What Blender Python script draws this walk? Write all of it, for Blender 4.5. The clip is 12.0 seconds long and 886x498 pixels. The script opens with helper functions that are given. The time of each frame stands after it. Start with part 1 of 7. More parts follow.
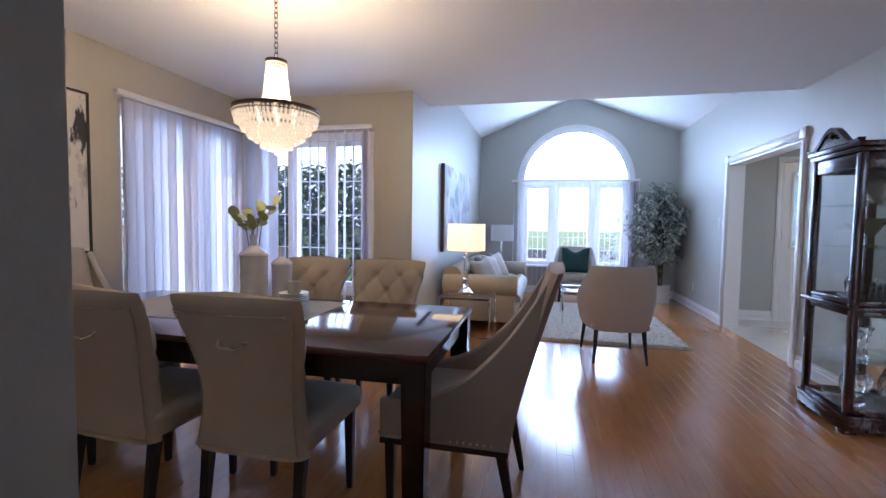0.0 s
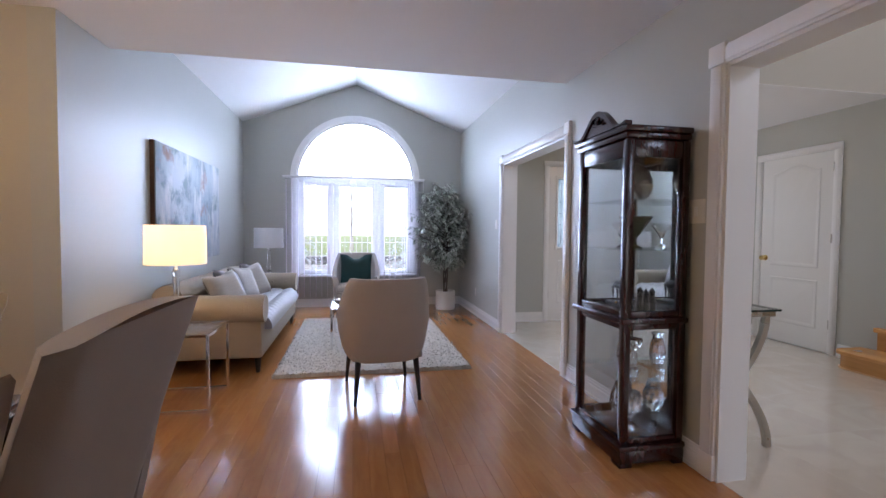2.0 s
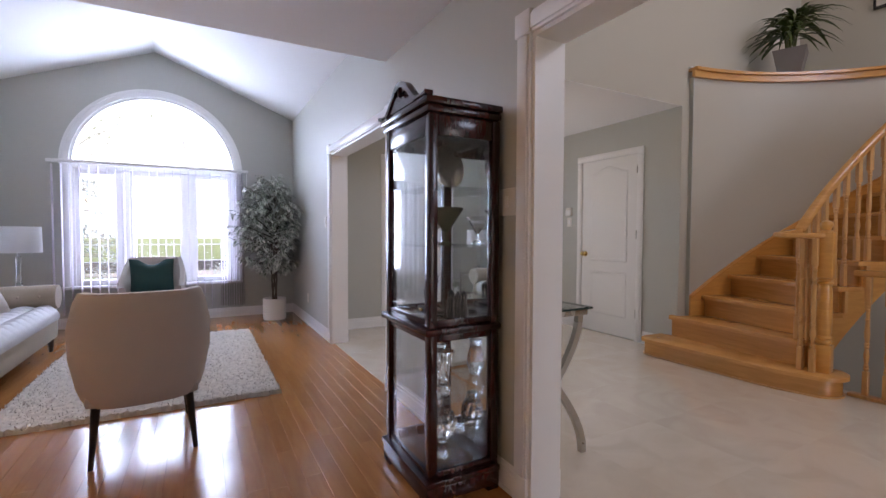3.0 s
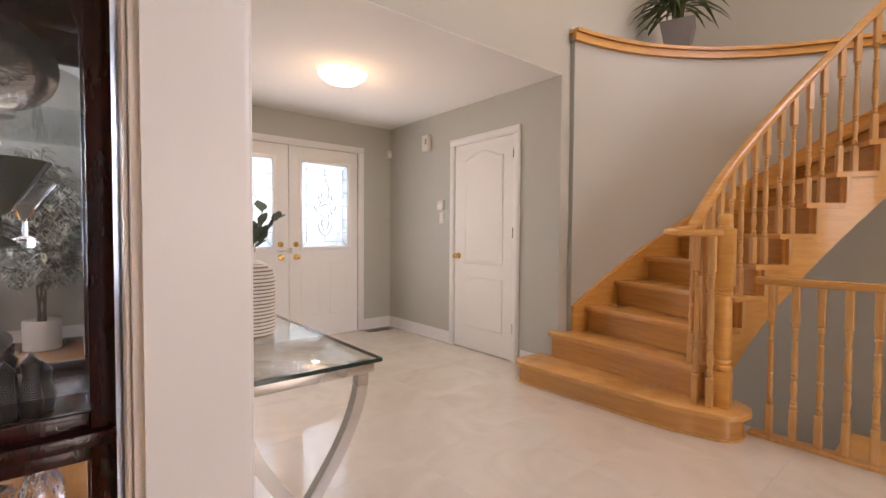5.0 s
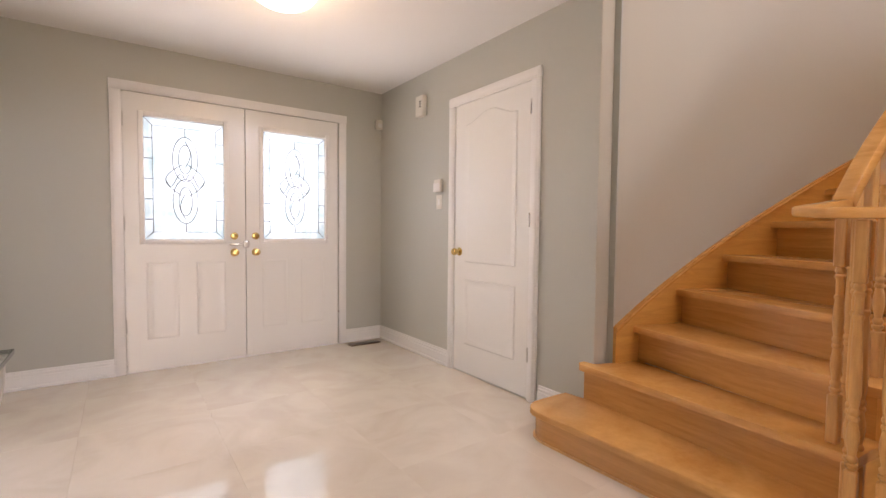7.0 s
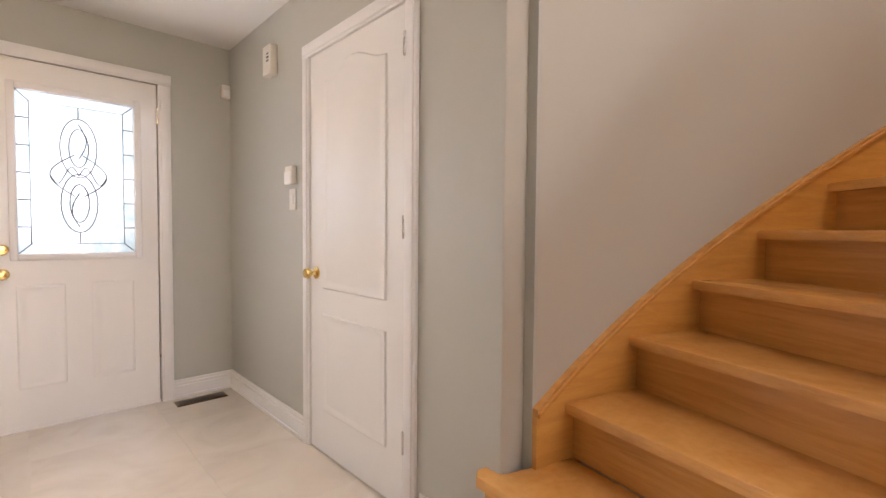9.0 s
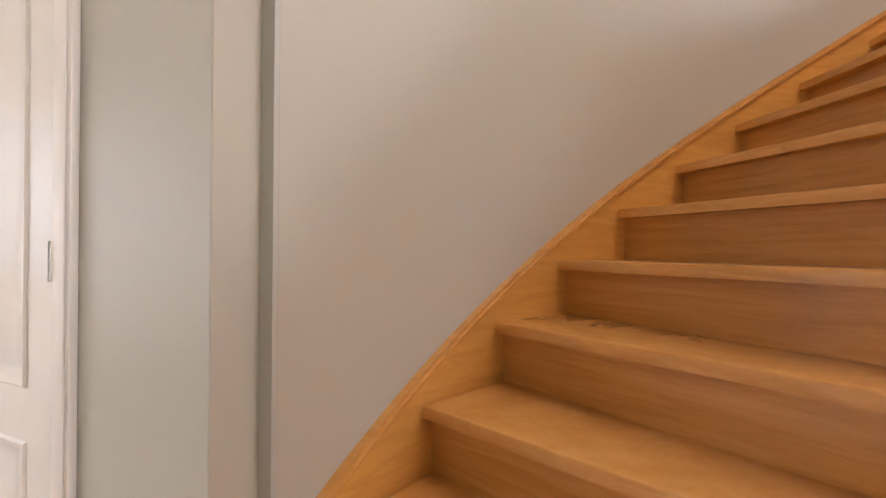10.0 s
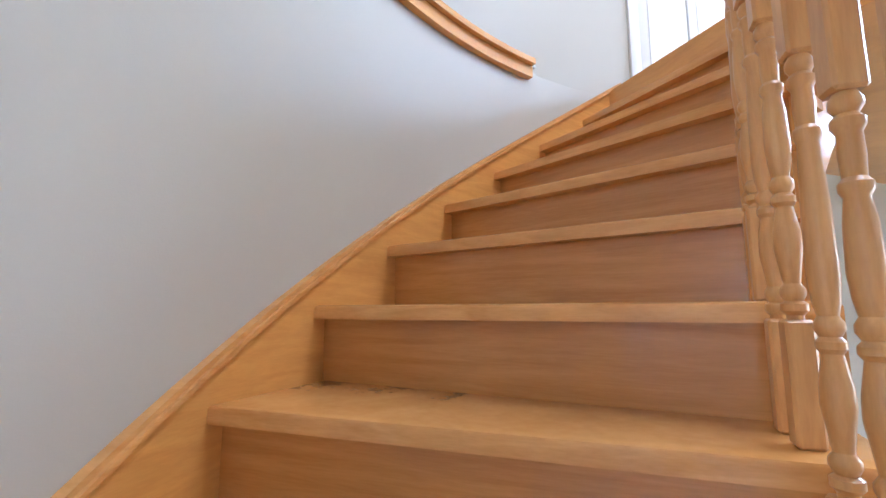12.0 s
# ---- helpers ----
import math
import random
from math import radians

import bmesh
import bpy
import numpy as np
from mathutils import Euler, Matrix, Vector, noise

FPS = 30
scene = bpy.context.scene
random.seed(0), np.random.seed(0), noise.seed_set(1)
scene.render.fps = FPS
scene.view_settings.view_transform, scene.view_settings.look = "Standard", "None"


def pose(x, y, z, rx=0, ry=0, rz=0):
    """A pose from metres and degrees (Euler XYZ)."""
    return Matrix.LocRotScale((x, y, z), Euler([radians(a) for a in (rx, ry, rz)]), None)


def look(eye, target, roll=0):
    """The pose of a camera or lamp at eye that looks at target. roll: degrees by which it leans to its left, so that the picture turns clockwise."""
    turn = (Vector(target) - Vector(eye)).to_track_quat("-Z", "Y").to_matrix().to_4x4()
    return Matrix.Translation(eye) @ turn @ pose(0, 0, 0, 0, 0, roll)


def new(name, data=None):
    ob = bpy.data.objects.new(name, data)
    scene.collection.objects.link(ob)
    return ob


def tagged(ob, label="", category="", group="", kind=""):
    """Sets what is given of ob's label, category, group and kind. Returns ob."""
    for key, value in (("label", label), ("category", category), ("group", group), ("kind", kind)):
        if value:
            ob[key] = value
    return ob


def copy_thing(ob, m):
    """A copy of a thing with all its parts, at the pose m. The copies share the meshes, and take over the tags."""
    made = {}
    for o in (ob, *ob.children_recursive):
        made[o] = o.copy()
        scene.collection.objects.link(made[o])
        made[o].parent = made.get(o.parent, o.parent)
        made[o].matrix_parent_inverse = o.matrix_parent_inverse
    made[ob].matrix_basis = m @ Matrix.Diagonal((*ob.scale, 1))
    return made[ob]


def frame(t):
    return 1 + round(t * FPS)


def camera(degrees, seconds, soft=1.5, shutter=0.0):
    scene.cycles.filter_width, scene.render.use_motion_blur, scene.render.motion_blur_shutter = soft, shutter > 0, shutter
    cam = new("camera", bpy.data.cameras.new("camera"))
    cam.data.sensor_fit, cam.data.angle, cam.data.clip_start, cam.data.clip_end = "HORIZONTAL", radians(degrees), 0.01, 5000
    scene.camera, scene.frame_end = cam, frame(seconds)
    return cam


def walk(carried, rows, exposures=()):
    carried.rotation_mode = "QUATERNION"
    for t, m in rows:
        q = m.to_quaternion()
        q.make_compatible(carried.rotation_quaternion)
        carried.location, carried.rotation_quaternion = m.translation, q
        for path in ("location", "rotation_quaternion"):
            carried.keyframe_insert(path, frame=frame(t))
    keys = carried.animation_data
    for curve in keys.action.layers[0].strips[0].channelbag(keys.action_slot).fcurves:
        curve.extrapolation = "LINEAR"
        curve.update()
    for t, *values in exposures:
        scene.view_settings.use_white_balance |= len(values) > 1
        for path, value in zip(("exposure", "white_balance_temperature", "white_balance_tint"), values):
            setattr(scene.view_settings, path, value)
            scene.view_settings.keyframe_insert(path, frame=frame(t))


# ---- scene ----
cam = camera(89.0, 12.0, 1.5)
PATH = [
    (0, (0.422, 0.031, 1.197), (-0.026, 1.977, 1.088), 0.8),
    (0.5, (0.441, 0.328, 1.179), (0.098, 2.295, 1.074), 0.8),
    (1, (0.496, 0.585, 1.186), (0.354, 2.577, 1.089), 0.8),
    (1.5, (0.661, 0.875, 1.173), (0.805, 2.868, 1.081), 0.6),
    (2, (0.843, 1.082, 1.178), (1.227, 3.044, 1.101), 0.5),
    (2.5, (1.067, 1.292, 1.166), (1.754, 3.169, 1.095), 0.3),
    (3, (1.323, 1.436, 1.149), (2.274, 3.195, 1.081), 0.2),
    (3.5, (1.616, 1.553, 1.211), (2.721, 3.218, 1.12), -0.0),
    (3.7, (1.777, 1.626, 1.169), (2.908, 3.274, 1.091), 0.0),
    (5.3, (2.591, 2.086, 1.099), (3.868, 3.624, 1.033), 0.4),
    (5.5, (2.707, 2.134, 1.079), (3.97, 3.683, 1.014), 0.5),
    (6, (2.931, 2.335, 1.08), (4.177, 3.898, 1.008), 0.6),
    (6.5, (3.128, 2.522, 1.073), (4.342, 4.11, 0.998), 0.6),
    (6.7, (3.214, 2.598, 1.075), (4.407, 4.201, 0.995), 0.6),
    (8.3, (3.961, 3.135, 1.105), (5.068, 4.798, 1.009), 0.4),
    (8.5, (4.079, 3.192, 1.104), (5.236, 4.821, 1.009), 0.3),
    (9, (4.331, 3.309, 1.127), (5.703, 4.763, 1.052), 0.5),
    (9.5, (4.606, 3.436, 1.149), (6.213, 4.625, 1.101), 0.7),
    (10, (4.86, 3.483, 1.179), (6.686, 4.299, 1.18), 0.5),
    (10.5, (5.133, 3.474, 1.178), (7.08, 3.909, 1.324), -0.5),
    (11, (5.37, 3.507, 1.241), (7.359, 3.538, 1.448), -0.2),
    (11.5, (5.552, 3.519, 1.401), (7.501, 3.144, 1.647), -0.3),
    (12, (5.753, 3.484, 1.526), (7.6, 2.767, 1.798), -0.1),
]
EXPOSURES = [(0.0, -0.05, 5800, 18), (0.5, 0.12, 5900, 19), (1.0, 0.16, 6100, 19), (1.5, 0.05, 6400, 20), (2.5, -0.06, 6900, 25), (3.5, -0.05, 7500, 28), (5.5, 0.78, 8500, 31), (8.5, 0.78, 8400, 30), (10.0, 1.08, 8000, 27), (11.0, 1.36, 6900, 21), (12.0, 1.56, 5500, 14)]
walk(cam, [(t, look(eye, target, roll)) for t, eye, target, roll in PATH], EXPOSURES)

# ---- light ----
world = bpy.data.worlds.new("world")
scene.world = world
world.use_nodes = True
sky = world.node_tree.nodes.new("ShaderNodeTexSky")
sky.sky_type, sky.sun_disc = "NISHITA", False
sky.sun_elevation, sky.sun_rotation = radians(50), radians(214)
world.node_tree.links.new(sky.outputs[0], world.node_tree.nodes["Background"].inputs[0])
world.node_tree.nodes["Background"].inputs[1].default_value = 0.14


def lamp(name, kind, m, energy, colour=(1, 1, 1), **more):
    data = bpy.data.lights.new(name, kind)
    data.energy, data.color = energy, colour
    for key, value in more.items():
        if key == "size":
            data.shape, data.size, data.size_y = "RECTANGLE", value[0], value[1]
        elif key == "radius":
            data.shadow_soft_size = value
        elif key == "angle":
            data.angle = value
    ob = new(name, data)
    ob.matrix_world = m
    return ob


DAY = (0.53, 0.71, 1.0)
lamp("sun", "SUN", look((0, 0, 20), (6, 9, 7)), 5.0, (1, 0.95, 0.88), angle=radians(0.5))
lamp("front_window_daylight", "AREA", look((0.87, 8.45, 1.7), (0.87, 0, 1.2)), 310, DAY, size=(1.8, 2.3))
lamp("dining_window_daylight", "AREA", look((-1.7, 4.2, 1.3), (-1.7, 0, 1.1)), 34, DAY, size=(1.0, 1.3))
lamp("patio_door_daylight", "AREA", look((-2.85, 3.25, 1.1), (0, 3.2, 1.0)), 22, DAY, size=(1.2, 2.0))
lamp("front_door_daylight", "AREA", look((4.2, 6.95, 1.5), (4.2, 0, 1.2)), 38, (0.8, 0.9, 1.0), size=(1.3, 1.0))
# Fill through an assumed, unseen upper window, added to brighten the stairwell.
lamp("upper_hall_fill", "AREA", look((6.0, -2.85, 4.0), (6.4, 3, 2.6)), 104, (0.55, 0.73, 1.0), size=(2.6, 1.5))
lamp("hall_window_daylight", "AREA", look((4.2, -2.85, 1.3), (4.6, 4, 1.3)), 24, (0.95, 0.97, 1), size=(1.7, 2.0))
# Fill from an added, unseen skylight, to light the stairs evenly.
lamp("added_skylight_fill", "AREA", look((5.6, 1.6, 5.19), (5.7, 1.9, 0)), 37, (0.92, 0.95, 1.0), size=(1.5, 1.5))

# ---- materials ----


def nodes_of(m):
    m.use_nodes = True
    nt = m.node_tree
    return nt, nt.nodes, nt.links, nt.nodes["Principled BSDF"]


def paint(name, colour, rough=0.5, metal=0.0, vary=0.06, scale=6.0, bump=0.0, bump_scale=120.0, coat=0.0, stretch=(1, 1, 1), per_object=0.0, spec=0.5):
    """A surface with two scales of variation: slow mottling in colour and gloss, fine grain in relief."""
    m = bpy.data.materials.new(name)
    nt, n, l, p = nodes_of(m)
    p.inputs["Metallic"].default_value = metal
    p.inputs["Coat Weight"].default_value = coat
    p.inputs["Coat Roughness"].default_value = 0.08
    p.inputs["Specular IOR Level"].default_value = spec
    co = n.new("ShaderNodeTexCoord")
    mp = n.new("ShaderNodeMapping")
    mp.inputs["Scale"].default_value = stretch
    l.new(co.outputs["Object"], mp.inputs[0])
    a = n.new("ShaderNodeTexNoise")
    a.inputs["Scale"].default_value, a.inputs["Detail"].default_value = scale, 6
    l.new(mp.outputs[0], a.inputs[0])
    ramp = n.new("ShaderNodeMix")
    ramp.data_type = "RGBA"
    ramp.inputs["A"].default_value = (*[c * (1 - vary) for c in colour], 1)
    ramp.inputs["B"].default_value = (*[min(1, c * (1 + vary)) for c in colour], 1)
    l.new(a.outputs[0], ramp.inputs["Factor"])
    out = ramp.outputs["Result"]
    if per_object:
        info = n.new("ShaderNodeObjectInfo")
        mr = n.new("ShaderNodeMapRange")
        mr.inputs["To Min"].default_value, mr.inputs["To Max"].default_value = 1 - per_object, 1 + per_object
        l.new(info.outputs["Random"], mr.inputs[0])
        hv = n.new("ShaderNodeHueSaturation")
        l.new(mr.outputs[0], hv.inputs["Value"])
        l.new(out, hv.inputs["Color"])
        out = hv.outputs[0]
    l.new(out, p.inputs["Base Color"])
    rr = n.new("ShaderNodeMapRange")
    rr.inputs["To Min"].default_value, rr.inputs["To Max"].default_value = max(0.02, rough * 0.85), min(1, rough * 1.15)
    l.new(a.outputs[0], rr.inputs[0])
    l.new(rr.outputs[0], p.inputs["Roughness"])
    if bump:
        b = n.new("ShaderNodeTexNoise")
        b.inputs["Scale"].default_value, b.inputs["Detail"].default_value = bump_scale, 3
        l.new(mp.outputs[0], b.inputs[0])
        bm_ = n.new("ShaderNodeBump")
        bm_.inputs["Strength"].default_value, bm_.inputs["Distance"].default_value = bump, 0.004
        l.new(b.outputs[0], bm_.inputs["Height"])
        l.new(bm_.outputs[0], p.inputs["Normal"])
    return m


def wood(name, light, dark, rough=0.3, scale=3.0, axis=(1, 12, 12), coat=0.0, per_object=0.0, bump=0.05, per_island=0.0):
    """Grain drawn out along one axis, with slow rings and fine pores."""
    m = bpy.data.materials.new(name)
    nt, n, l, p = nodes_of(m)
    co = n.new("ShaderNodeTexCoord")
    mp = n.new("ShaderNodeMapping")
    mp.inputs["Scale"].default_value = axis
    l.new(co.outputs["Object"], mp.inputs[0])
    vec = mp.outputs[0]
    rnd = None
    if per_object or per_island:
        rnd = n.new("ShaderNodeObjectInfo").outputs["Random"] if per_object else n.new("ShaderNodeNewGeometry").outputs["Random Per Island"]
        add = n.new("ShaderNodeVectorMath")
        add.operation = "MULTIPLY_ADD"
        add.inputs[0].default_value = (7, 3, 5)
        l.new(rnd, add.inputs[1])
        l.new(vec, add.inputs[2])
        vec = add.outputs[0]
    a = n.new("ShaderNodeTexNoise")
    a.inputs["Scale"].default_value, a.inputs["Detail"].default_value, a.inputs["Distortion"].default_value = scale, 5, 0.8
    l.new(vec, a.inputs[0])
    f = n.new("ShaderNodeTexNoise")
    f.inputs["Scale"].default_value, f.inputs["Detail"].default_value = scale * 9, 3
    l.new(vec, f.inputs[0])
    mx = n.new("ShaderNodeMath")
    mx.operation = "MULTIPLY_ADD"
    mx.inputs[1].default_value, mx.inputs[2].default_value = 0.35, -0.17
    l.new(f.outputs[0], mx.inputs[0])
    sm = n.new("ShaderNodeMath")
    l.new(a.outputs[0], sm.inputs[0])
    l.new(mx.outputs[0], sm.inputs[1])
    mix = n.new("ShaderNodeMix")
    mix.data_type = "RGBA"
    mix.inputs["A"].default_value, mix.inputs["B"].default_value = (*dark, 1), (*light, 1)
    st = n.new("ShaderNodeMapRange")
    st.inputs["From Min"].default_value, st.inputs["From Max"].default_value = 0.3, 0.7
    l.new(sm.outputs[0], st.inputs[0])
    l.new(st.outputs[0], mix.inputs["Factor"])
    out = mix.outputs["Result"]
    if rnd is not None:
        k = per_object or per_island
        mr = n.new("ShaderNodeMapRange")
        mr.inputs["To Min"].default_value, mr.inputs["To Max"].default_value = 1 - k, 1 + k
        l.new(rnd, mr.inputs[0])
        hv = n.new("ShaderNodeHueSaturation")
        l.new(mr.outputs[0], hv.inputs["Value"])
        l.new(out, hv.inputs["Color"])
        out = hv.outputs[0]
    l.new(out, p.inputs["Base Color"])
    p.inputs["Roughness"].default_value = rough
    p.inputs["Coat Weight"].default_value, p.inputs["Coat Roughness"].default_value = coat, 0.1
    bp = n.new("ShaderNodeBump")
    bp.inputs["Strength"].default_value, bp.inputs["Distance"].default_value = bump, 0.002
    l.new(f.outputs[0], bp.inputs["Height"])
    l.new(bp.outputs[0], p.inputs["Normal"])
    return m


def glowing(name, colour, strength, base=(0.9, 0.9, 0.9)):
    m = bpy.data.materials.new(name)
    nt, n, l, p = nodes_of(m)
    p.inputs["Base Color"].default_value = (*base, 1)
    p.inputs["Emission Color"].default_value, p.inputs["Emission Strength"].default_value = (*colour, 1), strength
    return m


def clear_glass(name, tint=(1, 1, 1), rough=0.0, see=0.0):
    """see: share of light that goes straight through, for thin panes."""
    m = bpy.data.materials.new(name)
    nt, n, l, p = nodes_of(m)
    p.inputs["Base Color"].default_value = (*tint, 1)
    p.inputs["Transmission Weight"].default_value, p.inputs["Roughness"].default_value, p.inputs["IOR"].default_value = 1, rough, 1.45
    if see:
        t = n.new("ShaderNodeBsdfTransparent")
        t.inputs[0].default_value = (*tint, 1)
        g = n.new("ShaderNodeBsdfGlossy")
        g.inputs["Roughness"].default_value = max(rough, 0.02)
        lw = n.new("ShaderNodeLayerWeight")
        lw.inputs[0].default_value = 0.5
        pw = n.new("ShaderNodeMath")
        pw.operation = "POWER"
        pw.inputs[1].default_value = 3.2
        l.new(lw.outputs["Facing"], pw.inputs[0])
        fr = n.new("ShaderNodeMath")
        fr.operation = "MULTIPLY_ADD"
        fr.inputs[1].default_value, fr.inputs[2].default_value = 0.5, 0.045
        l.new(pw.outputs[0], fr.inputs[0])
        mix = n.new("ShaderNodeMixShader")
        l.new(fr.outputs[0], mix.inputs[0])
        l.new(t.outputs[0], mix.inputs[1])
        l.new(g.outputs[0], mix.inputs[2])
        l.new(mix.outputs[0], n["Material Output"].inputs[0])
    return m


def cloth_through(name, colour, share):
    """Thin cloth that lets daylight through."""
    m = bpy.data.materials.new(name)
    nt, n, l, p = nodes_of(m)
    p.inputs["Base Color"].default_value, p.inputs["Roughness"].default_value = (*colour, 1), 0.7
    t = n.new("ShaderNodeBsdfTranslucent")
    t.inputs[0].default_value = (*colour, 1)
    w = n.new("ShaderNodeTexWave")
    w.inputs["Scale"].default_value = 60
    bp = n.new("ShaderNodeBump")
    bp.inputs["Strength"].default_value = 0.05
    l.new(w.outputs[1], bp.inputs["Height"])
    l.new(bp.outputs[0], p.inputs["Normal"])
    mix = n.new("ShaderNodeMixShader")
    mix.inputs[0].default_value = share
    l.new(p.outputs[0], mix.inputs[1])
    l.new(t.outputs[0], mix.inputs[2])
    l.new(mix.outputs[0], n["Material Output"].inputs[0])
    return m


WALL = paint("sage_grey_wall_paint", (0.47, 0.472, 0.425), 0.42, vary=0.02, scale=1.5, bump=0.06, bump_scale=220)
WALL_WARM = paint("greige_wall_paint", (0.50, 0.465, 0.39), 0.45, vary=0.02, scale=1.5, bump=0.06, bump_scale=220)
CEIL = paint("ceiling_paint", (0.80, 0.79, 0.77), 0.85, vary=0.02, scale=2, bump=0.5, bump_scale=160)
WHITE = paint("white_trim_paint", (0.80, 0.79, 0.77), 0.3, vary=0.015, scale=3, bump=0.02)
DOORW = paint("white_door_paint", (0.80, 0.79, 0.76), 0.22, vary=0.004, scale=0.8)
OAK = wood("honey_oak", (0.73, 0.365, 0.095), (0.62, 0.285, 0.068), 0.28, 2.2, (2, 2, 14), coat=0.25)
OAK_H = wood("honey_oak_lengthwise", (0.71, 0.362, 0.118), (0.58, 0.265, 0.073), 0.26, 1.6, (3, 3, 20), coat=0.3, per_object=0.05)
OAK_LIGHT = wood("light_oak", (0.68, 0.37, 0.135), (0.54, 0.27, 0.088), 0.32, 2.5, (14, 14, 1.6), coat=0.2, per_object=0.05)
# Riser veneer is browner oak, darkened further for shade below the nosings.
OAK_RISER = wood("oak_veneer_riser_shaded", (0.60, 0.285, 0.085), (0.48, 0.212, 0.056), 0.24, 1.3, (2, 2, 26), coat=0.35, per_object=0.05)
PLANK = wood("maple_floor_plank", (0.44, 0.187, 0.058), (0.37, 0.147, 0.042), 0.17, 2.0, (14, 1.6, 6), coat=0.2, per_object=0.06, bump=0.03)
PLANK_FAR = wood("maple_floor_joined", (0.44, 0.187, 0.058), (0.37, 0.147, 0.042), 0.17, 2.0, (14, 1.6, 6), coat=0.2, per_island=0.06, bump=0.03)
SUBFLOOR = paint("dark_joint", (0.24, 0.105, 0.04), 0.8)
CHERRY = wood("dark_cherry", (0.045, 0.010, 0.008), (0.020, 0.005, 0.005), 0.20, 2.5, (8, 8, 1.4), coat=0.0)
ESPRESSO = wood("espresso_wood", (0.085, 0.022, 0.012), (0.045, 0.011, 0.006), 0.10, 2.0, (1.5, 12, 12), coat=0.25, bump=0.012)
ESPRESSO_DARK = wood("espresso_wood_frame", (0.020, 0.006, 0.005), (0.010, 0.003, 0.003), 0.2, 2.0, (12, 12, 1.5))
BLACKWOOD = paint("black_leg", (0.018, 0.014, 0.013), 0.3, vary=0.2)
CHROME = paint("chrome", (0.78, 0.78, 0.78), 0.09, 1.0, vary=0.03)
NICKEL = paint("brushed_nickel", (0.55, 0.53, 0.50), 0.28, 1.0, vary=0.05, bump=0.02)
BRASS = paint("polished_brass", (0.78, 0.55, 0.22), 0.18, 1.0, vary=0.05)
GOLDW = paint("gold_wire", (0.50, 0.32, 0.10), 0.35, 1.0, vary=0.15)
BRONZE = paint("dark_bronze", (0.14, 0.09, 0.05), 0.35, 1.0, vary=0.15)
GLASS = clear_glass("clear_glass")
PANE = clear_glass("window_pane", (0.97, 0.99, 1.0), see=1)
TABLEGLASS = clear_glass("table_glass", (0.965, 0.99, 0.98), see=1)

# ---- building helpers ----


def box(bm, x0, x1, y0, y1, z0, z1, bevel=0.0, segs=2):
    r = bmesh.ops.create_cube(bm, size=1, matrix=Matrix.LocRotScale(((x0 + x1) / 2, (y0 + y1) / 2, (z0 + z1) / 2), None, (abs(x1 - x0), abs(y1 - y0), abs(z1 - z0))))
    if bevel:
        es = list({e for v in r["verts"] for e in v.link_edges})
        bmesh.ops.bevel(bm, geom=es, offset=bevel, segments=segs, profile=0.5, affect="EDGES")
    return r["verts"]


def lathe(bm, profile, segs=20, at=(0, 0, 0), square=None):
    """profile: (radius, z) from the bottom up."""
    rings = []
    for r, z in profile:
        if r < 1e-5:
            rings.append([bm.verts.new((at[0], at[1], at[2] + z))])
        else:
            rings.append([bm.verts.new((at[0] + r * math.cos(2 * math.pi * i / segs), at[1] + r * math.sin(2 * math.pi * i / segs), at[2] + z)) for i in range(segs)])
    for a, b in zip(rings, rings[1:]):
        for i in range(segs):
            j = (i + 1) % segs
            if len(a) == 1 and len(b) == 1:
                continue
            if len(a) == 1:
                bm.faces.new((a[0], b[i], b[j]))
            elif len(b) == 1:
                bm.faces.new((a[i], a[j], b[0]))
            else:
                bm.faces.new((a[i], a[j], b[j], b[i]))
    if len(rings[0]) > 1:
        bm.faces.new(rings[0][::-1])
    if len(rings[-1]) > 1:
        bm.faces.new(rings[-1])


def tube(bm, pts, r, segs=8, closed=False, flat=None):
    """A bar along points; flat: (width, height) for a rectangular section."""
    pts = [Vector(p) for p in pts]
    rings = []
    n = len(pts)
    for i, p in enumerate(pts):
        a = pts[i - 1] if (i or closed) else p
        b = pts[(i + 1) % n] if (i < n - 1 or closed) else p
        d = (b - a).normalized()
        side = d.cross(Vector((0, 0, 1)))
        side = side.normalized() if side.length > 1e-3 else Vector((1, 0, 0))
        up = side.cross(d).normalized()
        if flat:
            w, h = flat[0] / 2, flat[1] / 2
            ring = [p + side * u * w + up * v * h for u, v in ((-1, -1), (1, -1), (1, 1), (-1, 1))]
        else:
            rr = r[i] if isinstance(r, (list, tuple)) else r
            ring = [p + (side * math.cos(2 * math.pi * k / segs) + up * math.sin(2 * math.pi * k / segs)) * rr for k in range(segs)]
        rings.append([bm.verts.new(q) for q in ring])
    m = len(rings[0])
    for i in range(n if closed else n - 1):
        a, b = rings[i], rings[(i + 1) % n]
        for k in range(m):
            bm.faces.new((a[k], a[(k + 1) % m], b[(k + 1) % m], b[k]))
    if not closed:
        bm.faces.new(rings[0][::-1])
        bm.faces.new(rings[-1])


def prism(bm, outline, z0, z1, bevel=0.0):
    """An outline in plan, raised from z0 to z1."""
    lo = [bm.verts.new((x, y, z0)) for x, y in outline]
    hi = [bm.verts.new((x, y, z1)) for x, y in outline]
    bm.faces.new(lo[::-1])
    top = bm.faces.new(hi)
    n = len(lo)
    for i in range(n):
        bm.faces.new((lo[i], lo[(i + 1) % n], hi[(i + 1) % n], hi[i]))
    if bevel:
        bmesh.ops.bevel(bm, geom=list(top.edges), offset=bevel, segments=2, profile=0.5, affect="EDGES")


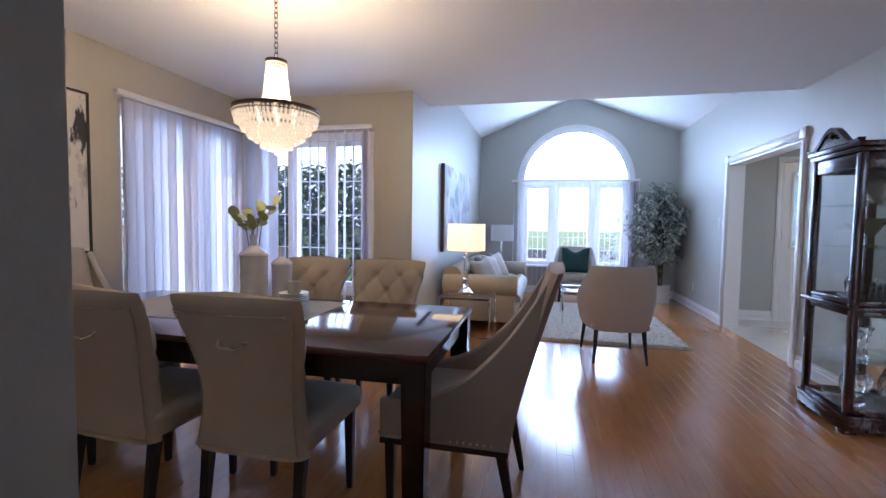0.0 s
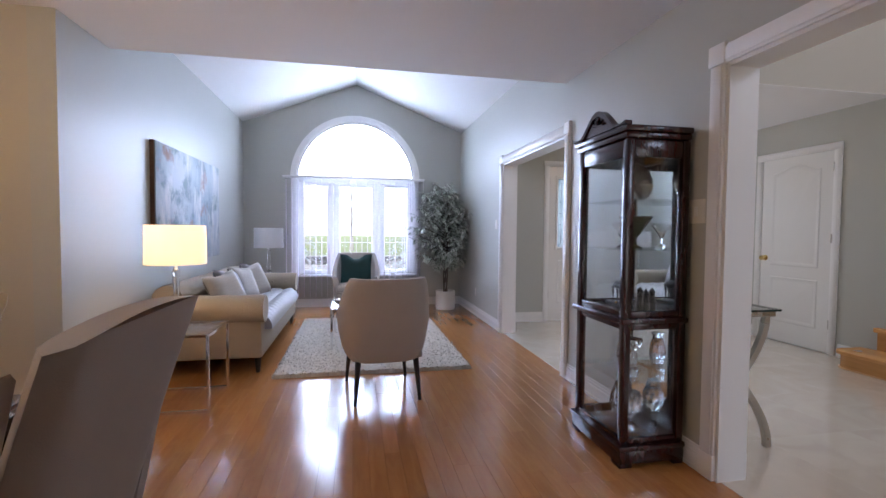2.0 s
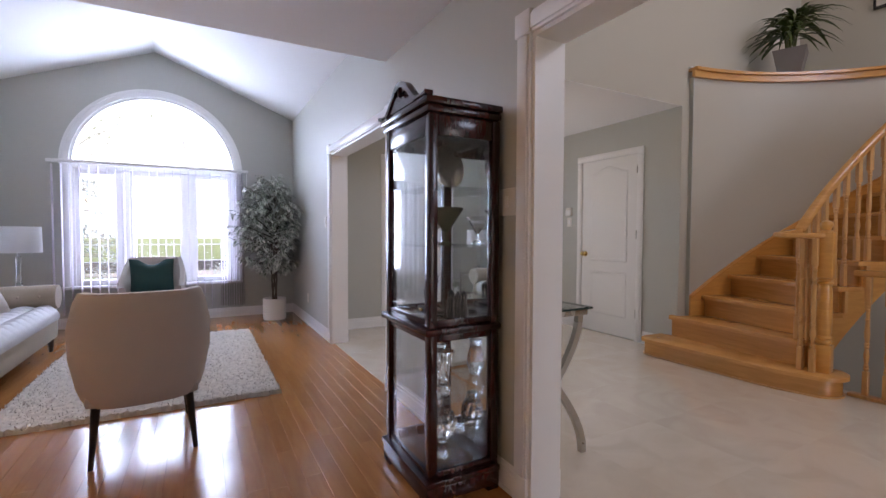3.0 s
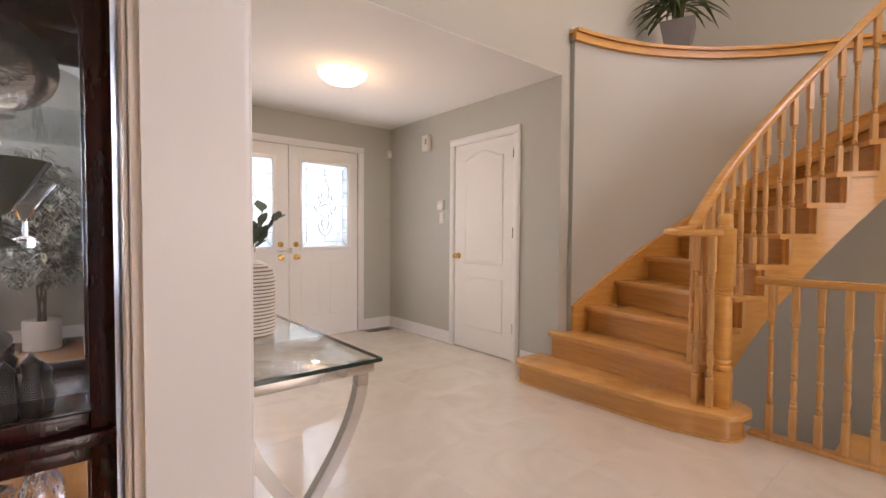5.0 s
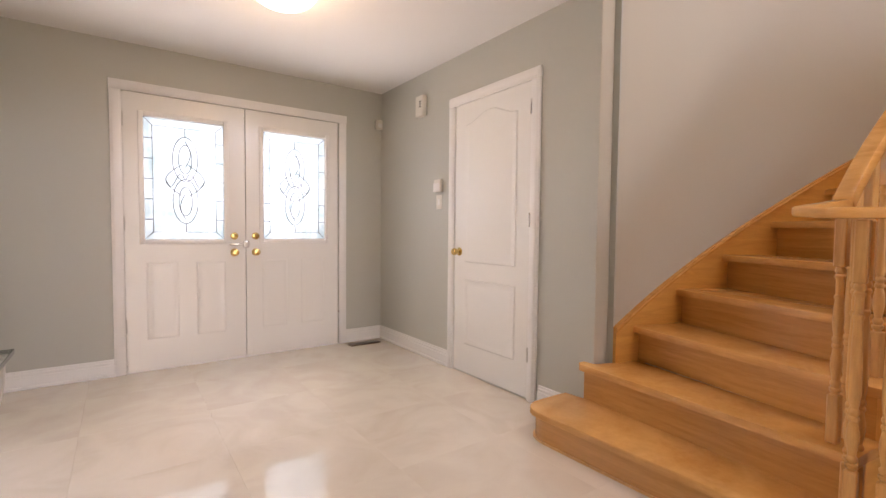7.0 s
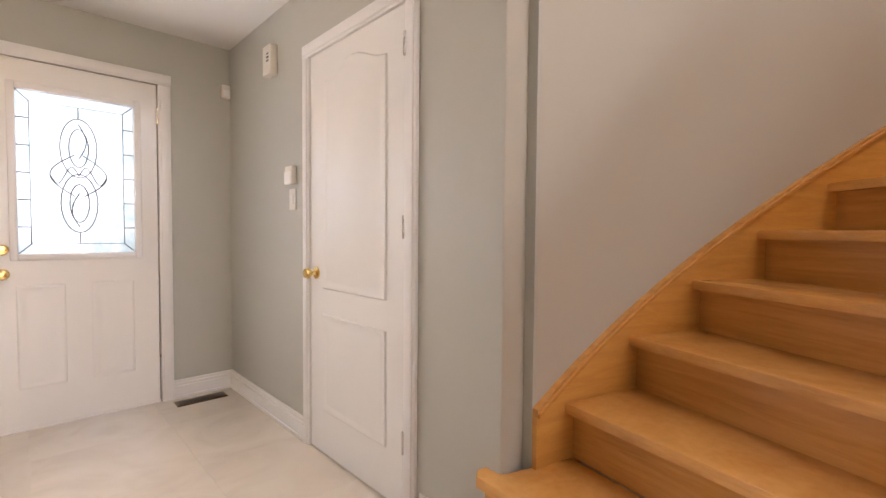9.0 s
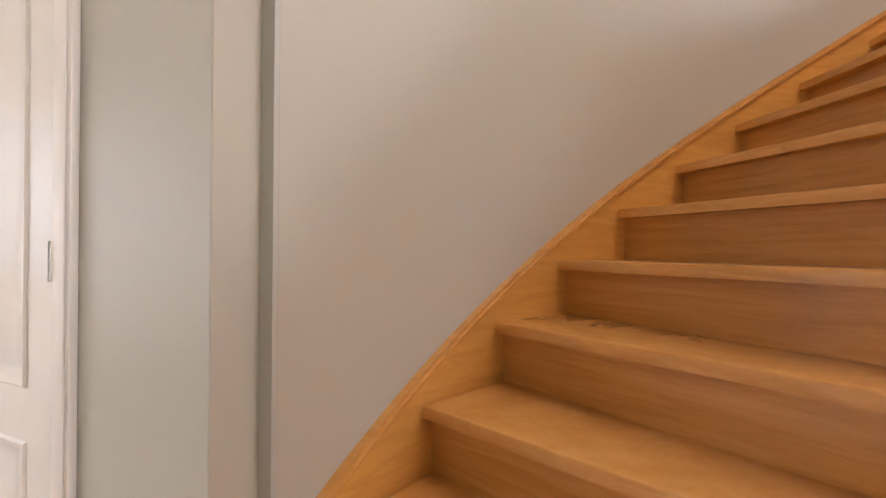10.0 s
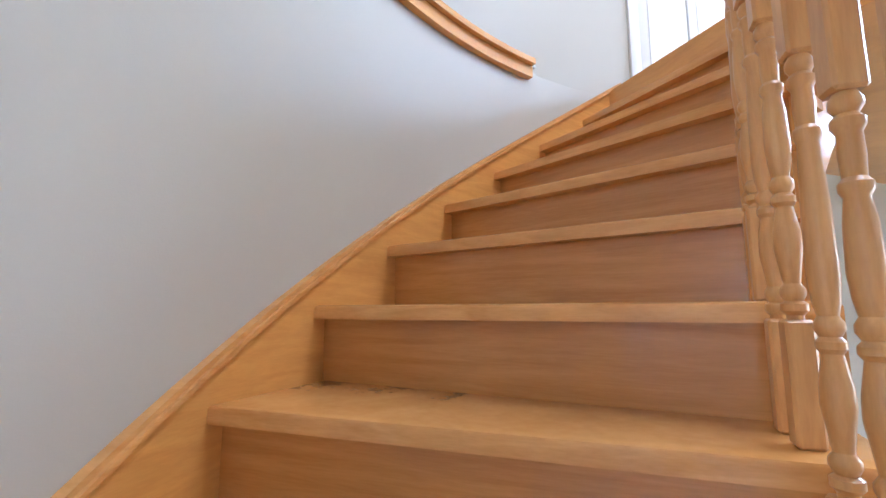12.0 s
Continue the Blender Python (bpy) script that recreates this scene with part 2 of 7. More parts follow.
def grid_skin(bm, fn, nu, nv, closed_u=False):
    """A sheet of quads from fn(u, v), u and v from 0 to 1."""
    vs = [[bm.verts.new(fn(i / nu, j / nv)) for j in range(nv + 1)] for i in range(nu + (0 if closed_u else 1))]
    n = len(vs)
    for i in range(nu):
        for j in range(nv):
            bm.faces.new((vs[i][j], vs[(i + 1) % n][j], vs[(i + 1) % n][j + 1], vs[i][j + 1]))
    return vs


def smooth(me, angle=40):
    for p in me.polygons:
        p.use_smooth = True
    me.set_sharp_from_angle(angle=radians(angle))


def part(name, bm, material, parent=None, label="", soft=True):
    bmesh.ops.recalc_face_normals(bm, faces=bm.faces)
    me = bpy.data.meshes.new(name)
    bm.to_mesh(me)
    bm.free()
    me.materials.append(material)
    if soft:
        smooth(me)
    ob = new(name, me)
    ob.parent = parent
    if label:
        ob["label"] = label
    return ob


def thing(name, m, label, category, group=""):
    e = new(name)
    e.empty_display_size = 0.1
    e.matrix_world = m
    return tagged(e, label, category, group)


def structure(name, bm, material, label="", parent=None, soft=False):
    ob = part(name, bm, material, parent, soft=soft)
    if parent is None:
        tagged(ob, label, kind="structure")
    return ob


def boxes(*bs, bevel=0.0):
    bm = bmesh.new()
    for b in bs:
        box(bm, *b, bevel=bevel)
    return bm


def wall_with_holes(axis, c0, c1, s0, s1, z0, z1, holes):
    """A wall between c0 and c1 across, from s0 to s1 along; holes: (s0, s1, z0, z1). axis: 'x' for a wall whose face looks along x."""
    bm = bmesh.new()

    def put(a, b, lo, hi):
        if b - a > 1e-4 and hi - lo > 1e-4:
            if axis == "x":
                box(bm, c0, c1, a, b, lo, hi)
            else:
                box(bm, a, b, c0, c1, lo, hi)
    s = s0
    for a, b, lo, hi in sorted(holes):
        put(s, a, z0, z1)
        put(a, b, z0, lo)
        put(a, b, hi, z1)
        s = b
    put(s, s1, z0, z1)
    return bm


# ---- the large structure ----
XA, XB = 2.53, 2.68          # wall between the living side and the foyer
HEAD = 1.965
XL, XD = -0.785, -2.57       # side walls of the living and dining rooms
YW, YD = 8.26, 3.99          # window wall, dining back wall
YB = 4.555                   # where the vault begins
ZC = 2.395
YF, XC, YS = 6.69, 5.44, 4.21  # front wall, closet wall, edge of the low foyer ceiling
XE = 7.645
EAVE, APEX, XAPEX = 2.77, 3.43, 0.86
ZTOP = 5.2
OPENINGS = ((1.30, 2.90), (4.51, 6.095))

structure("wall_foyer", wall_with_holes("x", XA, XB, -2.7, 8.5, -0.3, ZTOP, [(a, b, -0.3, HEAD) for a, b in OPENINGS]), WALL, "sage grey painted wall with two wide cased openings")
structure("wall_living_side", boxes((XL - 0.14, XL, YD, 8.5, -0.3, 3.6)), WALL, "sage grey painted side wall of the living room")
structure("wall_dining_back", wall_with_holes("y", YD, YD + 0.14, XD - 0.14, XL - 0.14, -0.3, 2.6, [(-2.42, -1.22, 0.58, 1.97)]), WALL_WARM, "greige painted dining wall with a tall window")
structure("wall_dining_side", wall_with_holes("x", XD - 0.14, XD, -0.1, YD, -0.3, 2.6, [(2.68, 3.86, 0.02, 2.05)]), WALL_WARM, "greige painted dining wall with a patio door opening")
structure("wall_kitchen", wall_with_holes("y", 0.0, 0.136, XD, XA, -0.3, 2.6, [(0.285, 1.55, -0.3, 2.1)]), WALL, "grey painted wall with the doorway to the kitchen")
structure("wall_kitchen_far", boxes((XD, XA, -2.7, -2.5, -0.3, 2.6), (XD - 0.14, XD, -2.7, -0.1, -0.3, 2.6)), WALL, "grey painted kitchen wall")


def gable(x):
    return APEX - abs(x - XAPEX) * (APEX - EAVE) / (XA - XAPEX)


WX, WR, WSPRING, WSILL = 0.868, 0.90, 1.965, 0.50


def window_wall():
    bm = bmesh.new()
    xs = [XL, WX - WR] + [WX - WR * math.cos(math.pi * i / 40) for i in range(1, 40)] + [WX + WR, XA]
    xs = sorted(xs + [XAPEX])
    rects = []
    for a, b in zip(xs, xs[1:]):
        if b - a < 1e-6:
            continue
        inside = a >= WX - WR - 1e-6 and b <= WX + WR + 1e-6

        def arch(x):
            return WSPRING + math.sqrt(max(0, WR * WR - (x - WX) ** 2))
        spans = [((-0.3, -0.3), (WSILL, WSILL)), ((arch(a), arch(b)), (gable(a) + 0.2, gable(b) + 0.2))] if inside else [((-0.3, -0.3), (gable(a) + 0.2, gable(b) + 0.2))]
        for (la, lb), (ha, hb) in spans:
            v = [bm.verts.new(p) for p in ((a, YW, la), (b, YW, lb), (b, YW, hb), (a, YW, ha), (a, YW + 0.2, la), (b, YW + 0.2, lb), (b, YW + 0.2, hb), (a, YW + 0.2, ha))]
            for f in ((0, 1, 2, 3), (5, 4, 7, 6), (0, 4, 5, 1), (3, 2, 6, 7), (0, 3, 7, 4), (1, 5, 6, 2)):
                bm.faces.new([v[i] for i in f])
    bmesh.ops.remove_doubles(bm, verts=bm.verts, dist=1e-4)
    return bm


structure("wall_window", window_wall(), WALL, "sage grey painted gable wall with an arched window")

bm = bmesh.new()
box(bm, XD, XA, -2.6, YD, ZC, ZC + 0.16)
box(bm, XL, XA, YD, YB, ZC, ZC + 0.16)
structure("ceiling_dining", bm, CEIL, "flat off-white stippled dining ceiling")
bm = bmesh.new()
for x0, x1 in ((XL, XAPEX), (XAPEX, XA)):
    v = [bm.verts.new((x, y, gable(x) + dz)) for dz in (0, 0.12) for x, y in ((x0, YB), (x1, YB), (x1, YW), (x0, YW))]
    for f in ((0, 3, 2, 1), (4, 5, 6, 7), (0, 1, 5, 4), (1, 2, 6, 5), (2, 3, 7, 6), (3, 0, 4, 7)):
        bm.faces.new([v[i] for i in f])
structure("ceiling_living", bm, CEIL, "vaulted off-white living room ceiling")
bm = bmesh.new()
v = [bm.verts.new((x, y, z)) for y in (YB - 0.01, YB - 0.12) for x, z in ((XL, ZC + 0.003), (XA, ZC + 0.003), (XA, EAVE + 0.12), (XAPEX, APEX + 0.12), (XL, EAVE + 0.12))]
for f in ((0, 1, 2, 3, 4), (9, 8, 7, 6, 5), (0, 5, 6, 1), (1, 6, 7, 2), (2, 7, 8, 3), (3, 8, 9, 4), (4, 9, 5, 0)):
    bm.faces.new([v[i] for i in f])
structure("wall_above_beam", bm, CEIL, "off-white face above the dining ceiling edge")

structure("wall_front", wall_with_holes("y", YF, YF + 0.2, XB, XC + 0.15, -0.3, 2.6, [(3.366, 4.996, -0.3, 2.052)]), WALL, "sage grey painted front wall with the double door")
structure("wall_closet", boxes((XC, XC + 0.12, YS, YF, -0.3, ZC)), WALL, "sage grey painted closet wall")
structure("ceiling_foyer", boxes((XB, XC + 0.12, YS + 0.001, YF + 0.2, ZC - 0.004, ZC - 0.0005), (XB, XC + 0.12, YS + 0.121, YF + 0.2, ZC, ZC + 0.3)), CEIL, "low white stippled foyer ceiling")
structure("wall_over_foyer", boxes((XB, XE, YS, YS + 0.12, ZC, ZTOP), (XC + 0.12, XE, YS, YS + 0.12, -2.6, ZC), (XC + 0.001, XC + 0.12, YS - 0.003, YS - 0.0002, 0.0, ZC)), WALL_WARM, "greige upper wall over the foyer ceiling edge")
structure("wall_stair_side", boxes((XE, XE + 0.12, -2.7, YS + 0.12, -2.6, ZTOP)), WALL_WARM, "greige stairwell wall")
structure("wall_hall_end", wall_with_holes("y", -2.82, -2.7, XB, XE, -2.6, ZTOP, [(3.35, 5.05, 0.3, 2.3), (5.06, 7.4, 3.25, 4.75)]), WALL_WARM, "greige wall at the end of the hall")
structure("ceiling_stairwell", boxes((XB, 4.8, -2.7, YS, ZTOP, ZTOP + 0.1), (6.4, XE, -2.7, YS, ZTOP, ZTOP + 0.1), (4.8, 6.4, -2.7, 0.8, ZTOP, ZTOP + 0.1), (4.8, 6.4, 2.4, YS, ZTOP, ZTOP + 0.1)), CEIL, "high off-white stairwell ceiling")

# stair geometry
CX, CY, RO, RI = 5.20, 1.75, 2.42, 1.365


def nose_angle(i):
    return radians(77.8 + 7.35 * (3 - i))


def tread_z(i):
    return 0.198 * i - 0.043


def polar(r, a):
    return CX + r * math.cos(a), CY + r * math.sin(a)


def arc_wall(bm, r0, r1, a0, a1, z0, z1, n=48):
    """Solid between two radii; z0 and z1 may follow the angle."""
    def lo(a):
        return z0(a) if callable(z0) else z0

    def hi(a):
        return z1(a) if callable(z1) else z1
    rows = []
    for i in range(n + 1):
        a = a0 + (a1 - a0) * i / n
        rows.append([bm.verts.new((*polar(r, a), z)) for r, z in ((r0, lo(a)), (r1, lo(a)), (r1, hi(a)), (r0, hi(a)))])
    for p, q in zip(rows, rows[1:]):
        for k in range(4):
            bm.faces.new((p[k], p[(k + 1) % 4], q[(k + 1) % 4], q[k]))
    bm.faces.new(rows[0][::-1])
    bm.faces.new(rows[-1])


A0, A1 = radians(81.5), radians(-4)
ZL = tread_z(14)
bm = bmesh.new()
arc_wall(bm, RO + 0.02, RO + 0.07, A0, radians(1), -2.5, ZL - 0.02)
structure("wall_curved", bm, WALL_WARM, "greige curved wall beside the stairs", soft=True)
bm = bmesh.new()
arc_wall(bm, RO + 0.0202, RO + 0.075, A0 + radians(0.005), A0 + radians(0.3), 0.0, ZL - 0.06, 2)
structure("wall_curved_end", bm, WALL, "sage grey end of the curved wall")
bm = bmesh.new()
arc_wall(bm, RO + 0.05, RO + 0.06, A0, radians(12), ZL - 0.14, ZL - 0.03)
prism(bm, [polar(RO + 0.03, A0 + (radians(12) - A0) * i / 40) for i in range(41)] + [(XE, 2.3), (XE, YS), (XC + 0.1, YS)], ZL - 0.05, ZL - 0.002)
structure("ledge", bm, WALL_WARM, "painted plant ledge in the corner above the stairs")
structure("floor_upper", boxes((6.3, XE, -2.7, CY + 0.02, ZL - 0.25, ZL)), OAK, "oak upper landing")

structure("floor_under", boxes((XD - 0.2, XA + 0.08, -2.7, YW + 0.2, -0.12, -0.016)), SUBFLOOR, "dark sub-floor under the planks")
bm = boxes((XB - 0.07, 5.44, -2.7, YF + 0.2, -0.12, -0.012), (5.44, XC + 0.12, 2.9, YF + 0.2, -0.12, -0.012), (5.44, XE, -2.7, 0.9, -0.12, -0.012))
GROUT = paint("grout", (0.60, 0.53, 0.45), 0.4)
structure("floor_foyer", bm, GROUT, "grouted bed under the foyer tiles")

# ---- trim, doors, windows ----


def casing_x(name, x, sgn, a, b, head):
    """Casing round an opening in a wall whose face looks along x, with corner blocks."""
    t = thing(name, Matrix.Identity(4), "white painted moulded door casing", "casing")
    t["kind"] = "structure"
    w = 0.085
    f = lambda d0, d1: (min(x + sgn * d0, x + sgn * d1), max(x + sgn * d0, x + sgn * d1))
    for y0, y1 in ((a - w, a), (b, b + w)):
        bm = bmesh.new()
        box(bm, *f(0, 0.018), y0, y1, 0, head, bevel=0.003)
        box(bm, *f(0.0185, 0.026), y0 + 0.012, y1 - 0.012, 0.12, head - 0.002, bevel=0.004)
        box(bm, *f(0, 0.024), y0 - 0.003, y1 + 0.003, 0.0, 0.12, bevel=0.003)
        part("jamb_casing", bm, WHITE, t)
        bm = bmesh.new()
        box(bm, *f(0, 0.028), y0 - 0.006, y1 + 0.006, head + 0.0005, head + w + 0.012, bevel=0.004)
        part("corner_block", bm, WHITE, t)
    bm = bmesh.new()
    box(bm, *f(0, 0.018), a + 0.0065, b - 0.0065, head, head + w, bevel=0.003)
    box(bm, *f(0.0185, 0.026), a + 0.0065, b - 0.0065, head + 0.012, head + w - 0.012, bevel=0.004)
    part("head_casing", bm, WHITE, t)
    return t


for a, b in OPENINGS:
    casing_x("casing", XA, -1, a, b, HEAD)
    casing_x("casing", XB, 1, a, b, HEAD)
    lining = thing("opening_lining", Matrix.Identity(4), "white lining of a cased opening", "lining")
    lining["kind"] = "structure"
    part("jamb", boxes((XA - 0.004, XB + 0.004, a, a + 0.018, 0, HEAD - 0.018)), WHITE, lining)
    part("jamb", boxes((XA - 0.004, XB + 0.004, b - 0.018, b, 0, HEAD - 0.018)), WHITE, lining)
    part("head", boxes((XA - 0.004, XB + 0.004, a, b, HEAD - 0.018, HEAD)), WHITE, lining)


def baseboard(p, q, side):
    """A stepped skirting from p to q in plan; side: the way it stands out from the wall."""
    bm = bmesh.new()
    px, py = p
    qx, qy = q
    sx, sy = side
    for d, z0, z1 in ((0.016, 0, 0.085), (0.022, 0, 0.02), (0.011, 0.085, 0.105), (0.007, 0.105, 0.125)):
        x0, x1 = sorted((px, qx)) if sx == 0 else sorted((px, px + sx * d))
        y0, y1 = sorted((py, qy)) if sy == 0 else sorted((py, py + sy * d))
        box(bm, x0, x1, y0, y1, z0, z1, bevel=0.003)
    return structure("baseboard", bm, WHITE, "white painted stepped baseboard")


for p, q, s in (((XA, 2.985), (XA, 4.425), (-1, 0)), ((XA, 6.18), (XA, YW), (-1, 0)), ((XA, 0.1), (XA, 1.215), (-1, 0)),
                ((XL, YD), (XL, YW), (1, 0)), ((XL, YW), (XA, YW), (0, -1)), ((XD, YD), (XL, YD), (0, -1)), ((XD, 0.1), (XD, 2.6), (1, 0)),
                ((XD, 0.136), (0.26, 0.136), (0, 1)), ((1.57, 0.136), (XA, 0.136), (0, 1)),
                ((XB, 2.985), (XB, 4.425), (1, 0)), ((XB, 6.18), (XB, YF), (1, 0)), ((XB, -2.7), (XB, 1.215), (1, 0)),
                ((XB, YF), (3.3, YF), (0, -1)), ((5.05, YF), (XC, YF), (0, -1)), ((XC, 5.545), (XC, YF), (-1, 0)), ((XC, YS), (XC, 4.60), (-1, 0))):
    baseboard(p, q, s)


def casing_flat(name, axis, at, sgn, a, b, head, w=0.07):
    t = thing(name, Matrix.Identity(4), "white painted flat door casing", "casing")
    t["kind"] = "structure"
    for nm, s0, s1, z0, z1 in (("jamb_casing", a - w, a, 0, head), ("jamb_casing", b, b + w, 0, head), ("head_casing", a - w - 0.004, b + w + 0.004, head + 0.0005, head + w)):
        bm = bmesh.new()
        d0, d1 = sorted((at, at + sgn * 0.018))
        e0, e1 = sorted((at + sgn * 0.0185, at + sgn * 0.024))
        for lo, hi, k in ((d0, d1, 0), (e0, e1, 0.012)):
            if axis == "x":
                box(bm, lo, hi, s0 + k, s1 - k, z0 + (k if z0 else 0), z1 - k, bevel=0.003)
            else:
                box(bm, s0 + k, s1 - k, lo, hi, z0 + (k if z0 else 0), z1 - k, bevel=0.003)
        part(nm, bm, WHITE, t)
    return t


casing_flat("casing", "y", YF, -1, 3.364, 4.998, 2.05)
casing_flat("casing", "x", XC, -1, 4.69, 5.475, 2.01)


def knob(parent, p, axis, material=BRASS, r=0.027):
    """A round door knob with its rose; axis: the way it stands out."""
    m = Vector(axis).to_track_quat("Z", "Y").to_matrix().to_4x4()
    bm = bmesh.new()
    lathe(bm, [(0.0, 0), (r * 1.15, 0), (r * 1.15, 0.006), (r * 0.5, 0.012), (r * 0.45, 0.03), (r * 0.95, 0.042), (r, 0.054), (r * 0.8, 0.066), (0, 0.07)], 20)
    bm.transform(Matrix.Translation(p) @ m)
    part("door_knob", bm, material, parent, "polished brass door knob")


def rose(parent, p, axis):
    m = Vector(axis).to_track_quat("Z", "Y").to_matrix().to_4x4()
    bm = bmesh.new()
    lathe(bm, [(0.0, 0), (0.03, 0), (0.03, 0.006), (0.022, 0.016), (0.0, 0.018)], 20)
    bm.transform(Matrix.Translation(p) @ m)
    part("deadbolt", bm, BRASS, parent, "round brass deadbolt")


def bevel_panel(bm, u0, u1, z0, z1, put, arch=0.0):
    """A raised panel outline: a sunk groove drawn as a proud moulded frame with a raised field. put(u, z, d) gives the place."""
    n = 10

    def outline(k):
        pts = [(u0 + k, z0 + k), (u1 - k, z0 + k), (u1 - k, z1 - k - arch)]
        for i in range(1, n):
            s = i / n
            pts.append((u1 - k + (u0 - u1 + 2 * k) * s, z1 - k - arch + arch * (0.5 - 0.5 * math.cos(2 * math.pi * s))))
        pts.append((u0 + k, z1 - k - arch))
        return pts
    rings = [[bm.verts.new(put(u, z, d)) for u, z in outline(k)] for k, d in ((0, 0), (0.006, 0.006), (0.016, 0.006), (0.028, 0.0008), (0.05, 0.005))]
    for a, b in zip(rings, rings[1:]):
        m = len(a)
        for i in range(m):
            bm.faces.new((a[i], a[(i + 1) % m], b[(i + 1) % m], b[i]))
    bm.faces.new(rings[-1])


# closet door: two raised panels, the upper one arched
closet = thing("door_closet", Matrix.Identity(4), "white two-panel closet door, closed, with a brass knob", "door")
closet["kind"] = "structure"
part("leaf", boxes((XC - 0.006, XC - 0.0008, 4.692, 5.473, 0.012, 2.008)), DOORW, closet)
for z0, z1, arch in ((0.84, 1.92, 0.07), (0.225, 0.715, 0.0)):
    bm = bmesh.new()
    bevel_panel(bm, 4.815, 5.345, z0, z1, lambda u, z, d: (XC - 0.0065 - d, u, z), arch)
    part("panel", bm, DOORW, closet)
knob(closet, (XC - 0.006, 5.41, 0.915), (-1, 0, 0))
for z in (0.25, 1.1, 1.8):
    bm = bmesh.new()
    lathe(bm, [(0.007, 0), (0.007, 0.09)], 8, (XC - 0.022, 4.682, z))
    part("hinge", bm, NICKEL, closet)

# double front door
LEAD = paint("lead_came", (0.09, 0.09, 0.10), 0.4, 0.3, vary=0.1)
FROST = cloth_through("textured_privacy_glass", (0.32, 0.375, 0.405), 0.85)
nt, n_, l_, p_ = nodes_of(FROST)
p_.inputs["Roughness"].default_value = 0.12
# Mottled tints put the blurred brightness from outdoors into the glass colour.
outside_blur = n_.new("ShaderNodeTexNoise")
outside_blur.inputs["Scale"].default_value, outside_blur.inputs["Detail"].default_value = 7, 5
tints = n_.new("ShaderNodeValToRGB")
tints.color_ramp.elements[0].color, tints.color_ramp.elements[1].color = (0.27, 0.34, 0.36, 1), (0.44, 0.48, 0.52, 1)
tints.color_ramp.elements[0].position, tints.color_ramp.elements[1].position = 0.36, 0.62
l_.new(outside_blur.outputs[0], tints.inputs[0])
l_.new(tints.outputs[0], n_["Translucent BSDF"].inputs[0])
for k, (x0, x1) in enumerate(((3.371, 4.187), (4.193, 4.991))):
    d = thing("door_front", Matrix.Identity(4), "white steel entrance door with a leaded glass light", "door", "double entrance door")
    d["kind"] = "structure"
    g0, g1, h0, h1 = x0 + (0.122 if k == 0 else 0.139), x1 - (0.159 if k == 0 else 0.122), 0.985, 1.887
    yf = YF + 0.004
    bm = wall_with_holes("y", yf, yf + 0.045, x0, x1, 0.012, 2.048, [(g0, g1, h0, h1)])
    part("leaf", bm, DOORW, d)
    bm = bmesh.new()
    for a, b, lo, hi in ((g0 - 0.035, g0, h0 - 0.035, h1 + 0.035), (g1, g1 + 0.035, h0 - 0.035, h1 + 0.035), (g0, g1, h0 - 0.035, h0), (g0, g1, h1, h1 + 0.035)):
        box(bm, a, b, yf - 0.014, yf - 0.0005, lo, hi, bevel=0.005)
    part("glazing_frame", bm, WHITE, d)
    p = part("glass", boxes((g0, g1, yf + 0.018, yf + 0.024, h0, h1)), FROST, d)
    p.visible_shadow = False
    bm = bmesh.new()
    y = yf + 0.013

    def came(pts, closed=False, r=0.0032):
        tube(bm, [(a, y, b) for a, b in pts], r, 5, closed)
    cx, cz = (g0 + g1) / 2, (h0 + h1) / 2
    i0, i1, j0, j1 = g0 + 0.055, g1 - 0.055, h0 + 0.055, h1 - 0.055
    came([(i0, j0), (i1, j0), (i1, j1), (i0, j1)], True)
    for s in (g0, g1):
        for t in range(1, 6):
            zz = h0 + (h1 - h0) * t / 6
            came([(s, zz), (i0 if s == g0 else i1, zz)])
    for a, b in ((g0, i0), (g1, i1)):
        came([(a, h0), (b, j0)])
        came([(a, h1), (b, j1)])
    for r, zc, hh in ((0.085, cz + 0.16, 0.17), (0.085, cz - 0.16, 0.17), (0.045, cz + 0.16, 0.11), (0.045, cz - 0.16, 0.11)):
        came([(cx + r * math.sin(2 * math.pi * i / 24), zc + hh * math.cos(2 * math.pi * i / 24)) for i in range(24)], True)
    for s in (-1, 1):
        came([(cx + s * (0.02 + 0.11 * math.sin(math.pi * i / 16)), cz - 0.12 + 0.24 * i / 16) for i in range(17)])
        came([(cx + s * 0.13 * i / 10, cz + 0.05 * math.sin(math.pi * i / 5)) for i in range(11)])
        came([(cx + s * 0.035 * math.sin(math.pi * i / 12), cz + s * (0.30 - 0.2 * i / 12)) for i in range(13)])
    came([(cx, j0), (cx, h0 + 0.12)])
    came([(cx, j1), (cx, h1 - 0.12)])
    part("lead_came", bm, LEAD, d, "thin grey lead lines")
    for u0, u1 in ((x0 + 0.125, x0 + 0.335), (x0 + 0.455, x0 + 0.665)):
        bm = bmesh.new()
        bevel_panel(bm, u0, u1, 0.235, 0.81, lambda u, z, dd: (u, yf - 0.001 - 0.7 * dd, z))
        part("panel", bm, DOORW, d)
    xk = x1 - 0.085 if k == 0 else x0 + 0.073
    knob(d, (xk, yf, 0.877), (0, -1, 0))
    rose(d, (xk, yf, 1.01), (0, -1, 0))
    if k == 0:
        bm = bmesh.new()
        box(bm, x1 - 0.125, x1 + 0.03, yf - 0.026, yf - 0.010, 0.936, 0.950, bevel=0.003)
        box(bm, x1 - 0.022, x1 + 0.022, yf - 0.032, yf - 0.001, 0.915, 0.972, bevel=0.004)
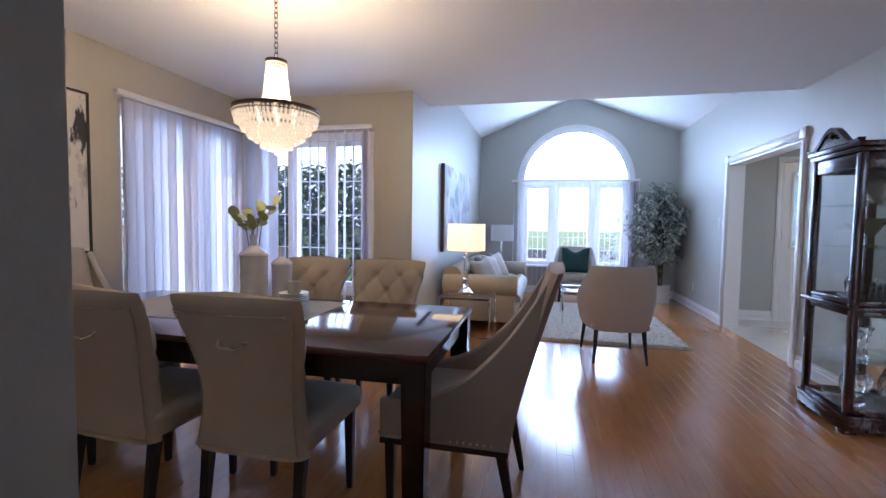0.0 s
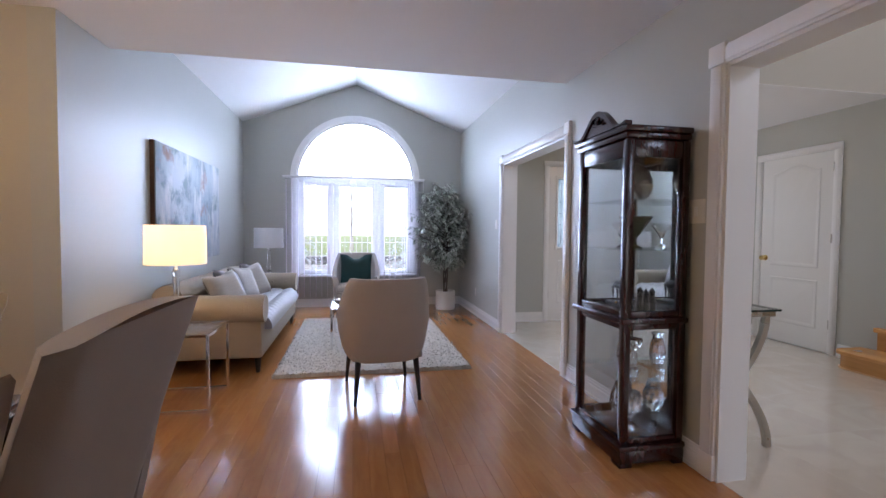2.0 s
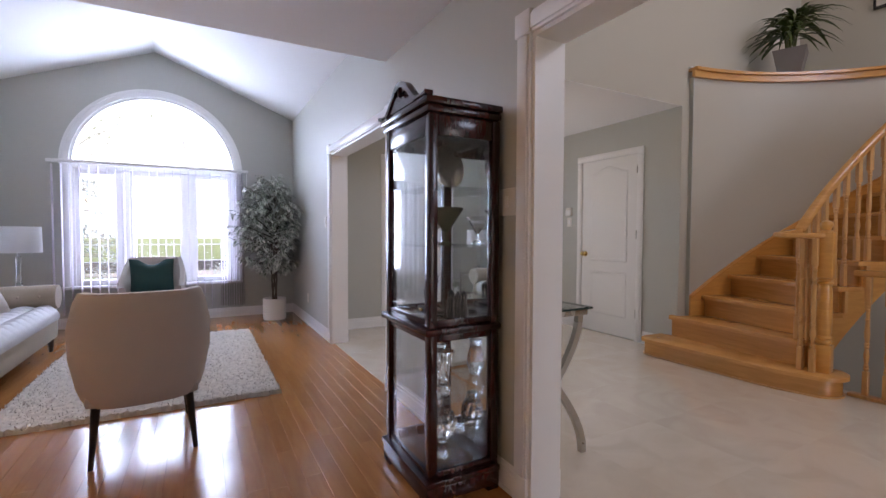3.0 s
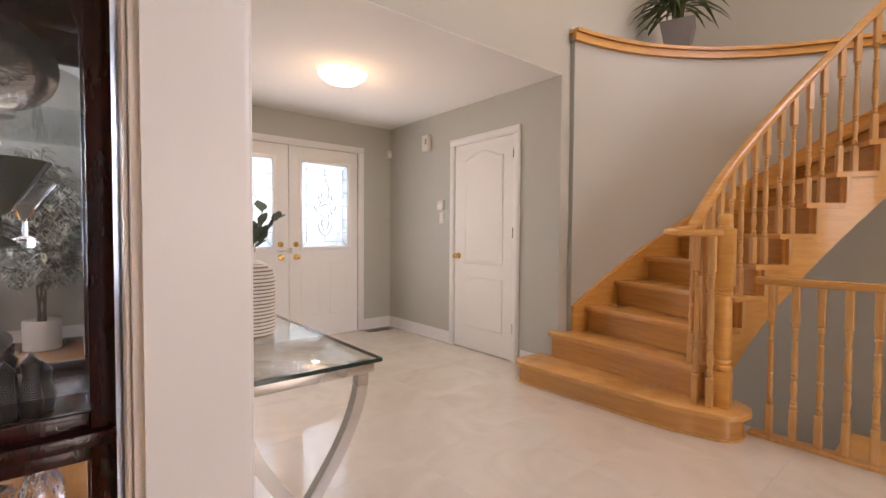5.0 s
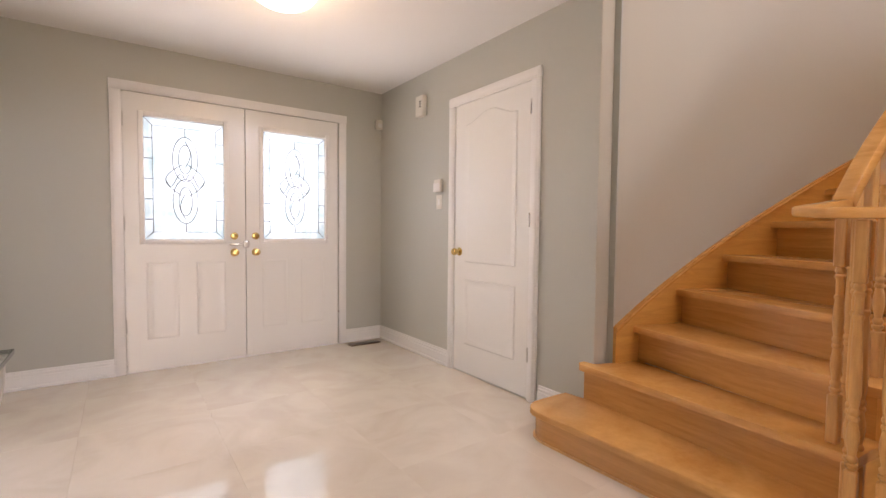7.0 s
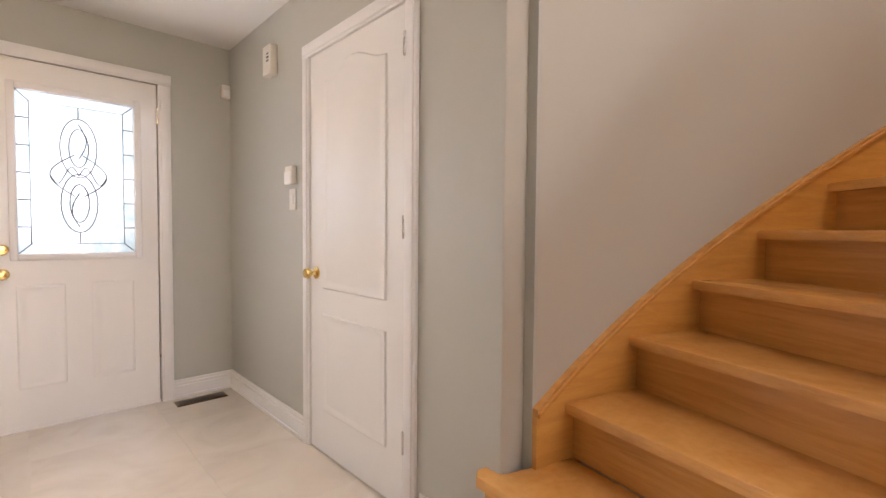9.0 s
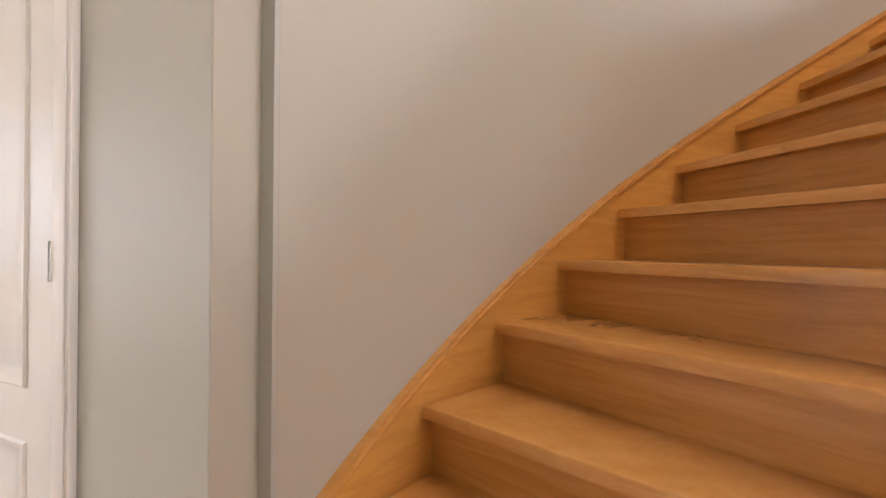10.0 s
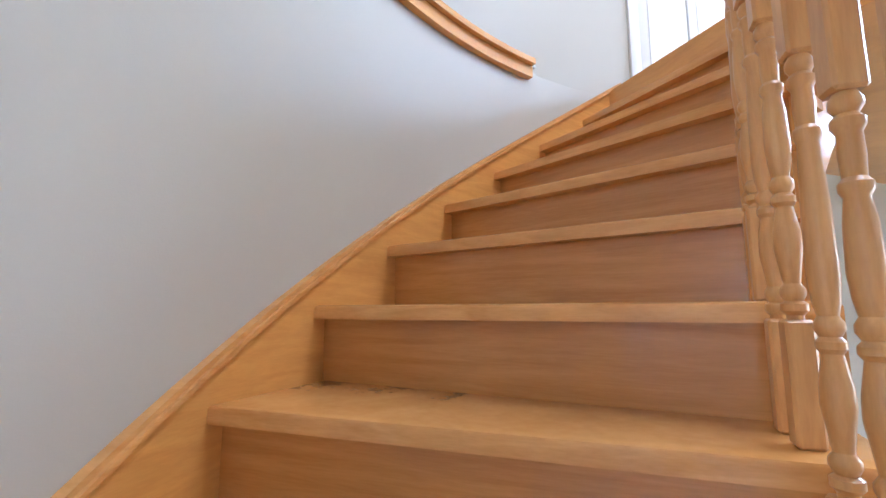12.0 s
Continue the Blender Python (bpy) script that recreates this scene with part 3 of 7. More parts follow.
        part("latch", bm, NICKEL, d, "small steel swing latch")
    if k == 1:
        part("astragal", boxes((x0 - 0.02, x0 - 0.003, yf + 0.046, yf + 0.06, 0.012, 2.046), (x0 - 0.0035, x0 + 0.02, yf + 0.0455, yf + 0.06, 0.012, 2.046)), DOORW, d)
    for z in (0.3, 1.05, 1.8):
        bm = bmesh.new()
        lathe(bm, [(0.007, 0), (0.007, 0.1)], 8, (x0 - 0.004 if k == 0 else x1 + 0.004, yf - 0.008, z))
        part("hinge", bm, NICKEL, d)
structure("door_jamb", boxes((3.3665, 3.39, YF + 0.055, YF + 0.2, 0.0125, 2.0515), (4.972, 4.9955, YF + 0.055, YF + 0.2, 0.0125, 2.0515), (3.391, 4.971, YF + 0.055, YF + 0.2, 2.03, 2.0515), (3.367, 4.995, YF + 0.001, YF + 0.16, -0.005, 0.0105)), WHITE, "white entrance door frame with its sill")


# ---- the arched front window ----
win = thing("window_front", Matrix.Identity(4), "white arched window over three casements", "window")
win["kind"] = "structure"


def arch_band(r0, r1, y0, y1, n=40):
    bm = bmesh.new()
    rows = []
    for i in range(n + 1):
        a = math.pi * i / n
        rows.append([bm.verts.new((WX - r * math.cos(a), y, WSPRING + r * math.sin(a))) for r, y in ((r0, y0), (r1, y0), (r1, y1), (r0, y1))])
    for p, q in zip(rows, rows[1:]):
        for k in range(4):
            bm.faces.new((p[k], p[(k + 1) % 4], q[(k + 1) % 4], q[k]))
    bm.faces.new(rows[0][::-1])
    bm.faces.new(rows[-1])
    return bm


part("arch_casing", arch_band(WR - 0.005, WR + 0.075, YW - 0.02, YW - 0.0005), WHITE, win)
part("arch_bead", arch_band(WR + 0.05, WR + 0.085, YW - 0.03, YW - 0.0205), WHITE, win)
part("arch_frame", arch_band(WR - 0.035, WR, YW + 0.015, YW + 0.12), WHITE, win)
for sx in (-1, 1):
    a, b = sorted((WX + sx * (WR - 0.005), WX + sx * (WR + 0.075)))
    part("side_casing", boxes((a, b, YW - 0.02, YW - 0.0005, WSILL - 0.02, WSPRING - 0.001), bevel=0.004), WHITE, win)
    a, b = sorted((WX + sx * (WR - 0.05), WX + sx * WR))
    part("side_frame", boxes((a, b, YW + 0.03, YW + 0.12, WSILL, WSPRING - 0.001)), WHITE, win)
part("sill", boxes((WX - WR - 0.08, WX + WR + 0.08, YW - 0.05, YW + 0.12, WSILL - 0.035, WSILL), bevel=0.006), WHITE, win)
part("transom", boxes((WX - WR + 0.001, WX + WR - 0.001, YW + 0.02, YW + 0.12, WSPRING - 0.05, WSPRING + 0.05), bevel=0.004), WHITE, win)
MULL = (0.52, 1.205)
for x in MULL:
    part("mullion", boxes((x - 0.045, x + 0.045, YW + 0.03, YW + 0.12, WSILL, WSPRING - 0.051), bevel=0.004), WHITE, win)
edges = (WX - WR + 0.05, MULL[0] - 0.045, MULL[0] + 0.045, MULL[1] - 0.045, MULL[1] + 0.045, WX + WR - 0.05)
for x0, x1 in zip(edges[::2], edges[1::2]):
    s = part("sash", wall_with_holes("y", YW + 0.05, YW + 0.095, x0, x1, WSILL + 0.001, WSPRING - 0.052, [(x0 + 0.055, x1 - 0.055, WSILL + 0.065, WSPRING - 0.11)]), WHITE, win)
    g = part("pane", boxes((x0 + 0.05, x1 - 0.05, YW + 0.07, YW + 0.076, WSILL + 0.06, WSPRING - 0.105)), PANE, s)
    g.visible_shadow = False
    bm = bmesh.new()
    for i in range(1, 6):
        z = WSILL + 0.065 + (WSPRING - WSILL - 0.175) * i / 6
        box(bm, x0 + 0.055, x1 - 0.055, YW + 0.079, YW + 0.085, z - 0.005, z + 0.005)
    part("muntin", bm, WHITE, s)
    bm = boxes(((x0 + x1) / 2 - 0.04, (x0 + x1) / 2 + 0.04, YW + 0.035, YW + 0.0495, WSILL + 0.01, WSILL + 0.03), bevel=0.004)
    part("crank", bm, WHITE, s)
bm = bmesh.new()
n = 40
vs = [bm.verts.new((WX - (WR - 0.03) * math.cos(math.pi * i / n), YW + 0.075, WSPRING + (WR - 0.03) * math.sin(math.pi * i / n))) for i in range(n + 1)]
r = bmesh.ops.extrude_face_region(bm, geom=[bm.faces.new(vs)])
bmesh.ops.translate(bm, verts=[g for g in r["geom"] if isinstance(g, bmesh.types.BMVert)], vec=(0, 0.006, 0))
g = part("pane", bm, PANE, win)
g.visible_shadow = False
bm = bmesh.new()
tube(bm, [(WX - 0.45 * math.cos(math.pi * i / 24), YW + 0.085, WSPRING + 0.05 + 0.42 * math.sin(math.pi * i / 24)) for i in range(25)], 0.005, 5)
for a in (50, 90, 130):
    tube(bm, [(WX + k * math.cos(radians(a)), YW + 0.085, WSPRING + 0.05 + k * math.sin(radians(a))) for k in (0.43, 0.82)], 0.005, 5)
part("sunburst_muntin", bm, WHITE, win)

# ---- the curved staircase ----
stairs = thing("staircase", pose(CX, CY, 0), "honey oak curved staircase with turned balusters", "staircase")


def spart(name, bm, material, parent=None, label="", soft=True):
    bm.transform(Matrix.Translation((-CX, -CY, 0)))
    return part(name, bm, material, parent or stairs, label, soft)


RT = RI - 0.03        # inner ends of the treads
RWALL = RO - 0.001
for i in range(1, 15):
    a, b = nose_angle(i), nose_angle(i + 1) if i < 14 else nose_angle(14) - radians(7)
    zt, zb = tread_z(i), (tread_z(i - 1) if i > 1 else 0.0)
    over = 0.036
    outer = RWALL if i > 2 else (2.63 if i == 1 else 2.54)
    n = 6

    def off(r, ang, d):
        x, y = polar(r, ang)
        return x + d * -math.sin(ang) * 1.0, y + d * math.cos(ang)
    front = [off(r, a, over) for r in (RT, outer)]
    if i == 1:
        # bullnose first step that swells round the newel
        cxn, cyn = 5.30, 2.98
        outline = []
        for k in range(13):
            t = radians(205 + 150 * k / 12)
            outline.append((cxn + 0.17 * math.cos(t), cyn + 0.15 * math.sin(t)))
        inner_edge = outline[::-1]
        f0, f1 = off(RI + 0.06, a, over + 0.03), off(outer - 0.16, a, over)
        tip = off(outer, a, -0.10)
        back = off(outer - 0.02, b, -0.02)
        pts = inner_edge + [f0, f1]
        for k in range(1, 6):
            s = k / 6
            pts.append((f1[0] * (1 - s) ** 2 + 2 * s * (1 - s) * off(outer, a, over)[0] + tip[0] * s * s, f1[1] * (1 - s) ** 2 + 2 * s * (1 - s) * off(outer, a, over)[1] + tip[1] * s * s))
        pts += [tip, (XC - 0.03, tip[1] - 0.01), (XC - 0.03, YS - 0.01), off(RO, b, -0.02), off(RI, b, -0.02)]
        bm = bmesh.new()
        prism(bm, pts, zt - 0.032, zt, 0.008)
        spart("tread", bm, OAK_H)
        cen = Vector((sum(p[0] for p in pts) / len(pts), sum(p[1] for p in pts) / len(pts)))
        small = []
        for p in pts:
            v = Vector(p)
            small.append(tuple(v + (cen - v).normalized() * 0.035))
        bm = bmesh.new()
        prism(bm, small, 0.0, zt - 0.0325)
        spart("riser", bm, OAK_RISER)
        bm = bmesh.new()
        prism(bm, [tuple(Vector(p) * 0.6 + Vector(q) * 0.4) for p, q in zip(small, pts)], 0.0, 0.012)
        spart("shoe_moulding", bm, OAK_LIGHT)
        continue
    pts = [front[1]] if i > 2 else [off(outer, a, over - 0.03), off(outer - 0.03, a, over)]
    pts = [front[0]] + pts[::-1]
    back_o = min(outer, RWALL)
    pts += [off(back_o, b - radians(0.6), 0)] if i > 2 else [off(outer, a, -0.14), (XC - 0.012, YS - 0.012), off(RO, b, 0)]
    for k in range(n + 1):
        ang = (b - radians(0.6)) + (a - (b - radians(0.6))) * k / n
        pts.append(polar(RT, ang))
    bm = bmesh.new()
    prism(bm, pts, zt - 0.036, zt, 0.009)
    spart("tread", bm, OAK_H)
    ra, rb = a - radians(0.1), a - radians(0.7)
    bm = bmesh.new()
    ro = outer - 0.03 if i == 2 else RWALL
    v = [bm.verts.new((*polar(r, ang), z)) for z in (zb - 0.001 if i > 1 else 0, zt - 0.0365) for r, ang in ((RI, ra), (ro, ra), (ro, rb), (RI, rb))]
    for f in ((0, 3, 2, 1), (4, 5, 6, 7), (0, 1, 5, 4), (1, 2, 6, 5), (2, 3, 7, 6), (3, 0, 4, 7)):
        bm.faces.new([v[q] for q in f])
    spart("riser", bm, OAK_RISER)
    if i > 2:
        # return end of the tread and the bracket line under it
        bm = bmesh.new()
        arc_wall(bm, RT - 0.012, RI + 0.001, a - radians(0.7), a - radians(1.8), zb, zt - 0.033, 3)
        spart("end_trim", bm, OAK_LIGHT)


def slope(ang):
    """Height of the nosing line at an angle."""
    return tread_z(3) + (radians(77.8) - ang) / radians(7.35) * 0.198


bm = bmesh.new()
arc_wall(bm, RO - 0.0005, RO + 0.0195, A0 + radians(0.3), radians(-1.5), lambda a: max(0.0, slope(a) - 0.42), lambda a: min(slope(a) + 0.084, ZL + 0.10), 70)
spart("wall_skirt", bm, OAK, label="honey oak skirt board along the wall")
bm = bmesh.new()
arc_wall(bm, RO - 0.013, RO + 0.0185, A0 + radians(0.3), radians(-1.5), lambda a: min(slope(a) + 0.0845, ZL + 0.1005), lambda a: min(slope(a) + 0.097, ZL + 0.113), 70)
spart("skirt_moulding", bm, OAK_H)
bm = bmesh.new()
arc_wall(bm, RO - 0.005, RO + 0.0185, A0 + radians(0.3), radians(-1.5), lambda a: min(slope(a) + 0.0975, ZL + 0.1135), lambda a: min(slope(a) + 0.110, ZL + 0.126), 70)
spart("skirt_cap", bm, OAK_H)
bm = bmesh.new()


def stringer_top(a):
    i = (radians(77.8) - a) / radians(7.35) + 3
    return tread_z(max(1, math.floor(i + 1e-3))) - 0.034


lo = lambda a: max(-0.02, slope(a) - 0.44)
for i in range(2, 14):
    a, b = nose_angle(i), nose_angle(i + 1)
    arc_wall(bm, RI - 0.015, RI + 0.025, a - 0.002, b - 0.002, lo, lambda t, z=tread_z(i) - 0.034: z, 8)
bmesh.ops.remove_doubles(bm, verts=bm.verts, dist=1e-4)
spart("stringer", bm, OAK, label="honey oak cut stringer")
bm = bmesh.new()
arc_wall(bm, RI + 0.026, RO, nose_angle(2), nose_angle(14), lambda a: max(-0.3, slope(a) - 0.40), lambda a: slope(a) - 0.26, 60)
spart("soffit", bm, WALL, label="painted plaster underside")

def baluster_mesh(height, w=0.035):
    """A turned baluster: square foot and head, vase, rings and a tapered shaft."""
    bm = bmesh.new()
    foot, headz = 0.17, height - 0.20
    box(bm, -w / 2, w / 2, -w / 2, w / 2, 0, foot, bevel=0.004, segs=1)
    box(bm, -w / 2, w / 2, -w / 2, w / 2, headz, height, bevel=0.004, segs=1)
    r = w / 2
    prof = [(r * 0.6, foot - 0.002), (r * 0.62, foot + 0.006), (r * 0.95, foot + 0.012), (r * 0.95, foot + 0.022), (r * 0.65, foot + 0.026), (r * 0.9, foot + 0.034), (r * 0.9, foot + 0.042),
            (r * 0.6, foot + 0.05), (r * 0.75, foot + 0.07), (r * 1.0, foot + 0.10), (r * 0.95, foot + 0.125), (r * 0.62, foot + 0.16), (r * 0.88, foot + 0.166), (r * 0.88, foot + 0.174), (r * 0.62, foot + 0.18),
            (r * 0.88, foot + 0.188), (r * 0.88, foot + 0.196), (r * 0.62, foot + 0.204), (r * 0.80, foot + 0.22)]
    top = headz
    prof += [(r * 0.95, foot + 0.25), (r * 0.85, (foot + top) / 2 + 0.08), (r * 0.66, top - 0.115), (r * 0.88, top - 0.108), (r * 0.88, top - 0.10), (r * 0.62, top - 0.094), (r * 0.70, top - 0.07), (r * 0.66, top - 0.045),
             (r * 0.9, top - 0.038), (r * 0.9, top - 0.03), (r * 0.62, top - 0.024), (r * 0.9, top - 0.016), (r * 0.9, top - 0.008), (r * 0.6, top + 0.002)]
    lathe(bm, prof, 12)
    bmesh.ops.recalc_face_normals(bm, faces=bm.faces)
    me = bpy.data.meshes.new("baluster")
    bm.to_mesh(me)
    bm.free()
    me.materials.append(OAK_LIGHT)
    smooth(me, 35)
    return me


RB = RI + 0.06
RAIL = 0.80


bal_tall = {}
for i in range(2, 14):
    a, b = nose_angle(i), nose_angle(i + 1)
    for k, f in enumerate((0.16, 0.62)):
        ang = a + (b - a) * f
        h = slope(ang) + RAIL - 0.018 - tread_z(i)
        key = k
        if key not in bal_tall:
            bal_tall[key] = baluster_mesh(h)
        ob = new("baluster", bal_tall[key])
        ob.parent = stairs
        x, y = polar(RB, ang)
        ob.location, ob.rotation_euler = (x - CX, y - CY, tread_z(i)), (0, 0, ang)
# handrail with an easing at the foot
NX, NY = 5.30, 2.98
AS = nose_angle(2) - radians(1.0)
railpts = []
for k in range(61):
    ang = AS + (nose_angle(14) - AS) * k / 60
    railpts.append((*polar(RB, ang), slope(ang) + RAIL))
bm = bmesh.new()
z0r = railpts[0][2]
tube(bm, railpts, 0, flat=(0.06, 0.05))
bmesh.ops.bevel(bm, geom=list(bm.edges), offset=0.012, segments=2, profile=0.5, affect="EDGES")
spart("handrail", bm, OAK_H, label="honey oak curved handrail")
# volute cap over the newel group on the first step
vx, vy = polar(RB + 0.02, nose_angle(1) - radians(1.5))
bm = bmesh.new()
tube(bm, [railpts[0], (vx - 0.03, vy + 0.03, z0r - 0.03), (vx - 0.03, vy - 0.02, z0r - 0.035), (NX - 0.02, NY, z0r - 0.035)], 0, flat=(0.062, 0.035))
bmesh.ops.bevel(bm, geom=list(bm.edges), offset=0.008, segments=2, profile=0.5, affect="EDGES")
spart("volute", bm, OAK_H)
me = baluster_mesh(z0r - 0.055 - tread_z(1))
for dx, dy in ((-0.075, 0.11), (-0.015, 0.13), (-0.085, 0.03), (0.05, 0.12)):
    ob = new("baluster", me)
    ob.parent = stairs
    ob.location = (NX + dx - CX, NY + dy - CY, tread_z(1))


def newel_mesh(h, w=0.102):
    bm = bmesh.new()
    r = w / 2
    box(bm, -r, r, -r, r, 0, 0.20, bevel=0.006)
    lathe(bm, [(r * 0.7, 0.195), (r * 0.75, 0.205), (r * 0.98, 0.215), (r * 0.98, 0.232), (r * 0.78, 0.24), (r * 0.95, 0.25), (r * 0.95, 0.262), (r * 0.75, 0.27), (r * 0.9, 0.30), (r * 0.95, 0.42), (r * 0.88, 0.58),
               (r * 0.75, 0.635), (r * 0.95, 0.642), (r * 0.95, 0.655), (r * 0.72, 0.662), (r * 0.9, 0.67), (r * 0.9, 0.682), (r * 0.7, 0.69)], 20)
    box(bm, -r, r, -r, r, 0.685, h - 0.085, bevel=0.006)
    lathe(bm, [(r * 0.8, h - 0.085), (r * 0.8, h - 0.078), (r * 0.45, h - 0.07), (r * 0.5, h - 0.062), (r * 0.72, h - 0.045), (r * 0.78, h - 0.03), (r * 0.65, h - 0.012), (r * 0.3, h - 0.002), (0, h)], 20)
    return bm


bm = newel_mesh(1.10)
bm.transform(Matrix.Translation((NX, NY, tread_z(1))) @ pose(0, 0, 0, 0, 0, 8))
spart("newel_post", bm, OAK, label="honey oak turned newel with a ball cap")

# guard along the basement opening
GX = 5.43
guard = thing("guard_rail", pose(GX, 2.84, 0), "honey oak guard rail beside the basement stairs", "railing")
part("handrail", boxes((-0.03, 0.03, -1.9, 0.02, 0.86, 0.902), bevel=0.01), OAK_H, guard)
part("bottom_shoe", boxes((-0.04, 0.04, -1.9, 0.03, 0.0, 0.022), bevel=0.004), OAK_LIGHT, guard)
me = baluster_mesh(0.837)
for k in range(17):
    ob = new("baluster", me)
    ob.parent = guard
    ob.location = (0, -0.06 - 0.108 * k, 0.0225)

# ledge cap
cap = thing("oak_ledge_moulding", pose(CX, CY, ZL), "honey oak moulded cap along the curved ledge", "moulding")
for nm, r0, r1, z0, z1, mtl in (("cap_rail", RO - 0.035, RO + 0.075, 0.0, 0.028, OAK_H), ("cove", RO - 0.012, RO + 0.0195, -0.06, -0.0005, OAK)):
    bm = bmesh.new()
    arc_wall(bm, r0, r1, A0 + radians(0.8), radians(13.5), ZL + z0, ZL + z1, 60)
    bm.transform(Matrix.Translation((-CX, -CY, -ZL)))
    part(nm, bm, mtl, cap)
bm = bmesh.new()
arc_wall(bm, RO + 0.03, RO + 0.12, A0 + radians(0.8), radians(12), ZL + 0.0285, ZL + 0.045, 60)
bm.transform(Matrix.Translation((-CX, -CY, -ZL)))
part("cap_edge", bm, WHITE, cap, "white painted strip behind the cap")

# basement flight under the stairs
bm = bmesh.new()
for i in range(11):
    box(bm, GX + 0.1, 6.5, 2.6 - 0.24 * (i + 1), 2.6 - 0.24 * i, -2.5, -0.2 - 0.19 * i)
structure("basement_steps", bm, OAK, "dark oak basement steps going down")
structure("wall_basement", boxes((GX - 0.0, GX + 0.06, -2.7, 2.88, -2.6, -0.13), (GX, XE, -2.7, -2.6, -2.6, -0.1), (GX, XE, -2.7, 4.2, -2.7, -2.6)), WALL, "blue-grey basement stair walls")

# ---- dining room ----
LINEN = paint("beige_linen", (0.43, 0.36, 0.28), 0.85, vary=0.07, scale=9, bump=0.35, bump_scale=500, spec=0.25)
LINEN_GREY = paint("taupe_linen", (0.40, 0.35, 0.305), 0.85, vary=0.07, scale=9, bump=0.35, bump_scale=500, spec=0.25)
NAIL = paint("pewter_nailheads", (0.66, 0.62, 0.56), 0.25, 1.0)


def tapered_leg(x, y, z1, w0=0.026, w1=0.042, dx=0.0, dy=0.0):
    bm = bmesh.new()
    lo = [bm.verts.new((x + dx + sx * w0 / 2, y + dy + sy * w0 / 2, 0)) for sx, sy in ((-1, -1), (1, -1), (1, 1), (-1, 1))]
    hi = [bm.verts.new((x + sx * w1 / 2, y + sy * w1 / 2, z1)) for sx, sy in ((-1, -1), (1, -1), (1, 1), (-1, 1))]
    bm.faces.new(lo[::-1])
    bm.faces.new(hi)
    for i in range(4):
        bm.faces.new((lo[i], lo[(i + 1) % 4], hi[(i + 1) % 4], hi[i]))
    bmesh.ops.bevel(bm, geom=list(bm.edges), offset=0.004, segments=1, affect="EDGES")
    return bm


def squircle(t, p):
    c, s = math.cos(t), math.sin(t)
    return math.copysign(abs(c) ** p, c), math.copysign(abs(s) ** p, s)


def slab(u, k=8):
    """A flat rounded section, evenly spaced across its faces."""
    x = 1 - 4 * u if u < 0.5 else 4 * u - 3
    y = max(0.0, 1 - abs(x) ** k) ** 0.5
    return x, y if u < 0.5 else -y


def nails(pts, r=0.0048):
    bm = bmesh.new()
    for p in pts:
        bmesh.ops.create_icosphere(bm, subdivisions=1, radius=r, matrix=Matrix.Translation(p))
    return bm


def cushion_box(bm, x0, x1, y0, y1, z0, z1, r=0.04, crown=0.02, n=14):
    """A stuffed block: rounded edges and a crowned top."""
    cx, cy, hx, hy = (x0 + x1) / 2, (y0 + y1) / 2, (x1 - x0) / 2, (y1 - y0) / 2
    vs = box(bm, x0, x1, y0, y1, z0, z1)
    es = list({e for v in vs for e in v.link_edges})
    bmesh.ops.subdivide_edges(bm, edges=es, cuts=n, use_grid_fill=True)
    for v in bm.verts:
        q = Vector((min(max(v.co.x, x0 + r), x1 - r), min(max(v.co.y, y0 + r), y1 - r), min(max(v.co.z, z0 + r), z1 - r)))
        d = v.co - q
        if d.length > 1e-6:
            v.co = q + d.normalized() * r
        u, w = (v.co.x - cx) / hx, (v.co.y - cy) / hy
        if v.co.z > (z0 + z1) / 2:
            v.co.z += crown * max(0, 1 - u * u) * max(0, 1 - w * w)


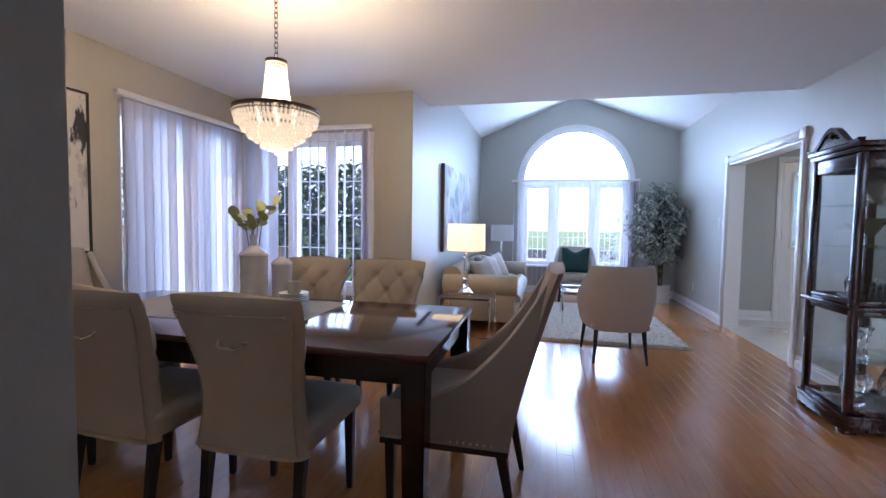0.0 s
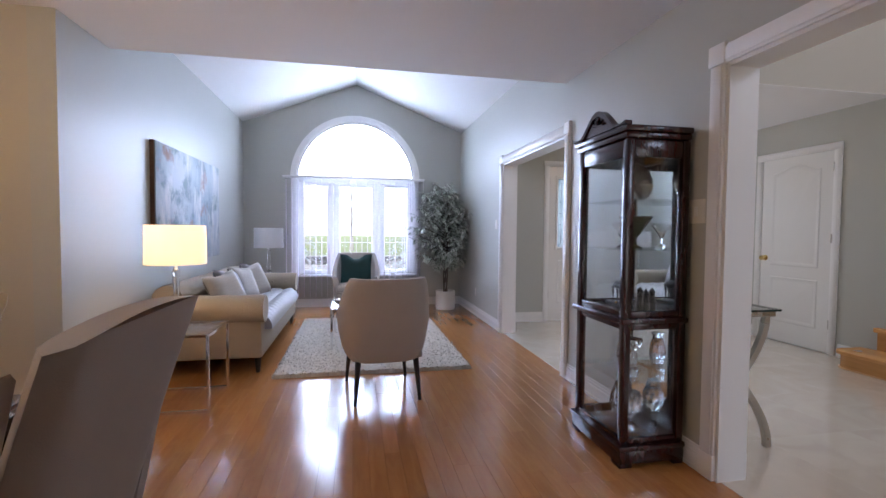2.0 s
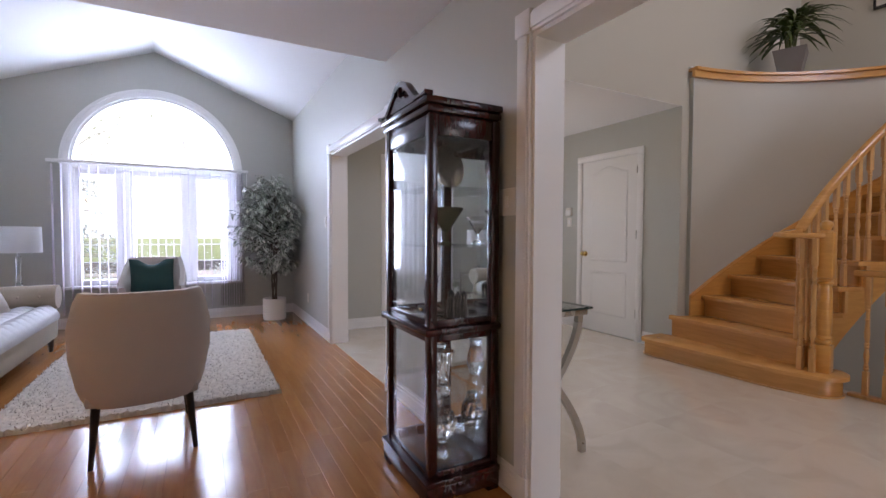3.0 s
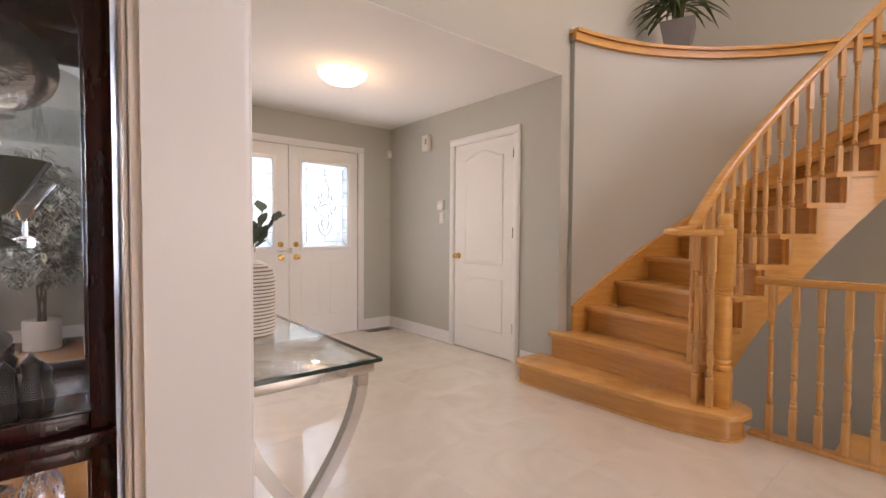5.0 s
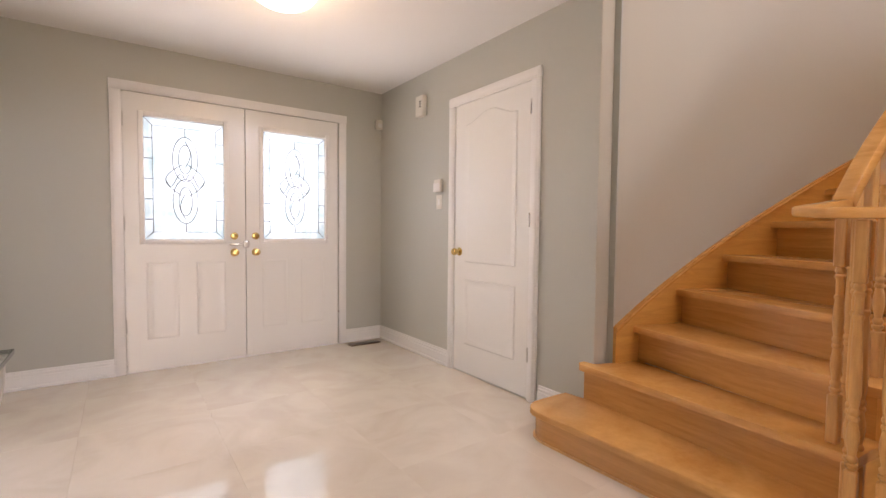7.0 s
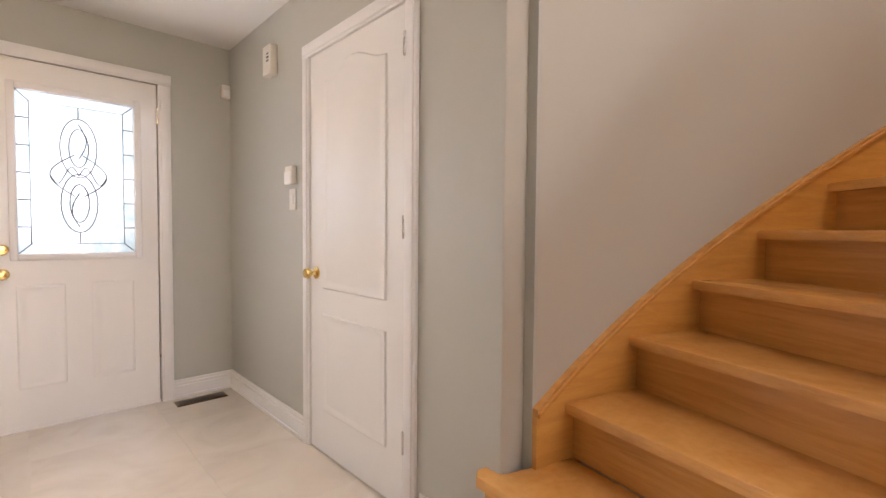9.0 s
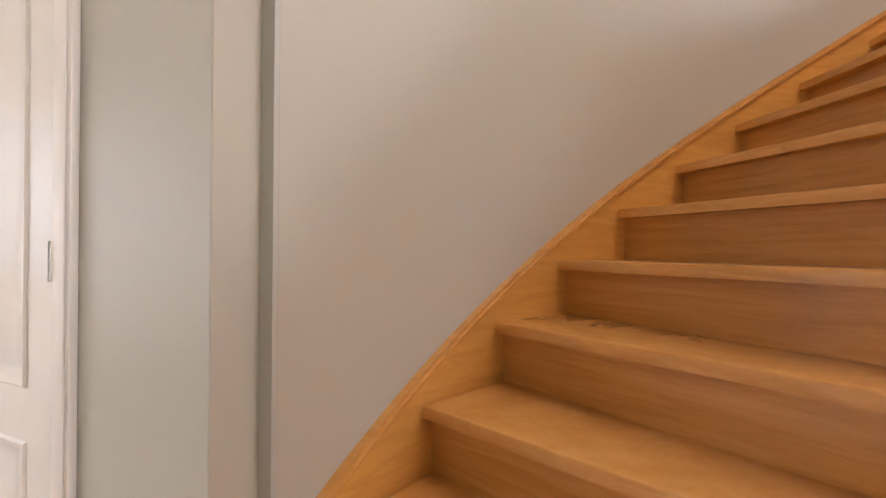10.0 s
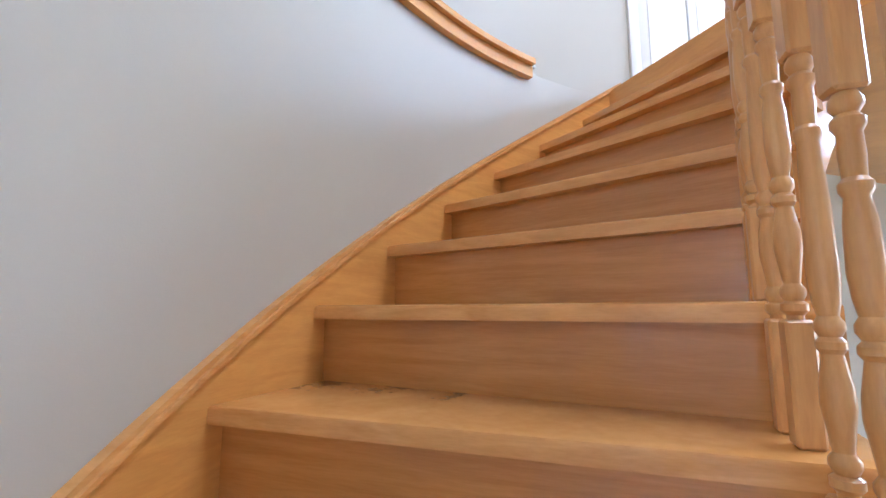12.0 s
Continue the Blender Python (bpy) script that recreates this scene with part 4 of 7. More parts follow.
def dining_chair(m):
    t = thing("dining_chair", m @ Matrix.Diagonal((1.02, 1.02, 0.99, 1)), "beige linen dining chair with tufted back and nailhead trim", "chair", "side chairs at the dining table")
    zs0, zs1, n, rows = 0.36, 0.955, 104, 60

    def wide(v):
        return 0.228 - 0.028 * math.sin(math.pi * min(1, v * 1.25)) + 0.026 * v ** 3

    def lean(v):
        return -0.225 - 0.13 * v ** 1.7 + 0.05 * math.sin(math.pi * v) * 0.4

    def front(x, z, v):
        a, b = math.pi * (x / 0.16 + (z - 0.55) / 0.20), math.pi * (x / 0.16 - (z - 0.55) / 0.20)
        puff = 0.024 * abs(math.sin(a) * math.sin(b)) ** 0.3
        i, j = round(x / 0.08), round((z - 0.55) / 0.10)
        if (i + j) % 2 == 0 and 0.5 < 0.55 + 0.1 * j < 0.9:
            puff -= 0.020 * math.exp(-((x - 0.08 * i) ** 2 + (z - 0.55 - 0.1 * j) ** 2) / (2 * 0.017 ** 2))
        return puff * min(1, 4 * v) * min(1, 6 * (1 - v) + 0.1)

    def skin(u, v):
        cx, cy = slab(u)
        w, th = wide(v) * (1 - 0.025 * max(0, (v - 0.93) / 0.07) ** 2), (0.046 - 0.008 * v) * (1 - 0.45 * max(0, (v - 0.93) / 0.07) ** 2)
        z = zs0 + (zs1 - zs0) * v + 0.010 * v * (0.5 - cx ** 4)
        x = cx * w
        y = lean(v) + cy * th + 0.03 * (cx * cx) * (0.3 + v)
        if cy > 0.3:
            y += front(x, z, v) - 0.016
        return (x, y, z)
    bm = bmesh.new()
    vs = grid_skin(bm, skin, n, rows, closed_u=True)
    for j, k in ((0, -1), (rows, 1)):
        c = [vs[i][j] for i in range(n)]
        mid = sum((q.co for q in c), Vector()) / n
        mv = bm.verts.new(mid + Vector((0, 0, 0.016 * k)))
        for i in range(n):
            bm.faces.new((c[i], c[(i + 1) % n], mv))
    back = part("backrest", bm, LINEN, t)
    for i in range(-2, 3):
        for j in range(-2, 5):
            x, z = 0.08 * i, 0.55 + 0.10 * j
            if (i + j) % 2 or not 0.50 < z < 0.9:
                continue
            v = (z - zs0) / (zs1 - zs0)
            bm = bmesh.new()
            bmesh.ops.create_uvsphere(bm, u_segments=8, v_segments=5, radius=0.011, matrix=Matrix.Translation((x, lean(v) + 0.046 - 0.012 * v - 0.036 + 0.03 * (x / 0.22) ** 2 * (0.3 + v), z)))
            part("button", bm, LINEN, back)
    edge = []
    for s in (-1, 1):
        for k in range(52):
            v = 0.03 + 0.87 * k / 51
            x = s * (wide(v) - 0.022)
            edge.append((x, lean(v) - (0.046 - 0.012 * v) + 0.026 * (0.3 + v), zs0 + (zs1 - zs0) * v))
    for k in range(36):
        x = -0.205 + 0.41 * k / 35
        edge.append((x, lean(0.90) - 0.038 + 0.026 * (x / 0.22) ** 2, zs0 + (zs1 - zs0) * 0.90))
    for k in range(36):
        x = -0.205 + 0.41 * k / 35
        edge.append((x, lean(0.03) - 0.046 + 0.009 * (x / 0.22) ** 2, zs0 + (zs1 - zs0) * 0.03))
    part("nailhead_trim", nails(edge), NAIL, back, "row of pewter nailheads")
    bm = bmesh.new()
    y = lean(0.7) - 0.046
    tube(bm, [(-0.055, y + 0.012, 0.80), (-0.05, y - 0.012, 0.785), (-0.03, y - 0.022, 0.776), (0.03, y - 0.022, 0.776), (0.05, y - 0.012, 0.785), (0.055, y + 0.012, 0.80)], 0.005, 8)
    part("pull_handle", bm, NICKEL, back, "small pewter pull handle")
    bm = bmesh.new()
    cushion_box(bm, -0.235, 0.235, -0.23, 0.24, 0.37, 0.475, 0.035, 0.018)
    part("seat", bm, LINEN, t)
    for x, y, dy in ((-0.19, 0.19, 0.0), (0.19, 0.19, 0.0), (-0.19, -0.21, -0.05), (0.19, -0.21, -0.05)):
        part("leg", tapered_leg(x, y, 0.372, dy=dy), BLACKWOOD, t, "black tapered wooden leg")
    return t


chair = dining_chair(pose(-0.615, 1.68, 0))
copy_thing(chair, pose(-1.21, 1.66, 0, rz=-3))
copy_thing(chair, pose(-0.62, 2.62, 0, rz=180))
copy_thing(chair, pose(-1.17, 2.62, 0, rz=177))


def host_chair(m, label):
    t = thing("host_chair", m, label, "chair", "end chairs at the dining table")
    bm = bmesh.new()
    n = 30

    def back(u, v):
        cx, cy = slab(u)
        return (cx * (0.235 + 0.03 * v), -0.245 - 0.19 * v ** 1.15 + cy * (0.034 - 0.006 * v), 0.36 + 0.66 * v + 0.02 * v * (1 - cx * cx))
    vs = grid_skin(bm, back, 40, 16, closed_u=True)
    for j in (0, 16):
        bm.faces.new([vs[i][j] for i in range(40)])
    part("backrest", bm, LINEN_GREY, t)
    for s in (-1, 1):
        bm = bmesh.new()
        top = []
        for k in range(n + 1):
            q = k / n
            y = -0.40 + 0.64 * q
            z = 0.50 + 0.50 * (1 - q) ** 2.4 if q > 0 else 1.0
            top.append((y, z))
        rows = []
        for y, z in top:
            yb = max(y, -0.27) if y < -0.27 else y
            lo = 0.345
            x0 = s * (0.245 + 0.02 * max(0, -y))
            x1 = x0 + s * 0.042
            rows.append([bm.verts.new(p) for p in ((x0, yb, lo), (x1, yb, lo), (x1, y, z - 0.012), (x1 - s * 0.010, y, z), (x0 + s * 0.010, y, z), (x0, y, z - 0.012))])
        for p, q in zip(rows, rows[1:]):
            for k in range(6):
                bm.faces.new((p[k], p[(k + 1) % 6], q[(k + 1) % 6], q[k]))
        bm.faces.new(rows[0][::-1])
        bm.faces.new(rows[-1])
        w = part("side_wing", bm, LINEN_GREY, t)
        part("nailhead_trim", nails([(s * 0.289, -0.26 + 0.5 * k / 19, 0.362) for k in range(20)], 0.006), NAIL, w, "row of pewter nailheads")
    bm = bmesh.new()
    cushion_box(bm, -0.243, 0.243, -0.25, 0.25, 0.375, 0.48, 0.035, 0.015)
    part("seat", bm, LINEN_GREY, t)
    part("seat_frame", boxes((-0.28, 0.28, -0.27, 0.245, 0.315, 0.3445), bevel=0.004), BLACKWOOD, t)
    for x, y, dy in ((-0.24, 0.21, 0.0), (0.24, 0.21, 0.0), (-0.24, -0.24, -0.06), (0.24, -0.24, -0.06)):
        part("leg", tapered_leg(x, y, 0.316, dy=dy), BLACKWOOD, t, "black tapered wooden leg")
    return t


host_chair(pose(0.03, 1.98, 0, rz=90), "taupe linen host chair with sweeping sides")
host_chair(pose(-1.93, 1.98, 0, rz=-90), "taupe linen host chair with sweeping sides")

TX0, TX1, TY0, TY1, TZ = -1.98, 0.045, 1.47, 2.40, 0.755
table = thing("dining_table", pose(-0.97, 1.94, 0), "dark espresso polished wooden dining table", "table")
hx, hy = (TX1 - TX0) / 2, (TY1 - TY0) / 2
part("tabletop", boxes((-hx, hx, -hy, hy, TZ - 0.028, TZ), bevel=0.006), ESPRESSO, table)
bm = boxes((-hx + 0.04, hx - 0.04, -hy + 0.035, -hy + 0.06, TZ - 0.12, TZ - 0.0285), (-hx + 0.04, hx - 0.04, hy - 0.06, hy - 0.035, TZ - 0.12, TZ - 0.0285),
           (-hx + 0.035, -hx + 0.06, -hy + 0.06, hy - 0.06, TZ - 0.12, TZ - 0.0285), (hx - 0.06, hx - 0.035, -hy + 0.06, hy - 0.06, TZ - 0.12, TZ - 0.0285))
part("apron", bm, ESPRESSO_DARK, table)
for sx in (-1, 1):
    for sy in (-1, 1):
        bm = bmesh.new()
        x, y = sx * (hx - 0.055), sy * (hy - 0.055)
        lo = [bm.verts.new((x + a * 0.036, y + b * 0.036, 0)) for a, b in ((-1, -1), (1, -1), (1, 1), (-1, 1))]
        hi = [bm.verts.new((x + a * 0.046, y + b * 0.046, TZ - 0.0287)) for a, b in ((-1, -1), (1, -1), (1, 1), (-1, 1))]
        bm.faces.new(lo[::-1])
        bm.faces.new(hi)
        for i in range(4):
            bm.faces.new((lo[i], lo[(i + 1) % 4], hi[(i + 1) % 4], hi[i]))
        bmesh.ops.bevel(bm, geom=list(bm.edges), offset=0.005, segments=2, affect="EDGES")
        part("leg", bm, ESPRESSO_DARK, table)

RUNNER = paint("ivory_patterned_cloth", (0.80, 0.76, 0.72), 0.8, vary=0.12, scale=22, bump=0.3, bump_scale=300)
bm = bmesh.new()
grid_skin(bm, lambda u, v: (-1.75 + 1.12 * u, 1.72 + 0.60 * v, TZ + 0.003 + 0.0015 * math.sin(14 * u + 5 * v) ** 2), 40, 10)
r = bmesh.ops.solidify(bm, geom=list(bm.faces), thickness=0.002)
tagged(part("table_runner", bm, RUNNER), "ivory patterned cloth runner lying on the table", "table runner")

GLASSV = clear_glass("thick_bottle_glass", (0.97, 0.98, 0.98))
SMOKED = paint("pearly_grey_glass", (0.66, 0.62, 0.61), 0.09, vary=0.16, scale=16, bump=0.15, bump_scale=30)
nt, n_, l_, p_ = nodes_of(SMOKED)
p_.inputs["Transmission Weight"].default_value, p_.inputs["IOR"].default_value = 0.15, 1.4


def bottle(name, x, y, h, r, label):
    """A dimpled clear glass bottle vase with a flared shoulder and a straight neck."""
    bm = bmesh.new()
    prof = [(r * 0.92, 0), (r * 0.98, 0.01), (r, h * 0.3), (r * 0.99, h * 0.66), (r * 1.05, h * 0.70), (r * 0.95, h * 0.74), (r * 0.5, h * 0.80), (r * 0.28, h * 0.84), (r * 0.25, h * 0.95), (r * 0.32, h)]
    n, rows = 40, 36

    def at(v):
        k = v * (len(prof) - 1)
        i = min(int(k), len(prof) - 2)
        f = k - i
        return prof[i][0] * (1 - f) + prof[i + 1][0] * f, prof[i][1] * (1 - f) + prof[i + 1][1] * f

    def skin(u, v):
        rr, z = at(v)
        if 0.02 < z < h * 0.5:
            rr -= 0.006 * max(0, math.cos(5 * 2 * math.pi * u) * math.cos(z / (h * 0.5) * 4 * math.pi))
        return (rr * math.cos(2 * math.pi * u), rr * math.sin(2 * math.pi * u), z)
    vs = grid_skin(bm, skin, n, rows, closed_u=True)
    bm.faces.new([vs[i][0] for i in range(n)][::-1])
    inner = grid_skin(bm, lambda u, v: ((at(0.04 + 0.96 * v)[0] - 0.004) * math.cos(2 * math.pi * u), (at(0.04 + 0.96 * v)[0] - 0.004) * math.sin(2 * math.pi * u), at(0.04 + 0.96 * v)[1] + (0.004 if v < 0.03 else 0)), n, rows, closed_u=True)
    bm.faces.new([inner[i][0] for i in range(n)])
    for i in range(n):
        bm.faces.new((vs[i][rows], vs[(i + 1) % n][rows], inner[(i + 1) % n][rows], inner[i][rows]))
    ob = part(name, bm, SMOKED)
    ob.matrix_world = pose(x, y, TZ + 0.006)
    return tagged(ob, label, "vase")


bottle("glass_bottle_vase", -1.14, 2.20, 0.365, 0.074, "pearly grey dimpled glass bottle vase on the dining table")
bottle("glass_bottle_vase", -0.995, 2.24, 0.295, 0.054, "smaller pearly grey dimpled glass bottle vase on the dining table")
CREAM = paint("cream_ceramic", (0.66, 0.61, 0.53), 0.3, vary=0.08)
for k in range(9):
    bm = bmesh.new()
    lathe(bm, [(0.0, 0), (0.045, 0), (0.05, 0.002), (0.068, 0.0065), (0.070, 0.0095), (0.05, 0.006), (0.0, 0.005)], 32)
    ob = part("stacked_plate", bm, CREAM)
    ob.matrix_world = pose(-0.765 + 0.002 * math.sin(3 * k), 1.985 + 0.002 * math.cos(5 * k), TZ + 0.0065 + 0.0109 * k)
    tagged(ob, "small cream ceramic plate in a stack on the runner", "plate", "stacked plates")
bm = bmesh.new()
lathe(bm, [(0.0, 0), (0.034, 0), (0.036, 0.004), (0.036, 0.045), (0.04, 0.05), (0.036, 0.051), (0.033, 0.046), (0.032, 0.006), (0, 0.006)], 24)
cup = part("candle_glass", bm, paint("cream_frosted_glass", (0.66, 0.60, 0.53), 0.25, vary=0.1))
cup.matrix_world = pose(-0.765, 1.985, TZ + 0.0065 + 0.0109 * 8 + 0.0056) @ Matrix.Diagonal((0.85, 0.85, 1.15, 1))
tagged(cup, "small cream frosted candle holder on the stacked plates", "candle holder")

LEAFY = paint("young_green_leaf", (0.38, 0.40, 0.16), 0.45, vary=0.45, scale=14, bump=0.1)
STEM = paint("green_stem", (0.10, 0.12, 0.04), 0.6, vary=0.2)
rng = random.Random(4)


def leaf_into(bm, p, d, length, width, curl=0.25, fold=0.25):
    """One leaf: a pointed oval of six quads, folded along its rib and drooping at its tip."""
    d = Vector(d).normalized()
    s = d.cross(Vector((0, 0, 1)))
    s = s.normalized() if s.length > 1e-3 else Vector((1, 0, 0))
    up = s.cross(d)
    rows = []
    for k in range(4):
        f = k / 3
        w = width * math.sin(math.pi * (0.12 + 0.82 * f)) / 2
        c = Vector(p) + d * length * f - Vector((0, 0, 1)) * curl * length * f * f
        rows.append([bm.verts.new(c - s * w + up * w * fold), bm.verts.new(c), bm.verts.new(c + s * w + up * w * fold)])
    for a, b in zip(rows, rows[1:]):
        for k in range(2):
            bm.faces.new((a[k], a[k + 1], b[k + 1], b[k]))


sprig = thing("leafy_sprig", pose(-1.14, 2.20, TZ + 0.34), "green leafy sprig standing in the glass bottle", "plant")
bml = bmesh.new()
for k in range(5):
    bms = bmesh.new()
    a = (0.2, 1.1, 2.6, 3.6, 5.2)[k]
    o = (0.12, 0.06, 0.07, 0.10, 0.05)[k]
    tip = Vector((o * math.cos(a), o * math.sin(a), (0.20, 0.17, 0.15, 0.13, 0.11)[k]))
    tube(bms, [(0.004 * math.cos(a), 0.004 * math.sin(a), -0.2), tip * 0.4 + Vector((0, 0, 0.03)), tip], 0.0025, 5)
    part("stem", bms, STEM, sprig)
    for j in range(5):
        p = tip * (0.4 + 0.14 * j)
        b = a + rng.uniform(-1.9, 1.9)
        leaf_into(bml, p, (math.cos(b), math.sin(b), rng.uniform(0.4, 2.0)), rng.uniform(0.06, 0.085), rng.uniform(0.05, 0.065), 0.10, 0.12)
part("foliage", bml, LEAFY, sprig)

# chandelier
CRYSTAL = paint("lit_crystal_beads", (0.9, 0.86, 0.78), 0.08, vary=0.03)
nt, n_, l_, p_ = nodes_of(CRYSTAL)
p_.inputs["Emission Color"].default_value, p_.inputs["Emission Strength"].default_value = (1.0, 0.80, 0.55, 1), 0.3
p_.inputs["Transmission Weight"].default_value = 0.35
HX, HY = -0.93, 2.10
ch = thing("chandelier", pose(HX, HY, 0) @ Matrix.Diagonal((0.9, 0.9, 1, 1)), "tiered crystal bead chandelier, lit, with bronze rings", "chandelier")
bm = bmesh.new()
lathe(bm, [(0.06, ZC - 0.02), (0.06, ZC - 0.002)], 24)
part("canopy", bm, BRONZE, ch)
z = 2.035
while z < ZC - 0.02:
    bm = bmesh.new()
    flip = int(z * 1000 / 24) % 2
    pts = [(0.011 * math.cos(a) if not flip else 0, 0.011 * math.cos(a) if flip else 0, z + 0.017 * math.sin(a)) for a in [2 * math.pi * i / 12 for i in range(12)]]
    tube(bm, pts, 0.0022, 5, closed=True)
    part("chain_link", bm, BRONZE, ch)
    z += 0.0245


def ring(r, z, h=0.012, t=0.006):
    bm = bmesh.new()
    lathe(bm, [(r - t, z), (r, z), (r, z + h), (r - t, z + h)], 48)
    part("ring", bm, BRONZE, ch, "thin dark bronze ring")


ring(0.060, 1.995, 0.014)
ring(0.235, 1.752, 0.014)
ring(0.235, 1.732, 0.005)


def bead_strand(pts, r):
    for p in pts:
        bmesh.ops.create_icosphere(bm, subdivisions=1, radius=r, matrix=Matrix.Translation(p) @ Matrix.Diagonal((1, 1, 1.15, 1)))


bm = bmesh.new()
for k in range(24):
    a = 2 * math.pi * k / 24
    for j in range(15):
        f = j / 14
        r = 0.053 + 0.030 * f ** 1.4
        bead_strand([(r * math.cos(a), r * math.sin(a), 1.99 - 0.235 * f)], 0.0066)
part("upper_bead_cone", bm, CRYSTAL, ch)
for i, (r, z0, cnt, hh) in enumerate(((0.228, 1.738, 64, 4), (0.195, 1.702, 54, 4), (0.158, 1.668, 44, 4), (0.120, 1.634, 34, 3), (0.084, 1.606, 24, 3), (0.05, 1.580, 14, 2))):
    bm = bmesh.new()
    for k in range(cnt):
        a = 2 * math.pi * k / cnt
        for j in range(hh):
            bead_strand([(r * (1 - 0.02 * j) * math.cos(a), r * (1 - 0.02 * j) * math.sin(a), z0 - 0.0155 * j)], 0.0088)
    part("bead_tier", bm, CRYSTAL, ch)
bm = bmesh.new()
bead_strand([(0, 0, 1.55)], 0.016)
bead_strand([(0, 0, 1.575)], 0.010)
part("finial", bm, CRYSTAL, ch)
BULB = glowing("warm_bulb", (1.0, 0.72, 0.42), 14)
for k in range(6):
    a = 2 * math.pi * k / 6
    bm = bmesh.new()
    lathe(bm, [(0.0, 1.690), (0.011, 1.697), (0.014, 1.712), (0.010, 1.730), (0.004, 1.745), (0, 1.750)], 10, (0.11 * math.cos(a), 0.11 * math.sin(a), 0.015))
    part("bulb", bm, BULB, ch)
lamp("chandelier_light", "POINT", pose(HX, HY, 1.87), 56, (1.0, 0.72, 0.38), radius=0.12)
lamp("chandelier_downlight", "POINT", pose(HX, HY, 1.47), 4, (1.0, 0.76, 0.50), radius=0.12)

# dining window, patio door and their vertical blinds
w = thing("window_dining", Matrix.Identity(4), "tall white casement window with grilles", "window")
w["kind"] = "structure"
fx0, fx1, fz0, fz1 = -2.42, -1.22, 0.58, 1.97
part("casing", wall_with_holes("y", YD - 0.02, YD - 0.0005, fx0 - 0.07, fx1 + 0.07, fz0 - 0.07, fz1 + 0.07, [(fx0, fx1, fz0, fz1)]), WHITE, w)
sx = (fx0, fx0 + 0.40, fx0 + 0.80, fx1)
for a, b in zip(sx, sx[1:]):
    s = part("sash", wall_with_holes("y", YD + 0.04, YD + 0.10, a, b, fz0, fz1, [(a + 0.05, b - 0.05, fz0 + 0.05, fz1 - 0.05)]), WHITE, w)
    g = part("pane", boxes((a + 0.045, b - 0.045, YD + 0.068, YD + 0.073, fz0 + 0.045, fz1 - 0.045)), PANE, s)
    g.visible_shadow = False
    bm = bmesh.new()
    for k in (1, 2, 3):
        zz = fz0 + 0.05 + (fz1 - fz0 - 0.1) * k / 4
        box(bm, a + 0.05, b - 0.05, YD + 0.076, YD + 0.082, zz - 0.006, zz + 0.006)
    part("muntin", bm, WHITE, s)
pd = thing("patio_door", Matrix.Identity(4), "white sliding patio door behind closed blinds", "door")
pd["kind"] = "structure"
for a, b, o in ((2.68, 3.30, 0.0), (3.24, 3.86, 0.05)):
    s = part("door_panel", wall_with_holes("x", XD - 0.11 + o, XD - 0.065 + o, a, b, 0.025, 2.05, [(a + 0.07, b - 0.07, 0.12, 1.96)]), WHITE, pd)
    g = part("pane", boxes((XD - 0.09 + o, XD - 0.085 + o, a + 0.065, b - 0.065, 0.115, 1.965)), PANE, s)
    g.visible_shadow = False

BLIND = cloth_through("vinyl_blind", (0.74, 0.71, 0.75), 0.5)


def slat(w, h, curve=0.006):
    bm = bmesh.new()
    grid_skin(bm, lambda u, v: (w * (u - 0.5), curve * (1 - (2 * u - 1) ** 2), h * v), 4, 1)
    bmesh.ops.solidify(bm, geom=list(bm.faces), thickness=0.0012)
    bmesh.ops.recalc_face_normals(bm, faces=bm.faces)
    me = bpy.data.meshes.new("slat")
    bm.to_mesh(me)
    bm.free()
    me.materials.append(BLIND)
    smooth(me)
    return me


def vertical_blind(label, m, length, z0, z1, angles):
    """A head rail along local x with one slat per angle."""
    t = thing("vertical_blind", m, label, "blind", "vertical blinds")
    part("head_rail", boxes((0, length, -0.022, 0.022, z1, z1 + 0.035), bevel=0.006), WHITE, t)
    me = slat(0.089, z1 - z0 - 0.02)
    k = 0
    for x, a in angles:
        ob = new("slat", me)
        ob.parent = t
        ob.location, ob.rotation_euler = (x, 0, z0), (0, 0, radians(a))
    bm = bmesh.new()
    tube(bm, [(length - 0.02, -0.03, z1), (length - 0.018, -0.035, z1 - 0.9)], 0.004, 6)
    part("wand", bm, WHITE, t)
    return t


vertical_blind("white vertical blinds, closed, in front of the patio door", pose(XD + 0.07, 2.60, 0, rz=90), 1.33, 0.03, 2.07, [(0.05, 60)] + [(0.10 + 0.074 * k, 7 + 2 * math.sin(k * 2.1)) for k in range(17)])
vertical_blind("white vertical blinds, half open, in front of the dining window", pose(-2.48, YD - 0.075, 0), 1.33, 0.05, 2.06, [(0.03 + 0.074 * k, 20 + 6 * math.sin(k)) for k in range(5)] + [(0.45 + 0.088 * k, 126 + 3 * math.sin(3 * k)) for k in range(10)] + [(1.27, 86), (1.285, 88)])
vertical_blind("white vertical blinds, turned open, in front of the arched window", pose(-0.215, YW - 0.09, 0), 2.135, 0.17, 1.965, [(0.05 + 0.086 * k, 90 + 1.5 * math.sin(2 * k)) for k in range(20)] + [(1.80 + 0.03 * k, 84 + 3 * math.sin(5 * k)) for k in range(10)])


